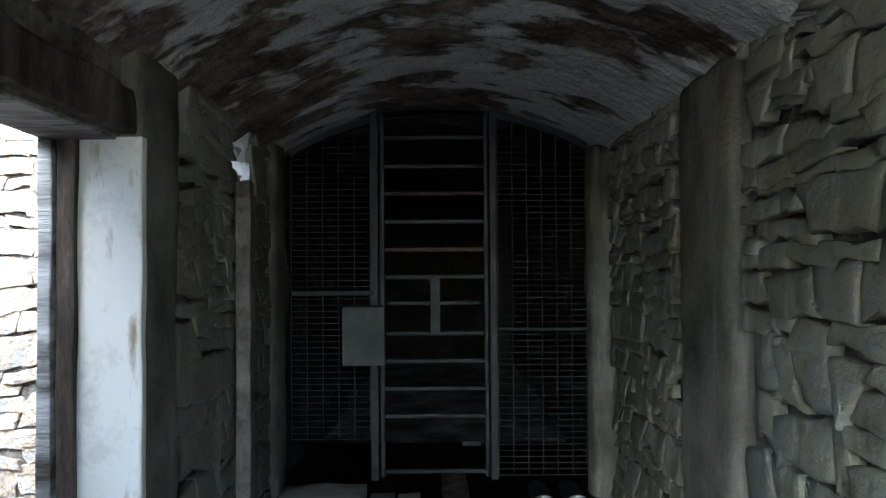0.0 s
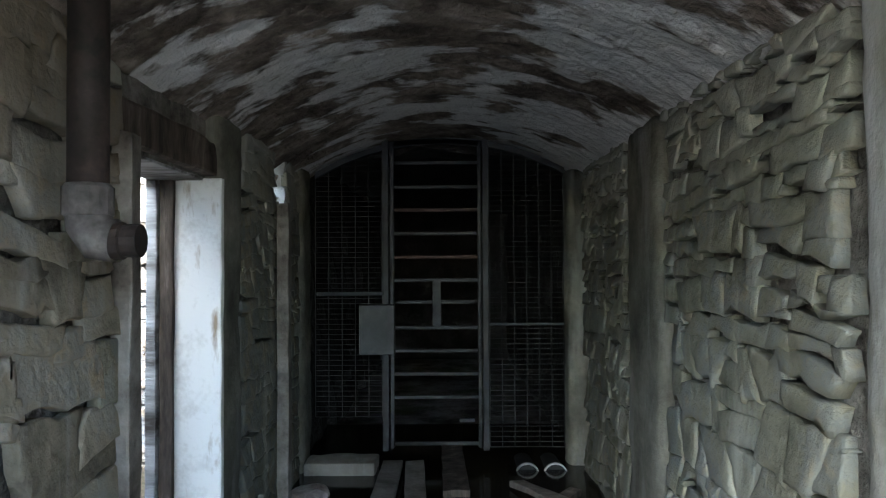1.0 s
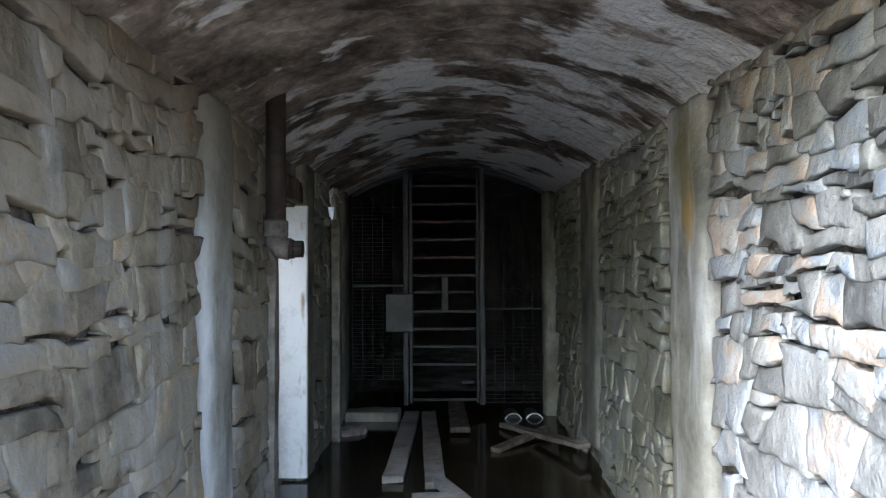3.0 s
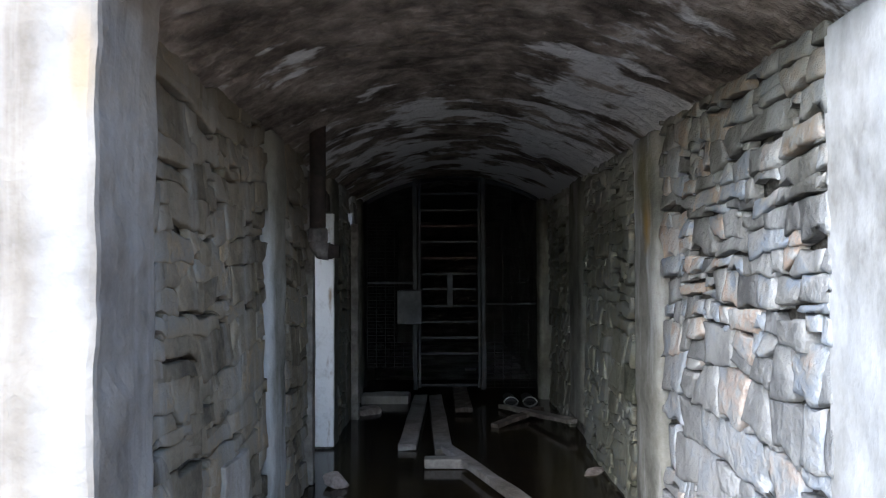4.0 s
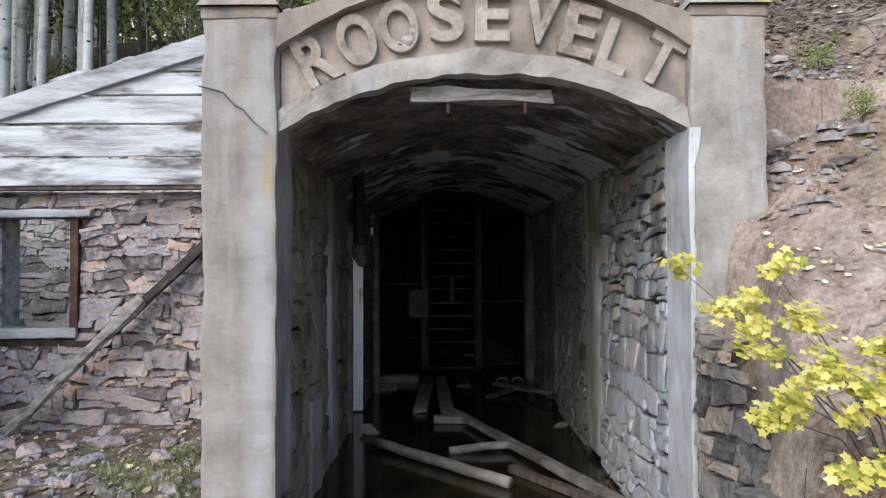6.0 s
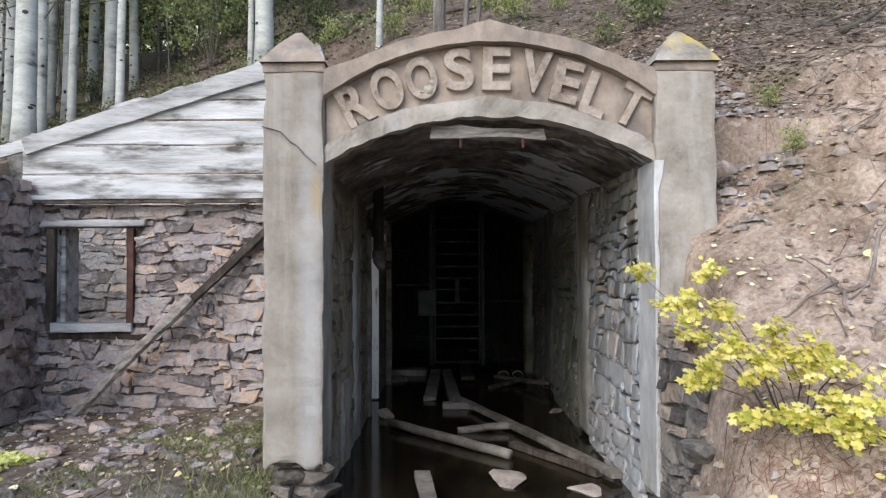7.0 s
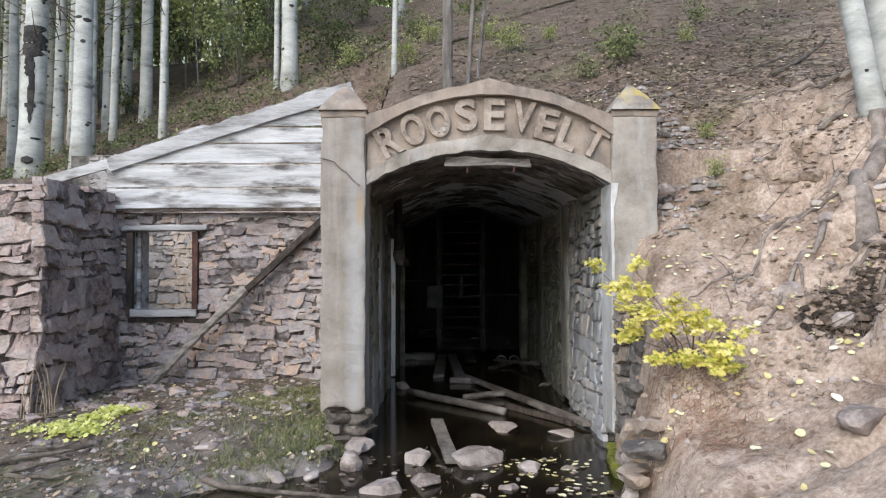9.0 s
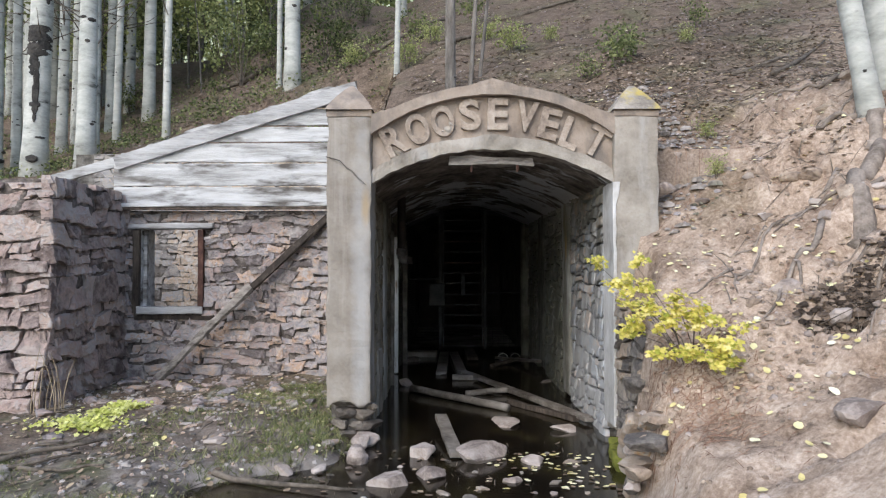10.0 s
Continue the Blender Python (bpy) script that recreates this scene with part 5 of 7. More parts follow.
timber((-0.76, 0.95, 0.05), (0.29, -0.22, 0.04), 0.085, 0.08, 1, "pale split log lying in the water", True)
timber((-0.10, 2.35, 0.05), (1.02, -0.90, 0.06), 0.05, 0.095, 2, "long grey plank lying in the water")
timber((-0.12, 0.75, 0.03), (0.46, 0.85, 0.06), 0.07, 0.07, 3, "short pale stick in the water", True)
timber((0.35, 0.2, 0.03), (0.92, -0.75, 0.03), 0.05, 0.08, 5, "dark wet plank beside a longer one", False, WOOD_DARK)
timber((-0.38, 4.6, 0.06), (-0.42, 2.45, 0.03), 0.05, 0.15, 6, "wet track timber in the tunnel")
timber((-0.22, 4.6, 0.06), (-0.12, 2.3, 0.03), 0.05, 0.14, 7, "wet track timber in the tunnel")
timber((0.06, 5.2, 0.05), (0.08, 3.9, 0.05), 0.05, 0.17, 8, "dark plank end by the gate", False, WOOD_DARK)
timber((0.5, 4.2, 0.03), (1.02, 3.0, 0.12), 0.04, 0.11, 9, "thin plank lying across another")
timber((0.35, 3.3, 0.02), (0.85, 3.9, 0.06), 0.04, 0.09, 10, "dark thin plank under another", False, WOOD_DARK)
timber((-0.27, 1.95, 0.04), (0.08, 1.95, 0.04), 0.07, 0.10, 11, "short wooden block in the water")
timber((-0.40, -1.05, 0.12), (-0.27, -2.15, 0.03), 0.04, 0.11, 12, "short pale plank propped on a rock")
for i, (x, y) in enumerate(((0.62, 4.62), (0.83, 4.62))):
    t = thing("pipe_end", (x, y, 0), "white plastic pipe end half under water", "pipe", "pipes by the gate")
    part("pipe", tube([(x, y + 0.02, -0.035), (x, y + 0.4, -0.05)], [0.082, 0.082], 20), STEEL_DARK, t, "black pipe")
    bm = bmesh.new()
    bmesh.ops.create_cone(bm, cap_ends=False, segments=24, radius1=0.092, radius2=0.092, depth=0.03)
    inner = bmesh.ops.create_cone(bm, cap_ends=False, segments=24, radius1=0.083, radius2=0.083, depth=0.03)
    vs = list(bm.verts)
    for k in range(24):
        for lv in (0, 1):
            ring_o = [v for v in vs[:48] if (v.co.z > 0) == (lv == 1)]
            ring_i = [v for v in vs[48:] if (v.co.z > 0) == (lv == 1)]
            bm.faces.new((ring_o[k], ring_o[(k + 1) % 24], ring_i[(k + 1) % 24], ring_i[k]))
    bmesh.ops.transform(bm, matrix=pose(x, y, -0.035, 90), verts=bm.verts)
    part("rim", bm, PVC, t, "white plastic rim")
slab = thing("concrete_slab", (-0.8, 4.6, 0), "rough pale concrete block at the gate foot", "block")
part("block", box(-1.03, -0.5, 4.5, 4.8, -0.05, 0.09, 0.02, None, 0.08, 0.015, 8), CONCRETE, slab)

LOOSE = [(-0.08, -2.12, 0.05, 0.26, 0.17, 0.11), (-0.54, -2.05, 0.04, 0.13, 0.12, 0.10), (-0.74, -2.82, 0.02, 0.17, 0.14, 0.09), (-0.48, -2.62, 0.02, 0.13, 0.11, 0.08),
         (0.33, -2.22, 0.02, 0.13, 0.1, 0.06), (-1.04, -2.22, 0.06, 0.11, 0.1, 0.11), (-1.56, -2.5, 0.03, 0.15, 0.1, 0.06), (0.22, -0.78, 0.0, 0.23, 0.16, 0.07),
         (0.74, -1.12, 0.02, 0.18, 0.14, 0.06), (-0.86, 1.5, 0.04, 0.14, 0.12, 0.08), (0.12, -2.75, 0.0, 0.1, 0.09, 0.06), (-1.32, -2.05, 0.08, 0.1, 0.08, 0.07),
         (-1.28, -2.5, 0.02, 0.12, 0.07, 0.05), (-1.05, -1.82, 0.08, 0.13, 0.1, 0.09), (-0.9, 4.0, 0.02, 0.2, 0.17, 0.09), (0.98, 1.8, -0.02, 0.10, 0.18, 0.08)]
for i, (x, y, z, sx, sy, sz) in enumerate(LOOSE):
    if i < 8:
        sx, sy, sz = 1.4 * sx, 1.3 * sy, 1.25 * sz
    tagged(part("rock", boulder((x, y, z), (sx, sy, sz), 100 + i), ROCK_LOOSE), "pale angular rock standing in the water", "rock", "rocks in the stream")

# ---- bank stones ----
BANK = [(1.06, -2.62, 0.66, 0.22, 0.2, 0.10), (0.98, -2.75, 0.38, 0.2, 0.2, 0.2), (0.96, -2.95, 0.15, 0.18, 0.2, 0.22), (1.02, -2.5, 0.2, 0.16, 0.16, 0.2), (1.12, -2.45, 0.95, 0.12, 0.12, 0.1),
        (1.2, -1.95, 1.2, 0.12, 0.12, 0.08), (0.9, -3.2, 0.12, 0.16, 0.18, 0.16), (1.64, -3.42, 0.88, 0.07, 0.07, 0.06),
        (1.96, -2.92, 1.36, 0.12, 0.1, 0.09), (1.56, -1.55, 2.2, 0.15, 0.15, 0.08), (1.7, -1.2, 2.55, 0.2, 0.15, 0.1), (1.55, -1.62, 1.8, 0.1, 0.1, 0.09),
        (1.85, -2.95, 1.18, 0.1, 0.08, 0.07), (2.2, -3.2, 1.2, 0.16, 0.12, 0.1), (2.45, -3.05, 1.45, 0.12, 0.1, 0.08), (2.0, -3.6, 0.8, 0.18, 0.14, 0.1), (1.86, -4.10, 0.77, 0.32, 0.20, 0.11), (2.02, -2.9, 1.38, 0.16, 0.12, 0.12)]
for i, (x, y, sx, sy, sz) in enumerate(((1.04, -2.05, 0.09, 0.16, 0.10), (1.02, -2.28, 0.11, 0.16, 0.09), (1.0, -2.42, 0.12, 0.12, 0.11), (1.06, -1.88, 0.07, 0.12, 0.10))):
    tagged(part("moss_cushion", boulder((x, y, 0.04), (1.35 * sx, 1.35 * sy, 1.4 * sz), 260 + i), MOSS, smooth=True), "wet green moss at the wall foot", "moss", "moss at the water")
for i, (x, y, z, sx, sy, sz) in enumerate(BANK):
    tagged(part("rock", boulder((x, y, z), (sx, sy, sz), 200 + i), ROCK_RUST if i < 7 else ROCK_LOOSE), "brown rock set in the earth bank", "rock", "rocks of the bank")

r8 = random.Random(28)
for i in range(30):
    y = r8.uniform(-3.45, -2.35)
    foot = 1.17 - 0.22 * smooth(-2.15, -2.7, y) - 0.2 * smooth(-2.7, -3.5, y)
    up = r8.random()
    w = r8.choice((0.05, 0.07, 0.10, 0.14)) * r8.uniform(0.8, 1.2)
    tagged(part("rock", boulder((foot + 0.0 + 0.17 * up, y, 0.05 + 0.52 * up), (w * r8.uniform(1.0, 1.4), w * 1.2, w * r8.uniform(0.45, 0.8)), 420 + i), r8.choice((ROCK_RUST, ROCK_LOOSE, CLOD))), "tan rock slab at the foot of the bank", "rock", "rocks of the bank")
for i in range(34):
    x, y = r8.uniform(-1.3, 0.75), r8.uniform(-3.3, -1.95)
    w = r8.choice((0.02, 0.03, 0.045, 0.06)) * r8.uniform(0.8, 1.2)
    tagged(part("rock", boulder((x, y, 0.005), (w * r8.uniform(1.0, 1.7), w, w * 0.5), 460 + i), r8.choice((ROCK_LOOSE, ROCK_RUST, ROCK_FOOT))), "small wet stone in the shallow stream", "rock", "stones in the shallow stream")
for i in range(80):
    x, y = rng.uniform(-4.1, -1.5), rng.triangular(-1.6, 0.85, 0.75)
    s = rng.choice((0.03, 0.045, 0.06, 0.08, 0.12)) * rng.uniform(0.7, 1.2)
    tagged(part("rock", boulder((x, y, ground_z(x, y) + s * 0.2), (s * rng.uniform(1.0, 1.9), s, s * rng.uniform(0.35, 0.7)), 300 + i), ROCK_HUT), "fallen rubble stone at the wall foot", "rock", "fallen rubble")


for i in range(60):
    x, y = rng.uniform(-4.1, -1.2), rng.uniform(-3.0, -0.2)
    sz = rng.choice((0.03, 0.05, 0.06, 0.09, 0.13)) * rng.uniform(0.7, 1.2)
    tagged(part("rock", boulder((x, y, ground_z(x, y) + sz * 0.08), (sz * rng.uniform(1.0, 1.8), sz, sz * rng.uniform(0.3, 0.55)), 900 + i), ROCK_LOOSE if i % 3 else ROCK_HUT), "flat grey stone lying on the yard mud", "rock", "stones of the yard")
for i in range(70):
    x, y = rng.triangular(1.4, 3.8, 2.3), rng.uniform(-3.9, -1.0)
    sz = rng.choice((0.025, 0.035, 0.05, 0.08)) * rng.uniform(0.7, 1.3)
    tagged(part("rock", boulder((x, y, ground_z(x, y) + sz * 0.1), (sz * rng.uniform(0.9, 1.6), sz, sz * rng.uniform(0.5, 0.8)), 500 + i), ROCK_LOOSE), "small pale stone stuck in the bank", "rock", "stones of the bank")


for i in range(70):
    x, y = rng.triangular(1.6, 4.6, 2.7), rng.uniform(-3.7, 0.2)
    if noise.noise(Vector((x * 1.3, y * 1.3, 60))) < -0.12:
        continue
    sz = rng.choice((0.03, 0.045, 0.06, 0.09, 0.13)) * rng.uniform(0.7, 1.2)
    tagged(part("earth_lump", boulder((x, y, ground_z(x, y) - sz * 0.12), (sz * rng.uniform(0.9, 1.6), sz, sz * rng.uniform(0.4, 0.7)), 700 + i), CLOD), "crumbling lump of pale earth in the bank", "earth", "earth lumps of the bank")


# ---- foliage ----
def leaf_quad(vs, fs, c, n, s, r, lobes=False):
    """One small folded leaf."""
    n = n.normalized()
    a = n.cross(Vector((r.uniform(-1, 1), r.uniform(-1, 1), r.uniform(-1, 1)))).normalized()
    b = n.cross(a)
    k = len(vs)
    w = 0.42 * s
    vs.extend((c - a * s * 0.5, c + b * w + n * s * 0.1, c + a * s * 0.55, c - b * w + n * s * 0.1))
    fs.extend(((k, k + 1, k + 2), (k, k + 2, k + 3)))


def leaf_mesh(name, vs, fs, mat):
    me = bpy.data.meshes.new(name)
    me.from_pydata([tuple(v) for v in vs], [], fs)
    me.materials.append(mat)
    return me


def cluster(vs, fs, c, radius, count, size, r, flat=1.0):
    for _ in range(count):
        d = Vector((r.gauss(0, 1), r.gauss(0, 1), r.gauss(0, flat)))
        p = c + d * radius * 0.5
        leaf_quad(vs, fs, p, Vector((r.uniform(-1, 1), r.uniform(-1.2, 0.8), r.uniform(-0.2, 1.2))), size * r.uniform(0.6, 1.3), r)


def aspen(name, height, rad, seed, lean=(0, 0), crown_from=0.5, leaves=1500, low=False, mat=None, apart=False, burn=0.0, bark=None):
    """Aspen at the origin: pale tapered trunk with scars, limbs and a loose crown."""
    r = random.Random(seed)
    t = thing(name, (0, 0, 0), "slender aspen tree with pale bark and black scars", "tree", "aspens of the hillside")
    n = 14
    pts = []
    for i in range(n + 1):
        f = i / n
        w = 0.025 * height * f
        pts.append(Vector((lean[0] * f * height + w * noise.noise(Vector((f * 2.2, seed, 0))), lean[1] * f * height + w * noise.noise(Vector((f * 2.2, seed, 9))), f * height - 0.4)))
    radii = [rad * (1.0 - 0.72 * (i / n)) * (1.25 if i == 0 else 1) * (1 + 0.06 * noise.noise(Vector((i, seed, 1)))) for i in range(n + 1)]
    trunk = part("trunk", tube(pts, radii, 12), bark or BARK, t, smooth=True)
    scars = bmesh.new()
    for _ in range(int(height * 1.1)):
        f = r.uniform(0.04, 0.6)
        i = min(n - 1, int(f * n))
        p = pts[i].lerp(pts[i + 1], f * n - i)
        a = r.uniform(math.pi, 2 * math.pi)
        rr = radii[i]
        m = Matrix.Translation(p + Vector((math.cos(a), math.sin(a), 0)) * rr * 0.93) @ Matrix.Rotation(a, 4, "Z") @ Matrix.Diagonal((rr * 0.13, rr * r.uniform(0.2, 0.55), rr * r.uniform(0.12, 0.3), 1))
        bmesh.ops.create_icosphere(scars, subdivisions=1, radius=1, matrix=m)
    tagged(part("bark_scar", scars, KNOT, trunk, "black branch scars"), kind="stuff")
    if burn:
        patch = bmesh.new()
        for low, high, most, side in ((burn - 0.26, burn + 0.34, 1.5, -1.45), (burn - 1.5, burn - 0.35, 0.26, -1.25), (burn - 0.62, burn - 0.2, 0.42, -1.6)):
            grid = []
            for i in range(15):
                z = low + (high - low) * i / 14
                f = (z + 0.4) / height * n
                p = pts[int(f)].lerp(pts[int(f) + 1], f - int(f))
                rr = radii[int(f)] + (f - int(f)) * (radii[int(f) + 1] - radii[int(f)])
                half = most * math.sqrt(max(0.03, 1 - ((i - 8) / 8) ** 2)) * (1 + 0.9 * noise.noise(Vector((i * 0.8, low, 0))))
                mid = side + 0.35 * most * noise.noise(Vector((i * 0.6, low, 5)))
                row = []
                for j in range(9):
                    a = mid + half * (j - 4) / 4
                    row.append(patch.verts.new(p + Vector((math.cos(a), math.sin(a), 0)) * rr * (1.012 + 0.05 * (0 < j < 8) * (0.7 + noise.noise(Vector((i, j, low)))))))
                grid.append(row)
            for a, b in zip(grid, grid[1:]):
                for j in range(8):
                    patch.faces.new((a[j], a[j + 1], b[j + 1], b[j]))
        part("burl", patch, KNOT, trunk, "large black bark wound running down in a crack")
    limbs = bmesh.new()
    vs, fs = [], []
    for k in range(int(9 + height * 1.3)):
        f = r.uniform(0.18 if low else crown_from * 0.8, 0.98)
        i = min(n - 1, int(f * n))
        p = pts[i].lerp(pts[i + 1], f * n - i)
        a = r.uniform(0, 2 * math.pi)
        L = height * r.uniform(0.06, 0.17) * (1.25 - 0.6 * f)
        d = Vector((math.cos(a), math.sin(a), r.uniform(-0.1, 0.8)))
        q1, q2 = p + d * L * 0.5, p + d * L + Vector((0, 0, r.uniform(-0.2, 0.3) * L))
        if apart:
            part("limb", tube([p, q1, q2], [min(0.012, rad * 0.12), min(0.009, rad * 0.08), 0.004], 5), TWIG, t)
        else:
            tube([p, q1, q2], [rad * 0.14, rad * 0.09, rad * 0.03], 5, limbs)
        if f > crown_from:
            for q in (q1, q2, q2 + Vector((r.uniform(-1, 1), r.uniform(-1, 1), r.uniform(-1, 1))) * L * 0.4):
                cluster(vs, fs, q, L * 0.65, leaves // int(3 * (9 + height * 1.3) * 0.6), 0.11, r)
    if apart:
        limbs.free()
    else:
        tagged(part("limb", limbs, TWIG, t), "thin dead and leafy limbs", kind="stuff")
    if fs:
        ob = new("crown", leaf_mesh("crown", vs, fs, mat or LEAF_GREEN))
        ob.parent = t
    return t


def at_ground(x, y, turn=0.0, s=1.0):
    return pose(x, y, ground_z(x, y), 0, 0, turn) @ Matrix.Diagonal((s, s, s, 1))


# the aspens near the hut
NEAR = [(-9.15, 7.0, 14, 0.10, (0.01, 0)), (-8.65, 7.8, 14, 0.125, (0.012, 0)), (-8.9, 8.9, 13, 0.11, (0.008, 0)), (-8.2, 9.1, 14, 0.12, (0.01, 0)), (-7.55, 8.0, 13, 0.09, (0.014, 0)), (-8.4, 10.6, 14, 0.13, (0.01, 0)),
        (-5.62, 5.8, 13, 0.075, (0.006, 0)), (-8.1, 5.8, 15, 0.24, (0.012, 0.0)), (-6.75, 5.0, 14, 0.18, (0.01, 0.01)), (-7.3, 6.4, 14, 0.13, (0.006, 0)), (-7.5, 10.8, 12, 0.115, (-0.012, 0)),
        (-3.35, 6.3, 14, 0.165, (0.008, 0)), (-3.75, 6.9, 10, 0.06, (0.02, 0)), (-1.15, 3.9, 9, 0.05, (0.004, 0)),
        (-9.3, 6.5, 14, 0.17, (0.0, 0)), (-8.6, 8.5, 14, 0.17, (0.006, 0)), (-8.9, 9.5, 14, 0.15, (0.012, 0)), (-9.6, 10.4, 14, 0.16, (0.01, 0)), (-10.6, 8.6, 14, 0.15, (0.012, 0))]
for i, (x, y, h, rad, ln) in enumerate(NEAR):
    t = aspen("aspen", h, rad, 19 + i, ln, 0.5, 900, True, None, True, 2.45 if rad > 0.2 else 0.0)
    t.matrix_basis = at_ground(x, y)
for x, y, h, rad, ln in ((-0.29, 1.6, 9, 0.075, (0.0, 0)), (-0.05, 1.75, 7, 0.035, (0.06, 0.02)), (0.10, 2.6, 6, 0.03, (0.10, 0.02))):
    t = aspen("dead_tree", h, rad, 140 + int(10 * rad), ln, 0.6, 0, False, None, True, 0.0, GREYBARK)
    t.matrix_basis = at_ground(x, y)
    tagged(t, "bare grey brown tree trunk on the hill")
# slim saplings and dark young trees between the aspens
for i in range(22):
    y = rng.uniform(7.2, 15)
    x = -0.35 + rng.uniform(-0.50, -0.17) * (y + 8)
    t = aspen("sapling", rng.uniform(3.2, 7.5), rng.uniform(0.018, 0.04), 180 + i, (rng.uniform(-0.08, 0.08), rng.uniform(-0.03, 0.03)), 0.3, rng.choice((250, 450, 700)), True, rng.choice((LEAF_GREEN, LEAF_LIGHT, LEAF_DARK)), True, 0.0, GREYBARK)
    t.matrix_basis = at_ground(x, y)
    tagged(t, "slim grey sapling with sparse green leaves", "tree", "saplings of the hillside")
# leaning aspens on the bank
for x, y, z, rad, ln, seed in ((3.2, -1.95, 2.85, 0.10, (-0.16, 0.03), 61), (3.5, -1.75, 2.9, 0.20, (-0.07, 0.05), 62)):
    t = aspen("aspen", 9, rad, seed, ln, 0.5, 700, False, None, True)
    t.matrix_basis = pose(x, y, z)
    tagged(t, "leaning aspen with grey white bark on the bank")


def creeping_root(a, b, rad, seed, label="thin bare root on the earth bank", end=0.25):
    r = random.Random(seed)
    n = 9
    pts = []
    for i in range(n + 1):
        f = i / n
        wob = 0.13 * math.hypot(b[0] - a[0], b[1] - a[1])
        x = a[0] + f * (b[0] - a[0]) + wob * noise.noise(Vector((f * 2.6, seed * 1.37, 0)))
        y = a[1] + f * (b[1] - a[1]) + wob * noise.noise(Vector((f * 2.6, seed * 1.37, 7)))
        pts.append(Vector((x, y, ground_z(x, y) + rad * (0.75 if rad < 0.05 else -0.2) + 0.006 * noise.noise(Vector((f * 5, seed, 3))))))
    t = thing("root", pts[0], label, "root", "roots on the bank")
    part("root_strand", tube(pts, [rad * (1 - (1 - end) * i / n) * (1 + 0.15 * noise.noise(Vector((i * 0.8, seed, 5)))) for i in range(n + 1)], 9), ROOT, t, smooth=True)


creeping_root((2.46, -2.76), (3.08, -2.14), 0.085, 1, "thick pale bare root on the earth bank", 0.7)
creeping_root((3.22, -1.93), (2.95, -2.2), 0.075, 51, "thick root at the foot of a leaning aspen", 0.6)
creeping_root((3.5, -1.8), (3.3, -2.2), 0.09, 52, "thick root at the foot of a leaning aspen", 0.5)
creeping_root((3.18, -1.92), (2.8, -1.75), 0.04, 53, "root at the foot of a leaning aspen", 0.4)
creeping_root((2.34, -2.66), (1.72, -3.17), 0.026, 2)
creeping_root((2.1, -2.86), (2.02, -3.12), 0.014, 5)
creeping_root((2.5, -3.05), (1.98, -3.18), 0.014, 6)
creeping_root((2.75, -2.2), (1.72, -2.62), 0.024, 3)
creeping_root((1.74, -2.6), (1.66, -2.85), 0.012, 4)
creeping_root((2.9, -2.5), (2.1, -2.42), 0.02, 41)
creeping_root((2.05, -2.4), (1.75, -2.3), 0.014, 42)
creeping_root((2.6, -3.2), (1.95, -3.3), 0.018, 43)
creeping_root((2.35, -3.3), (2.1, -3.7), 0.014, 44)
creeping_root((3.3, -1.4), (2.5, -1.3), 0.025, 45)
creeping_root((3.5, -0.9), (2.9, -0.5), 0.03, 46)
for i in range(8):
    x, y = rng.uniform(1.7, 3.6), rng.uniform(-3.3, -1.2)
    creeping_root((x, y), (x - rng.uniform(0.15, 0.5), y - rng.uniform(-0.1, 0.4)), rng.uniform(0.005, 0.014), 10 + i)

# wood behind
stock = [aspen("aspen", 13, 0.13, 70, (0.01, 0), 0.42, 1500), aspen("aspen", 15, 0.16, 71, (-0.01, 0.01), 0.45, 1500), aspen("aspen", 11, 0.09, 72, (0.02, 0), 0.35, 1200)]
spots = [(-14, 12), (-5.5, 14), (-11, 9)]
for ob, (x, y) in zip(stock, spots):
    ob.matrix_basis = at_ground(x, y)
for i in range(120):
    if i < 70:
        y = rng.uniform(9, 34)
        px = rng.uniform(-0.64, -0.41)
        x = -0.35 + px * (y + 8) + rng.uniform(-0.3, 0.3)
    else:
        x, y = rng.uniform(-24, 20), rng.uniform(9, 34)
        if x > -6 and rng.random() < 0.55:
            continue
    copy_thing(stock[i % 3], at_ground(x, y, rng.uniform(0, 360), rng.uniform(0.75, 1.25)))


def shrub(seed, size, mat, leaves, leaf, stems=7):
    r = random.Random(seed)
    t = thing("shrub", (0, 0, 0), "leafy undergrowth shrub on the hillside", "shrub", "undergrowth")
    bm = bmesh.new()
    vs, fs = [], []
    for _ in range(stems):
        a, tilt = r.uniform(0, 6.28), r.uniform(0.05, 0.38)
        top = Vector((math.cos(a) * tilt, math.sin(a) * tilt, r.uniform(0.5, 1))) * size
        mid = top * 0.5 + Vector((r.uniform(-1, 1), r.uniform(-1, 1), 0)) * size * 0.08
        tube([(0, 0, -0.1), mid, top], [0.007 * size, 0.005 * size, 0.002 * size], 5, bm)
        for k in range(6):
            f = r.uniform(-0.35, 1.05)
            c = mid.lerp(top, f) + Vector((r.uniform(-1, 1), r.uniform(-1, 1), r.uniform(-0.5, 0.5))) * size * 0.22
            cluster(vs, fs, c, size * 0.19, leaves // (6 * stems), leaf, r, 0.5)
    tagged(part("stem", bm, TWIG, t), "thin brown stems", kind="stuff")
    ob = new("leaves", leaf_mesh("leaves", vs, fs, mat))
    ob.parent = t
    return t


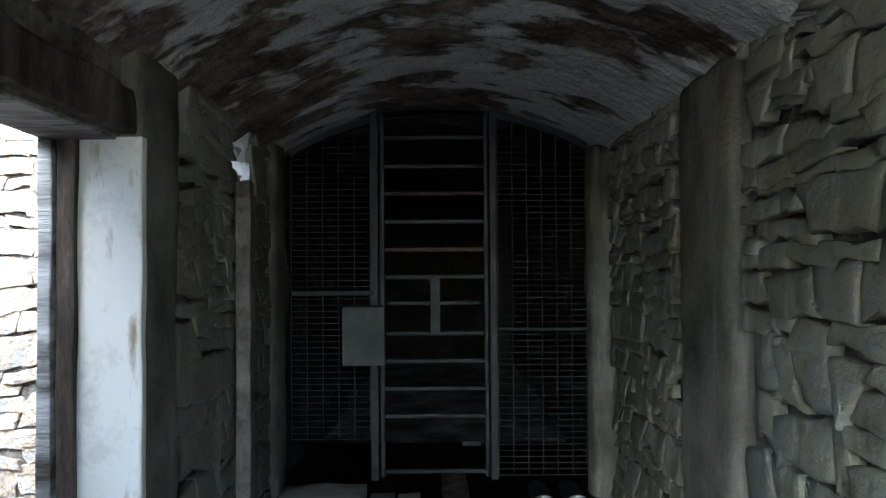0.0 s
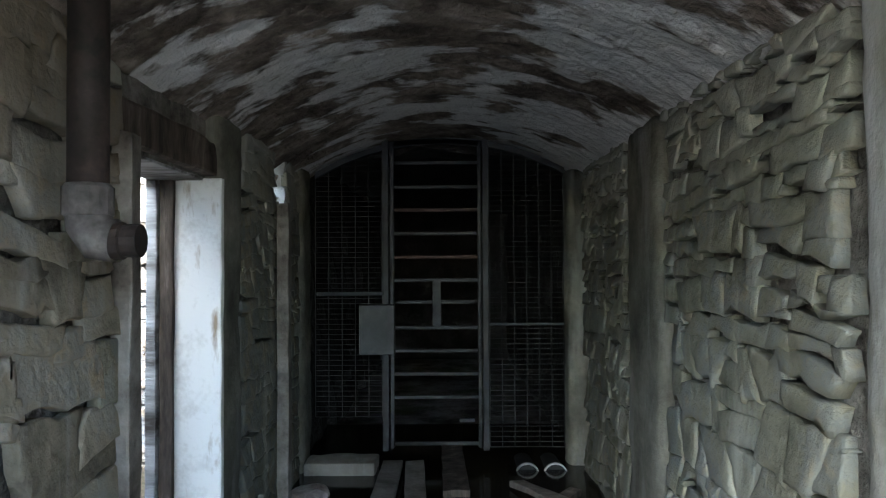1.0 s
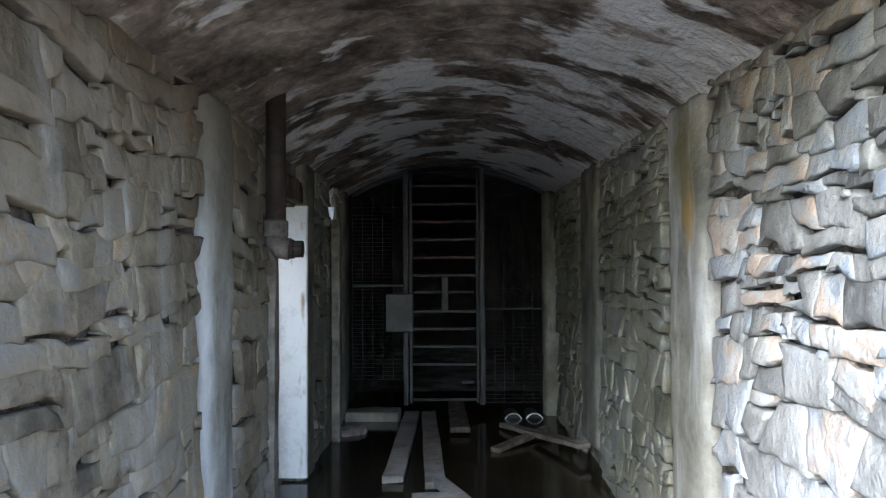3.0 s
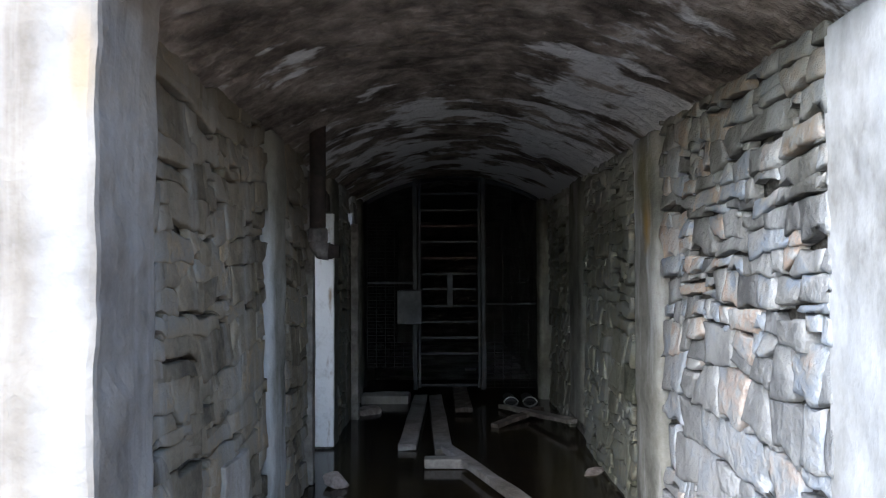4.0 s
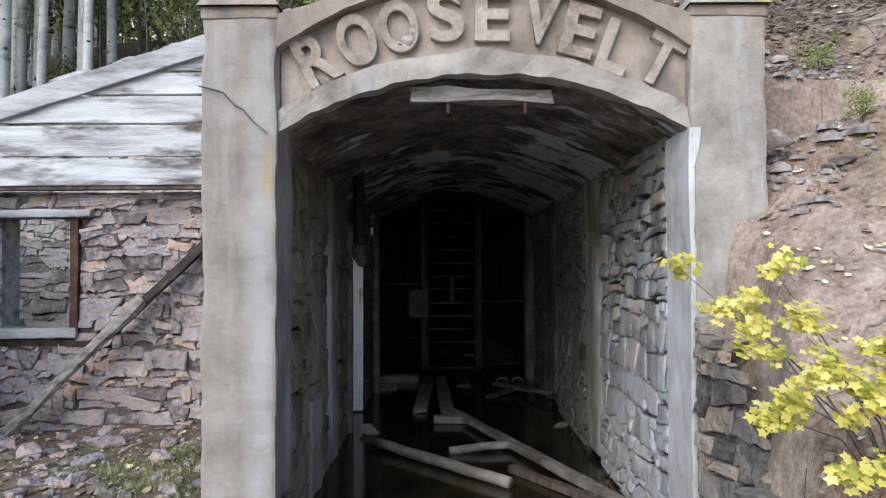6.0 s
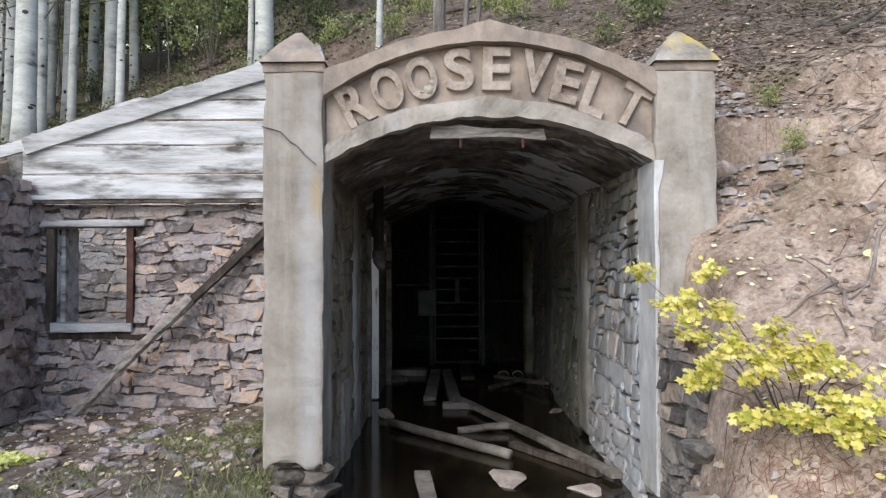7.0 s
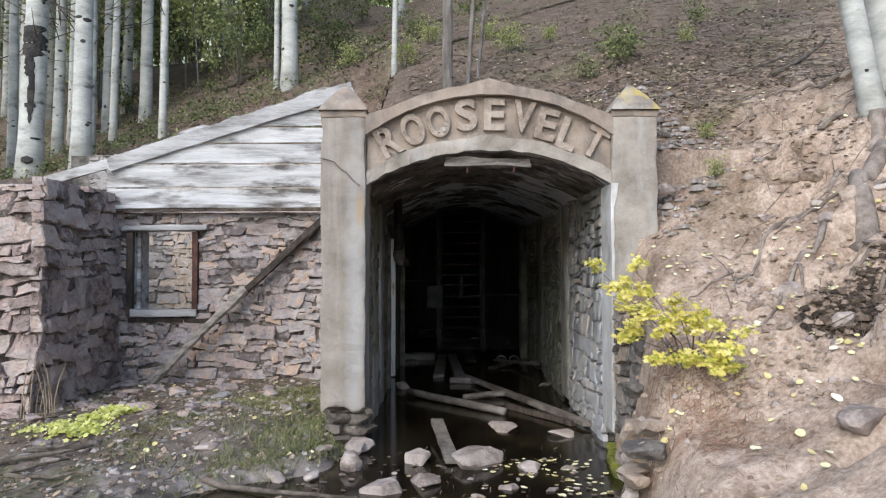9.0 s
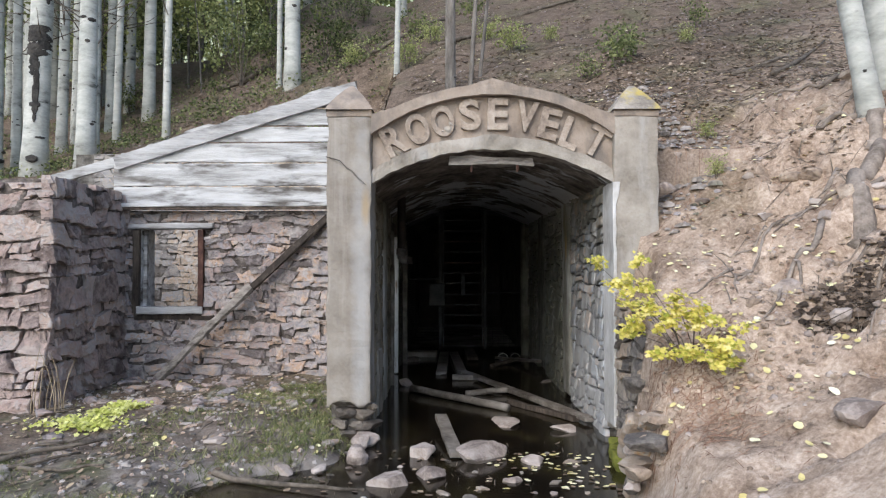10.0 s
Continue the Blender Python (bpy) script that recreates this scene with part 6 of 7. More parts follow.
kinds = [shrub(1, 2.2, LEAF_LIGHT, 700, 0.09), shrub(2, 1.6, LEAF_DARK, 700, 0.07), shrub(3, 3.2, LEAF_GREEN, 1100, 0.10), shrub(4, 0.8, LEAF_GREEN, 350, 0.06)]
for ob, (x, y) in zip(kinds, ((-6.2, 11), (-3, 8), (-5, 12), (-2.2, 4.6))):
    ob.matrix_basis = at_ground(x, y)
for i in range(34):
    y = rng.uniform(9.5, 32)
    px = rng.uniform(-0.62, -0.03)
    x = -0.35 + px * (y + 8)
    k = rng.choice((0, 0, 1, 2, 3, 3))
    if px > -0.17:
        k = rng.choice((1, 3, 3))
        if rng.random() < 0.45:
            continue
    if px < -0.28 and y < 16:
        k = 3
        if rng.random() < 0.5:
            continue
    copy_thing(kinds[k], at_ground(x, y, rng.uniform(0, 360), rng.uniform(0.7, 1.25)))
for i in range(9):
    x, y = rng.uniform(-5.6, -2.6), rng.uniform(7.6, 13)
    copy_thing(kinds[rng.choice((1, 1, 1, 2, 3))], at_ground(x, y, rng.uniform(0, 360), rng.uniform(0.6, 1.1)))
small = shrub(9, 0.7, LEAF_LIGHT, 620, 0.042, 10)
tagged(small, "small yellow green seedling on the slope")
small.matrix_basis = at_ground(0.68, 3.6, 0, 0.9)
for x, y, k in ((1.97, -1.66, 0.38), (2.2, -0.8, 0.4), (-1.0, 4.2, 1.0), (-1.05, -0.5, 0.5), (0.4, 5.0, 0.8), (1.4, 4.2, 0.6), (-0.6, 5.5, 0.9), (3.0, 2.2, 0.5), (-2.2, 6.5, 1.0)):
    copy_thing(small, at_ground(x, y, rng.uniform(0, 360), k))
for x, y, k in ((1.87, 1.6, 0.8), (2.1, 1.9, 0.7), (1.5, 1.4, 0.5), (0.2, 7.0, 1.0), (-0.9, 6.2, 0.9), (3.6, 3.5, 0.6)):
    copy_thing(kinds[3], at_ground(x, y, rng.uniform(0, 360), k))
for i, (a, b, rad) in enumerate((((-0.5, 5.2), (1.3, 6.0), 0.04), ((-2.0, 7.0), (-0.2, 7.8), 0.06), ((3.3, 0.2), (4.6, 1.6), 0.035), ((3.0, 0.6), (4.0, 1.2), 0.03), ((-5.5, 8.5), (-3.6, 9.5), 0.07), ((0.6, 7.0), (2.6, 7.4), 0.05))):
    pts = [Vector((a[0] + f * (b[0] - a[0]), a[1] + f * (b[1] - a[1]), 0)) for f in (0, 0.25, 0.5, 0.75, 1)]
    pts = [Vector((p.x, p.y, ground_z(p.x, p.y) + rad * 0.8 + 0.05 * noise.noise(p * 2))) for p in pts]
    t = thing("fallen_branch", pts[0], "dead grey branch lying on the wooded hill", "branch", "fallen branches")
    part("branch", tube(pts, [rad, rad * 0.9, rad * 0.75, rad * 0.6, rad * 0.3], 7), TWIG, t, smooth=True)


def far_wood():
    """Leafy depth of the wood behind the trunks, uncountable."""
    r = random.Random(44)
    for mat, count, lo, hi in ((LEAF_LIGHT, 400, 0.5, 15), (LEAF_GREEN, 90, 0.3, 7), (LEAF_DARK, 40, 0.2, 4)):
        vs, fs = [], []
        for _ in range(count):
            y = r.uniform(19, 44)
            x = -0.35 + r.uniform(-0.75, 0.1) * (y + 8)
            cluster(vs, fs, Vector((x, y, ground_z(x, y) + r.uniform(lo, hi))), r.uniform(1.0, 2.4), 60, 0.34, r)
        tagged(new("far_wood", leaf_mesh("far_wood", vs, fs, mat)), "distant green and yellow woodland foliage", "foliage", kind="stuff")


far_wood()


def backdrop():
    """Added sheet far behind all trunks; pale haze is put into its colour and glow."""
    m = bpy.data.materials.new("glowing backdrop haze")
    m.use_nodes = True
    n, l = m.node_tree.nodes, m.node_tree.links
    b = n["Principled BSDF"]
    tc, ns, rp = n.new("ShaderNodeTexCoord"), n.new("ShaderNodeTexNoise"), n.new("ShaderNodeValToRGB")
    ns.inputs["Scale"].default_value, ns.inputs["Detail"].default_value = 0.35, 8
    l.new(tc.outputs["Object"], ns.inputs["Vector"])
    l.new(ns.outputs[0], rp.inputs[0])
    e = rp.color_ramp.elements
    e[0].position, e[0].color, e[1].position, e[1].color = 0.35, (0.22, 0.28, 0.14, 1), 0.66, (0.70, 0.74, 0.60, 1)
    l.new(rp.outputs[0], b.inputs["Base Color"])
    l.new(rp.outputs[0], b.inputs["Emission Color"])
    # Slight glow brightens the gaps between the trunks.
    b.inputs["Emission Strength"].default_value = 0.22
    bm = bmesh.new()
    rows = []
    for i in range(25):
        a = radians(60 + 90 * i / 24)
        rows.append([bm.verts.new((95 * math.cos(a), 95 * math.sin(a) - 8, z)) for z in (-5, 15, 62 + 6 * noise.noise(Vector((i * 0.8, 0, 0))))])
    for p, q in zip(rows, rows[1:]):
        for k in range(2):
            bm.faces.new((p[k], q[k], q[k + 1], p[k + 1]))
    tagged(part("backdrop", bm, m), "glowing backdrop sheet with pale green haze painted in", "backdrop", kind="structure")


backdrop()


# ---- yellow bush on the bank ----
def bush():
    r = random.Random(5)
    t = thing("maple_bush", (1.2, -2.5, 0.9), "small shrub with bright yellow autumn leaves on the bank", "shrub")
    vs, fs = [], []
    root = Vector((1.32, -3.05, 0.80))
    tips = [(0.78, -2.47, 1.53, 0.7), (0.88, -2.70, 1.41, 1.1), (0.91, -2.81, 1.34, 1.0), (0.96, -2.92, 1.51, 0.7), (0.91, -2.92, 1.26, 0.8), (0.98, -3.09, 1.36, 0.8),
            (0.96, -3.27, 1.25, 1.0), (1.03, -3.30, 1.17, 1.0), (1.10, -3.31, 1.30, 1.0), (1.14, -3.33, 1.21, 1.0), (1.23, -3.35, 1.25, 0.9), (1.22, -3.31, 1.14, 0.8),
            (0.84, -3.17, 1.09, 0.9), (0.88, -3.18, 1.15, 0.7), (1.00, -3.26, 0.97, 0.5), (1.09, -3.28, 0.98, 0.5), (1.19, -3.37, 0.96, 0.8), (1.27, -3.39, 1.03, 0.9),
            (1.30, -3.40, 0.98, 1.0), (1.39, -3.43, 1.02, 0.9), (1.38, -3.44, 0.94, 0.7), (1.35, -3.35, 1.18, 0.5), (1.44, -3.39, 1.13, 0.4)]
    for x, y, z, full in tips:
        tip = Vector((x, y, z))
        mid = root.lerp(tip, 0.5) + Vector((0, 0, 0.06)) + 0.04 * noise.noise_vector(tip * 9)
        part("stem", tube([root + Vector((r.uniform(-0.05, 0.05), 0, -0.1)), mid, tip], [0.004, 0.003, 0.0015], 5), TWIG, t)
        for _ in range(3):
            c = tip + Vector((r.gauss(0, 0.034), r.gauss(0, 0.034), r.gauss(0, 0.028)))
            side = Vector((r.uniform(-0.5, 0.5), r.uniform(-1.3, -0.1), 1))
            for _ in range(int(36 * full)):
                p = c + Vector((r.gauss(0, 0.028), r.gauss(0, 0.028), r.gauss(0, 0.016)))
                lobed(vs, fs, p, side + Vector((r.uniform(-0.5, 0.5), r.uniform(-0.5, 0.5), 0)), r.uniform(0.011, 0.022), r)
    ob = new("leaves", leaf_mesh("leaves", vs, fs, LEAF_YELLOW))
    ob.parent = t
    ob.matrix_parent_inverse = t.matrix_basis.inverted()


def lobed(vs, fs, c, n, s, r):
    """A leaf of three to five pointed lobes."""
    n = n.normalized()
    a = n.cross(Vector((r.uniform(-1, 1), r.uniform(-1, 1), r.uniform(-1, 1)))).normalized()
    b = n.cross(a)
    k = len(vs)
    vs.append(c)
    for i in range(10):
        ang = 2 * math.pi * i / 10
        q = s * (r.uniform(0.9, 1.2) if i % 2 == 0 else 0.62)
        vs.append(c + (math.cos(ang) * a + math.sin(ang) * b) * q - n * 0.15 * q)
    for i in range(10):
        fs.append((k, k + 1 + i, k + 1 + (i + 1) % 10))


for i, (a, b, rad) in enumerate((((-3.95, -2.75), (-3.05, -2.15), 0.03), ((-3.9, -2.55), (-3.2, -2.05), 0.022), ((-3.7, -2.9), (-3.1, -2.45), 0.02), ((-4.0, -2.3), (-3.3, -2.25), 0.018), ((-3.55, -0.15), (-3.1, -0.75), 0.02),
                                 ((-3.4, -2.7), (-2.7, -2.95), 0.02), ((-2.0, -2.75), (-0.9, -3.1), 0.025))):
    n = 7
    pts = []
    for k in range(n + 1):
        f = k / n
        p = Vector((a[0] + f * (b[0] - a[0]), a[1] + f * (b[1] - a[1]), 0)) + 0.05 * noise.noise_vector(Vector((f * 3, i * 4.1, 2)))
        pts.append(Vector((p.x, p.y, max(0.0, ground_z(p.x, p.y)) + rad * 0.7 + 0.03 * f)))
    t = thing("fallen_branch", pts[0], "dark dead branch lying on the yard soil", "branch", "fallen branches")
    part("branch", tube(pts, [rad * (1 - 0.6 * k / n) for k in range(n + 1)], 7), TWIG, t, smooth=True)
STRAW = material("dry straw", [(0.2, (0.20, 0.155, 0.10)), (0.8, (0.44, 0.36, 0.26))], 8, 0.9, 0.3, 60)
stalks = thing("dead_weed", (-4.02, -1.12, 0.1), "dry tan weed stalks standing by the broken wall", "weed")
for i in range(11):
    x, y = -4.02 + rng.gauss(0, 0.10), -1.12 + rng.gauss(0, 0.07)
    L, ax, ay = rng.uniform(0.4, 0.8), rng.uniform(-0.25, 0.25), rng.uniform(-0.2, 0.1)
    z0 = ground_z(x, y) - 0.03
    pts = [(x + ax * L * f * f, y + ay * L * f, z0 + L * f * (1 - 0.15 * f)) for f in (0, 0.35, 0.7, 1)]
    part("stalk", tube(pts, [0.006, 0.005, 0.004, 0.002], 5), STRAW, stalks)
bush()
r5 = random.Random(15)
for x0, y0, w in ((-3.42, -1.72, 0.30), (-3.40, -1.32, 0.15), (-3.36, -1.02, 0.17)):
    t = thing("ground_plant", (x0, y0, ground_z(x0, y0)), "low yellow green leafy plant on the yard soil", "plant", "yellow ground plants")
    vs, fs = [], []
    for _ in range(int(1700 * w)):
        p = Vector((x0 + r5.gauss(0, w * 0.5), y0 + r5.gauss(0, w * 0.3), 0))
        p.z = ground_z(p.x, p.y) + r5.uniform(0.015, 0.06)
        lobed(vs, fs, p, Vector((r5.uniform(-0.7, 0.7), r5.uniform(-0.9, 0.2), 1)), r5.uniform(0.013, 0.028), r5)
    ob = new("leaves", leaf_mesh("leaves", vs, fs, LEAF_LIME))
    ob.parent = t
    ob.matrix_parent_inverse = t.matrix_basis.inverted()


# ---- litter, grass, gravel ----
def scatter(name, label, category, mat, count, where, maker):
    vs, fs = [], []
    for _ in range(count):
        x, y = where()
        maker(vs, fs, x, y, ground_z(x, y))
    return tagged(new(name, leaf_mesh(name, vs, fs, mat)), label, category, kind="stuff")


def round_leaf(vs, fs, c, n, s, r):
    """A small rounded leaf with a short tip, slightly cupped."""
    n = n.normalized()
    a = n.cross(Vector((r.uniform(-1, 1), r.uniform(-1, 1), r.uniform(-1, 1)))).normalized()
    b = n.cross(a)
    k = len(vs)
    vs.append(c)
    for i in range(8):
        ang = 2 * math.pi * i / 8
        q = s * (1.25 if i == 0 else r.uniform(0.85, 1.05))
        vs.append(c + (math.cos(ang) * a + 0.85 * math.sin(ang) * b) * q + n * 0.2 * q * r.uniform(0.2, 1))
    for i in range(8):
        fs.append((k, k + 1 + i, k + 1 + (i + 1) % 8))


def fallen(vs, fs, x, y, z):
    round_leaf(vs, fs, Vector((x, y, z + 0.015)), Vector((rng.uniform(-0.5, 0.2), rng.uniform(-0.6, 0.1), 1)), rng.uniform(0.012, 0.028), rng)


def blade(vs, fs, x, y, z):
    for _ in range(5):
        h, a = rng.uniform(0.012, 0.055), rng.uniform(0, 6.28)
        px, py = x + rng.gauss(0, 0.02), y + rng.gauss(0, 0.02)
        k = len(vs)
        dx, dy = 0.004 * math.cos(a), 0.004 * math.sin(a)
        tx, ty = rng.gauss(0, 0.04), rng.gauss(0, 0.04)
        vs.extend((Vector((px - dx, py - dy, z - 0.01)), Vector((px + dx, py + dy, z - 0.01)), Vector((px + tx, py + ty, z + h))))
        fs.append((k, k + 1, k + 2))


def pebble(vs, fs, x, y, z):
    s = rng.uniform(0.006, 0.028)
    k = len(vs)
    q = rng.uniform(0, 6.28)
    ring = [Vector((x + s * math.cos(q + i * 1.257) * rng.uniform(0.7, 1.3), y + s * math.sin(q + i * 1.257) * rng.uniform(0.7, 1.2), z - 0.01)) for i in range(5)]
    up = [p.lerp(Vector((x, y, z)), 0.35) + Vector((0, 0, s * rng.uniform(0.5, 0.9))) for p in ring]
    vs.extend(ring + up)
    for i in range(5):
        fs.append((k + i, k + (i + 1) % 5, k + 5 + (i + 1) % 5, k + 5 + i))
    fs.append(tuple(k + 5 + i for i in range(5)))


def on_bank():
    return rng.uniform(1.2, 5.5), rng.triangular(-4.4, 2.5, -2.5)


def on_yard():
    return rng.uniform(-4.3, -1.1), rng.uniform(-3.6, 0.8)


def on_hill():
    y = rng.uniform(-1.0, 14)
    return rng.uniform(-0.9, 0.55 * (y + 8)), y


def grassy():
    while True:
        x, y = rng.uniform(-4.0, -1.1), rng.uniform(-3.6, 0.3)
        if noise.noise(Vector((x * 1.3, y * 1.3, 4))) + 0.55 * smooth(-2.6, -1.4, x) - 0.05 > rng.random() * 0.7:
            return x, y


scatter("leaf_litter", "small pale yellow fallen leaves on the bank", "leaves", LEAF_LITTER, 620, on_bank, fallen)
scatter("leaf_litter", "small pale fallen leaves on the yard soil", "leaves", LEAF_LITTER, 110, on_yard, fallen)
scatter("leaf_litter", "fallen leaves on the wooded hill", "leaves", LEAF_LITTER, 900, on_hill, fallen)
scatter("grass", "thin green grass on damp soil", "grass", GRASS, 3300, grassy, blade)
def tuft(vs, fs, x, y, z):
    for _ in range(6):
        h, a = rng.uniform(0.03, 0.10), rng.uniform(0, 6.28)
        px, py = x + rng.gauss(0, 0.025), y + rng.gauss(0, 0.025)
        k = len(vs)
        dx, dy = 0.004 * math.cos(a), 0.004 * math.sin(a)
        vs.extend((Vector((px - dx, py - dy, z - 0.01)), Vector((px + dx, py + dy, z - 0.01)), Vector((px + rng.gauss(0, 0.05), py + rng.gauss(0, 0.05), z + h))))
        fs.append((k, k + 1, k + 2))


scatter("grass", "taller green grass beside the portal pillar", "grass", GRASS, 260, lambda: (rng.gauss(-1.6, 0.30), rng.gauss(-1.8, 0.5)), tuft)
scatter("gravel", "loose stone chips on the yard", "gravel", SOIL, 700, on_yard, pebble)
scatter("gravel", "loose stone chips on the bank", "gravel", CLOD, 700, on_bank, pebble)
scatter("gravel", "loose stone chips on the wooded hill", "gravel", ROCK_HUT, 2500, on_hill, pebble)

LEAF_DEAD = material("brown dead leaf", [(0.1, (0.11, 0.08, 0.058)), (0.5, (0.20, 0.15, 0.11)), (1.0, (0.38, 0.30, 0.21))], 2, 0.8, 0.1, 30, spread=0.9, island=True)


def twig(vs, fs, x, y, z):
    a, L = rng.uniform(0, 6.28), rng.triangular(0.05, 0.45, 0.12)
    b = Vector((x + L * math.cos(a), y + L * math.sin(a), 0))
    b.z = ground_z(b.x, b.y) + rng.uniform(0.01, 0.05)
    if abs(b.z - z) > 0.4:
        b.z = z + 0.03
    p, w = Vector((x, y, z + 0.02)), rng.uniform(0.002, 0.006)
    m = p.lerp(b, 0.5) + Vector((rng.uniform(-1, 1), rng.uniform(-1, 1), rng.uniform(0, 1))) * 0.05 * L
    k = len(vs)
    for q, ww in ((p, w), (m, w * 0.8), (b, w * 0.4)):
        for t in range(3):
            vs.append(q + Vector((ww * math.cos(2.1 * t) * math.sin(a), -ww * math.cos(2.1 * t) * math.cos(a), ww * math.sin(2.1 * t))))
    for g in (0, 3):
        for t in range(3):
            fs.append((k + g + t, k + g + (t + 1) % 3, k + g + 3 + (t + 1) % 3, k + g + 3 + t))


def clod(vs, fs, x, y, z):
    s = rng.choice((0.02, 0.03, 0.03, 0.05)) * rng.uniform(0.6, 1.3)
    k, q = len(vs), rng.uniform(0, 6.28)
    for lv, (rad, up) in enumerate(((1.1, -0.2), (0.9, 0.35), (0.45, 0.6))):
        for i in range(7):
            g = s * rad * rng.uniform(0.75, 1.2)
            vs.append(Vector((x + g * math.cos(q + i * 0.898), y + g * math.sin(q + i * 0.898), z + s * up * rng.uniform(0.8, 1.2))))
    for lv in (0, 7):
        for i in range(7):
            fs.append((k + lv + i, k + lv + (i + 1) % 7, k + lv + 7 + (i + 1) % 7, k + lv + 7 + i))
    fs.append(tuple(k + 14 + i for i in range(7)))


def near_hill():
    y = rng.triangular(-1.0, 12, 0)
    return rng.uniform(-0.9 - 0.25 * max(0, y - 4.5), 0.55 * (y + 8)), y


scatter("leaf_litter", "brown dead leaves covering the wooded hill", "leaves", LEAF_DEAD, 9000, near_hill, fallen)
scatter("leaf_litter", "brown dead leaves behind the hut", "leaves", LEAF_DEAD, 2500, lambda: (rng.uniform(-7.5, -1.0), rng.triangular(4.5, 14, 5)), fallen)
scatter("gravel", "stone chips on the slope behind the hut", "gravel", ROCK_HUT, 900, lambda: (rng.uniform(-7.5, -1.0), rng.triangular(4.5, 14, 5)), pebble)
scatter("leaf_litter", "brown dead leaves on the yard", "leaves", LEAF_DEAD, 900, on_yard, fallen)
scatter("leaf_litter", "brown dead leaves on the bank", "leaves", LEAF_DEAD, 260, on_bank, fallen)
def afloat(vs, fs, x, y, z):
    round_leaf(vs, fs, Vector((x, y, 0.006)), Vector((rng.uniform(-0.1, 0.1), rng.uniform(-0.1, 0.1), 1)), rng.uniform(0.012, 0.03), rng)


scatter("leaf_litter", "pale leaves floating on the stream", "leaves", LEAF_LITTER, 70, lambda: (rng.triangular(-0.1, 0.95, 0.7), rng.uniform(-2.95, -1.95)), afloat)
scatter("twigs", "dead sticks lying in the stream", "twigs", TWIG, 60, lambda: (rng.uniform(-1.2, 0.85), rng.uniform(-3.2, -1.6)), lambda vs, fs, x, y, z: twig(vs, fs, x, y, 0.0))
scatter("leaf_litter", "brown leaves floating on the stream", "leaves", LEAF_DEAD, 90, lambda: (rng.uniform(-1.6, 0.95), rng.uniform(-3.1, -1.9)), afloat)
def left_slope():
    y = rng.triangular(4.5, 15, 6)
    return rng.uniform(-0.75 * (y + 8), -1.5), y


def over_door(vs, fs, x, y, z):
    fallen(vs, fs, x, y, ground_z(-1.18, y) - 2.2 * max(0, -1.18 - x))


def weed(vs, fs, x, y, z):
    for _ in range(14):
        p = Vector((x + rng.gauss(0, 0.09), y + rng.gauss(0, 0.09), z + rng.uniform(0.02, 0.22)))
        leaf_quad(vs, fs, p, Vector((rng.uniform(-1, 1), rng.uniform(-1, 0.5), rng.uniform(0, 1.2))), rng.uniform(0.03, 0.08), rng)


scatter("leaf_litter", "brown dead leaves among the aspens", "leaves", LEAF_DEAD, 7000, left_slope, fallen)
scatter("leaf_litter", "brown dead leaves over the doorway fill", "leaves", LEAF_DEAD, 700, lambda: (rng.uniform(-1.40, -1.0), rng.uniform(1.4, 4.3)), over_door)
scatter("twigs", "dead sticks among the aspens", "twigs", TWIG, 700, left_slope, twig)
scatter("weeds", "low green weeds among the aspens", "weeds", LEAF_GREEN, 420, left_slope, weed)
scatter("weeds", "low dark weeds among the aspens", "weeds", LEAF_DARK, 260, left_slope, weed)
scatter("twigs", "thin dead twigs on the wooded hill", "twigs", TWIG, 2600, near_hill, twig)
scatter("twigs", "thin bare rootlets on the bank", "twigs", ROOT, 50, on_bank, twig)
scatter("twigs", "thin dead twigs on the yard", "twigs", TWIG, 260, on_yard, twig)
def hollow():
    return rng.gauss(2.28, 0.16), rng.gauss(-3.22, 0.08)


scatter("twigs", "tangle of fine roots in a hollow of the bank", "roots", ROOT, 60, hollow, twig)
def chip(vs, fs, x, y, z):
    s = rng.choice((0.006, 0.008, 0.011, 0.016, 0.024)) * rng.uniform(0.7, 1.3)
    k, q = len(vs), rng.uniform(0, 6.28)
    for rad, up in ((1.1, -0.3), (0.95, 0.4), (0.4, 0.75)):
        for i in range(5):
            g = s * rad * rng.uniform(0.7, 1.25)
            vs.append(Vector((x + g * math.cos(q + i * 1.257), y + g * math.sin(q + i * 1.257), z + s * up * rng.uniform(0.7, 1.2))))
    for lv in (0, 5):
        for i in range(5):
            fs.append((k + lv + i, k + lv + (i + 1) % 5, k + lv + 5 + (i + 1) % 5, k + lv + 5 + i))
    fs.append(tuple(k + 10 + i for i in range(5)))


def lower_bank():
    while True:
        x, y = rng.uniform(0.95, 3.4), rng.triangular(-4.7, -1.9, -3.4)
        if noise.noise(Vector((x * 2.1, y * 2.1, 90))) > rng.uniform(-0.45, 0.35):
            return x, y


def upper_bank():
    while True:
        x, y = rng.uniform(1.5, 5.2), rng.uniform(-2.4, 2.2)
        if (x > 1.95 or y > -1.0) and noise.noise(Vector((x * 1.6, y * 1.6, 95))) > rng.uniform(-0.5, 0.4):
            return x, y


def beside_pillar():
    return 1.5 + abs(rng.gauss(0, 0.35)), rng.triangular(-2.0, 1.0, -0.9)


def big_fallen(vs, fs, x, y, z):
    round_leaf(vs, fs, Vector((x, y, z + 0.018)), Vector((rng.uniform(-0.6, 0.1), rng.uniform(-0.9, -0.1), 1)), rng.uniform(0.014, 0.032), rng)


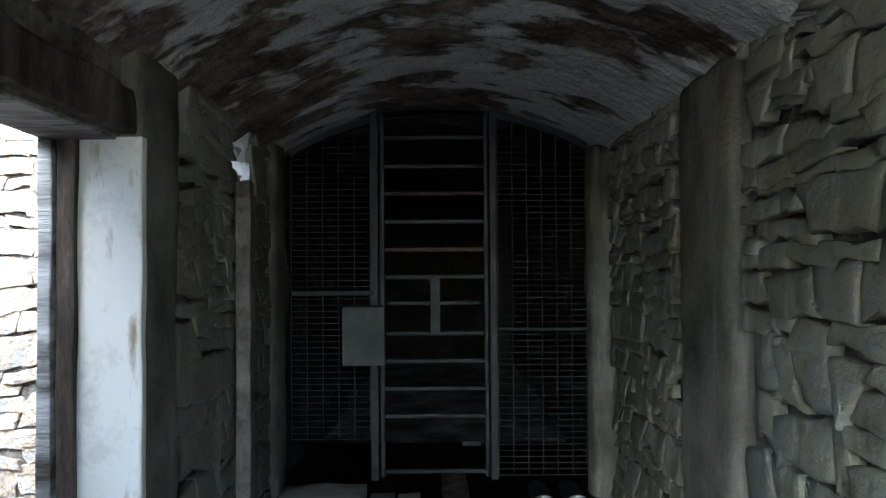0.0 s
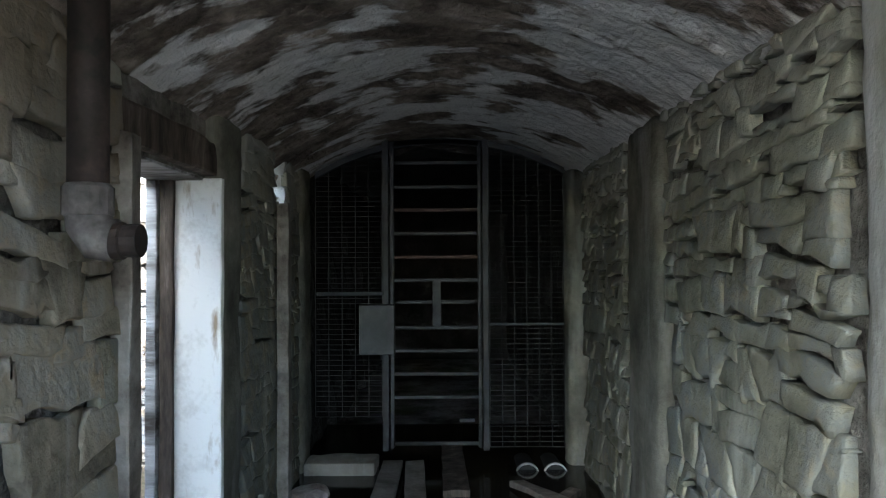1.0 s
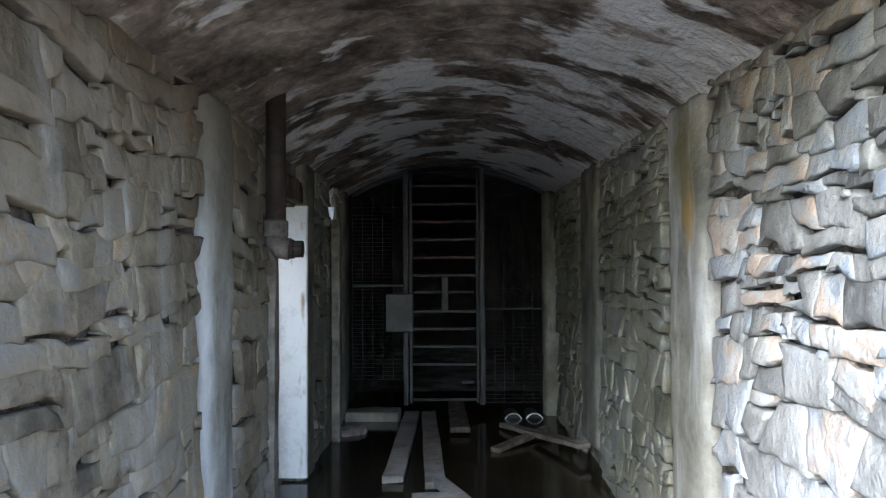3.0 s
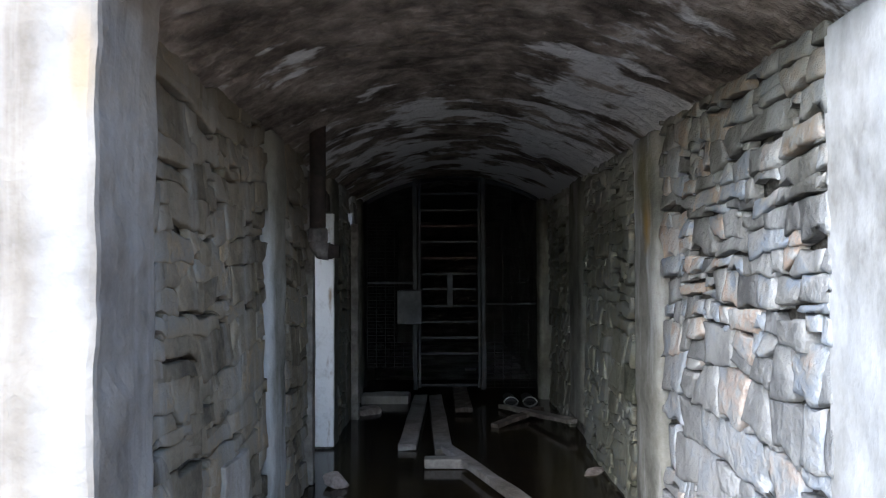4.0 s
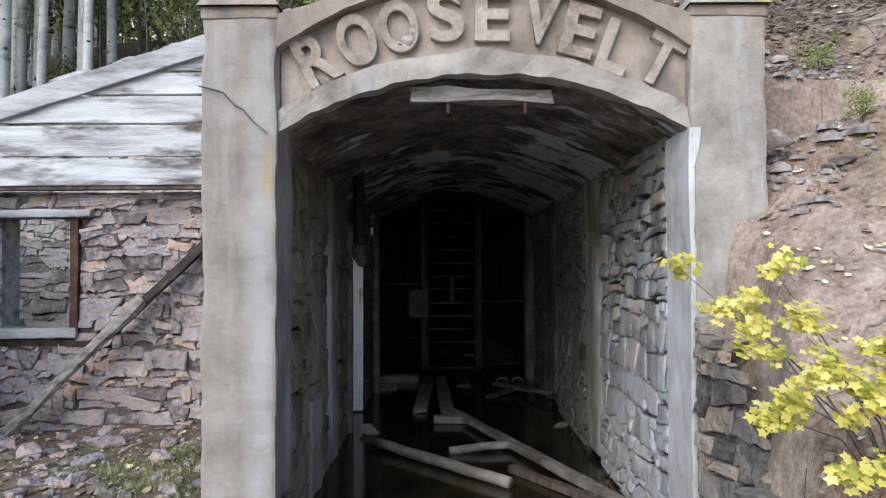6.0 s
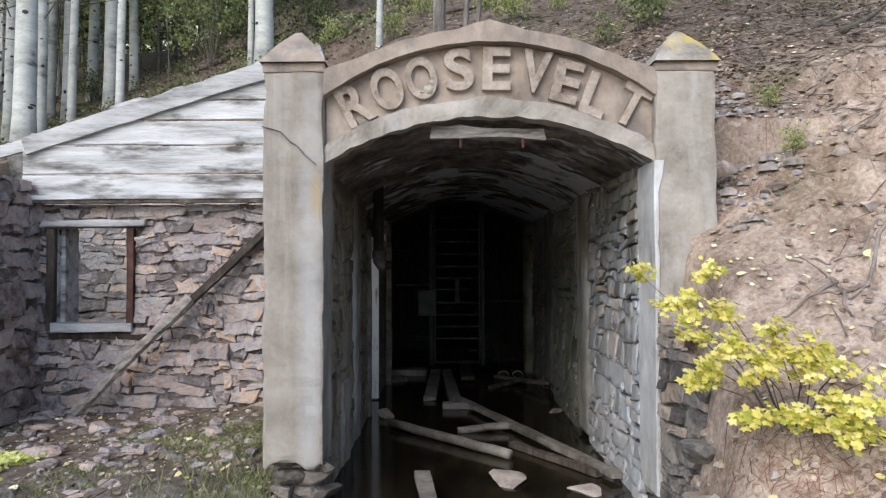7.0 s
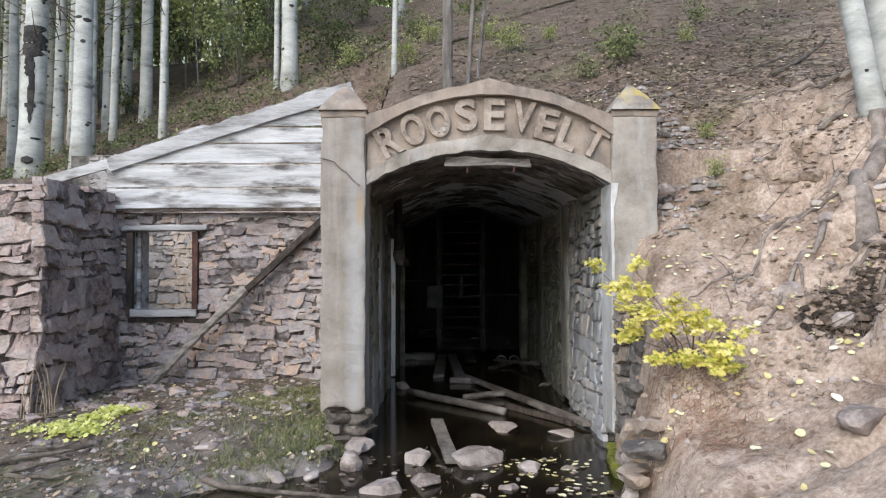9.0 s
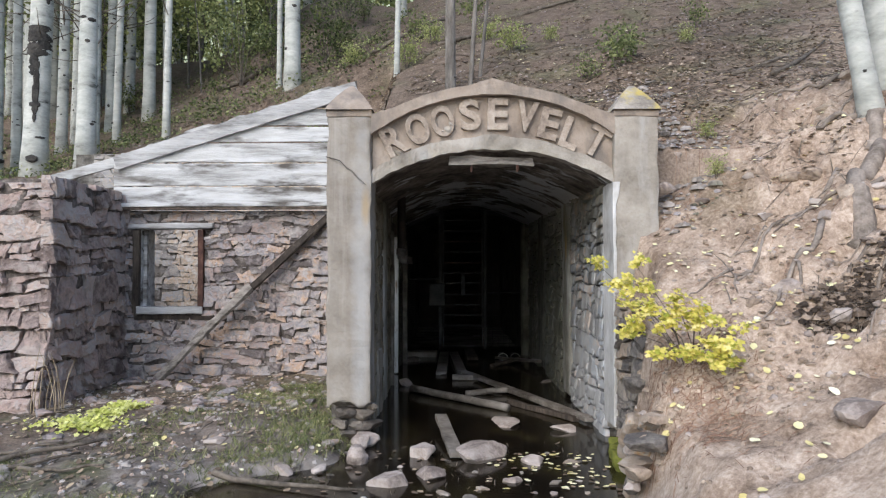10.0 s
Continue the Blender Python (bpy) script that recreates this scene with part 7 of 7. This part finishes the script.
scatter("gravel", "dark stone debris on the slope beside the pillar", "gravel", ROCK_HUT, 700, beside_pillar, chip)
scatter("clods", "dark earth crumbs on the slope beside the pillar", "soil", SOIL, 500, beside_pillar, clod)
scatter("clods", "earth crumbs on the upper bank", "soil", CLOD, 1400, upper_bank, chip)
scatter("leaf_litter", "brown dead leaves on the upper bank", "leaves", LEAF_DEAD, 1800, upper_bank, fallen)
scatter("twigs", "dead twigs on the upper bank", "twigs", TWIG, 420, upper_bank, twig)
def crumb(vs, fs, x, y, z):
    chip(vs, fs, x, y, z + rng.uniform(0.01, 0.07))


def hollow_core():
    return rng.gauss(2.26, 0.13), rng.gauss(-3.24, 0.055)


# Dark crumbs paint the hollow's shade as well as its damp soil.
scatter("clods", "damp earth crumbs darkened for the shade of the bank hollow", "soil", DAMP_SHADE, 260, hollow_core, clod)
scatter("clods", "fine damp soil darkened for the shade of the bank hollow", "soil", DAMP_SHADE, 1300, hollow_core, crumb)
scatter("clods", "small brown clods in the hollow of the bank", "soil", CLOD, 500, hollow, crumb)
scatter("twigs", "fine dark rootlets in the hollow of the bank", "roots", TWIG, 45, hollow_core, twig)
scatter("clods", "crumbled earth on the lower bank", "soil", CLOD, 800, lower_bank, chip)
scatter("gravel", "small stone chips on the lower bank", "gravel", ROCK_LOOSE, 260, lower_bank, chip)
scatter("leaf_litter", "pale fallen leaves on the lower bank", "leaves", LEAF_LITTER, 95, lower_bank, big_fallen)
scatter("gravel", "stone chips on the yard mud", "gravel", ROCK_HUT, 1000, on_yard, chip)
scatter("clods", "loose earth lumps on the yard", "soil", SOIL, 260, on_yard, clod)

def needle(vs, fs, x, y, z):
    a, L, w = rng.uniform(0, 6.28), rng.uniform(0.03, 0.09), 0.0022
    p, q = Vector((x, y, z + 0.012)), Vector((x + L * math.cos(a), y + L * math.sin(a), 0))
    q.z = min(z + 0.05, ground_z(q.x, q.y) + 0.014)
    side = Vector((-math.sin(a), math.cos(a), 0)) * w
    k = len(vs)
    vs.extend((p - side, p + side, q + side * 0.5, q - side * 0.5, (p + q) / 2 + Vector((0, 0, 0.004))))
    fs.extend(((k, k + 1, k + 4), (k + 1, k + 2, k + 4), (k + 2, k + 3, k + 4), (k + 3, k, k + 4)))


def needle_bed():
    return rng.gauss(1.22, 0.16), rng.gauss(-3.35, 0.28)


NEEDLE = material("red brown needle", [(0.1, (0.14, 0.075, 0.05)), (0.5, (0.25, 0.14, 0.095)), (1.0, (0.40, 0.26, 0.18))], 2, 0.8, 0.1, 30, spread=0.9, island=True)
scatter("needle_litter", "reddish brown needles and stalks on the lower bank", "needles", NEEDLE, 750, needle_bed, needle)
scatter("needle_litter", "brown needles strewn over the bank", "needles", NEEDLE, 1400, on_bank, needle)
scatter("needle_litter", "brown needles among the debris beside the pillar", "needles", NEEDLE, 900, beside_pillar, needle)

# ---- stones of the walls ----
lay_field_stones(wall_w, worn(rubble(-1.30, 4.85, -0.1, 2.32, 0.21, 0.14, 3, holes_w, 0.5), 0.14, 3, (-1.30, 4.85, -0.1, 2.32), 0.18), lambda u, v, d: (-1.072 + d, u, v), ROCK_WEST, 0.017, 0.018, 4, 1.03, 0.35, 0.03, other=ROCK_ALGAE_DIM, deep=2.9, lip=0.7, bulge=True)
lay_field_stones(wall_e, worn(rubble(-1.36, 4.9, -0.1, 2.32, 0.17, 0.125, 5, holes_e, 0.6), 0.125, 5, (-1.36, 4.9, -0.1, 2.32), 0.12), lambda u, v, d: (1.078 - d, u, v), ROCK_TUNNEL, 0.026, 0.026, 6, 0.985, 0.5, 0.03, other=ROCK_ALGAE_DIM, lip=0.85, bulge=True)
lay_field_stones(hut, worn(rubble(-4.3, -1.42, 0.0, 2.2, 0.20, 0.135, 7, [(-4.12, -3.27, 0.95, 2.04)], 1.1), 0.135, 7, (-4.3, -1.42, 0.0, 2.2), 0.2), lambda u, v, d: (u, 0.94 - d, v), ROCK_HUT, 0.055, 0.015, 8, 0.935, 1.6, 0.03, soft=False, lip=0.3)
lay_field_stones(ruin, worn(rubble(-0.85, 0.94, 0.0, 2.42, 0.28, 0.20, 9, (), 0.8), 0.20, 9, (-0.85, 0.94, 0.0, 2.42), 0.12), lambda u, v, d: (-4.25 + d, u, v), ROCK_RUIN, 0.065, 0.016, 10, 0.945, 1.6, 0.04, soft=False, lip=0.3)
lay_field_stones(ruin, worn(rubble(-4.95, -4.2, 0.0, 2.35, 0.27, 0.17, 11), 0.17, 11, (-4.95, -4.2, 0.0, 2.35)), lambda u, v, d: (u, -0.75 - d - 0.22 * max(0, 1.2 - v) * (0.6 + 0.4 * math.sin(5 * v)), v), ROCK_RUIN, 0.08, 0.010, 12, 0.96, 2.0, 0.04, soft=False, lip=0.5)
lay_field_stones(back, worn(rubble(-6.2, -1.45, 0.0, 3.4, 0.19, 0.12, 13), 0.12, 13, (-6.2, -1.45, 0.0, 3.4), 0.12), lambda u, v, d: (u, 4.2 - d, v), ROCK_BACK, 0.03, 0.008, 14, 0.97, 1.0, 0.03, soft=False, lip=0.3)
lay_stones(side, rubble(1.36, 4.2, 0.0, 2.6, 0.34, 0.19, 15), lambda u, v, d: (-6.2 + d, u, v), ROCK_HUT, 0.05, 0.006, 16)
wing = thing("wing_wall", (1.2, -2.3, 0), "rust-stained rubble wing wall holding the bank", "wall", kind="structure")
bm = box(1.11, 1.24, -2.5, -1.75, -0.2, 1.2, 0, None, 0.1, 0.01, 2)
for v in bm.verts:
    top = 1.3 - 0.62 * (-1.75 - v.co.y)
    v.co.z = min(v.co.z, top - 0.16)
    v.co.x -= 0.05 * (v.co.y + 1.75)
part("core", bm, MORTAR, wing)
lay_stones(wing, [c for c in rubble(-2.52, -1.76, -0.1, 1.3, 0.15, 0.10, 17, (), 1.2) if max(q[1] for q in c) < 1.36 - 0.62 * (-1.75 - sum(q[0] for q in c) / len(c))],
           lambda u, v, d: (1.10 - d - 0.05 * (u + 1.75), u, v), ROCK_RUST, 0.03, 0.004, 18, 0.6)
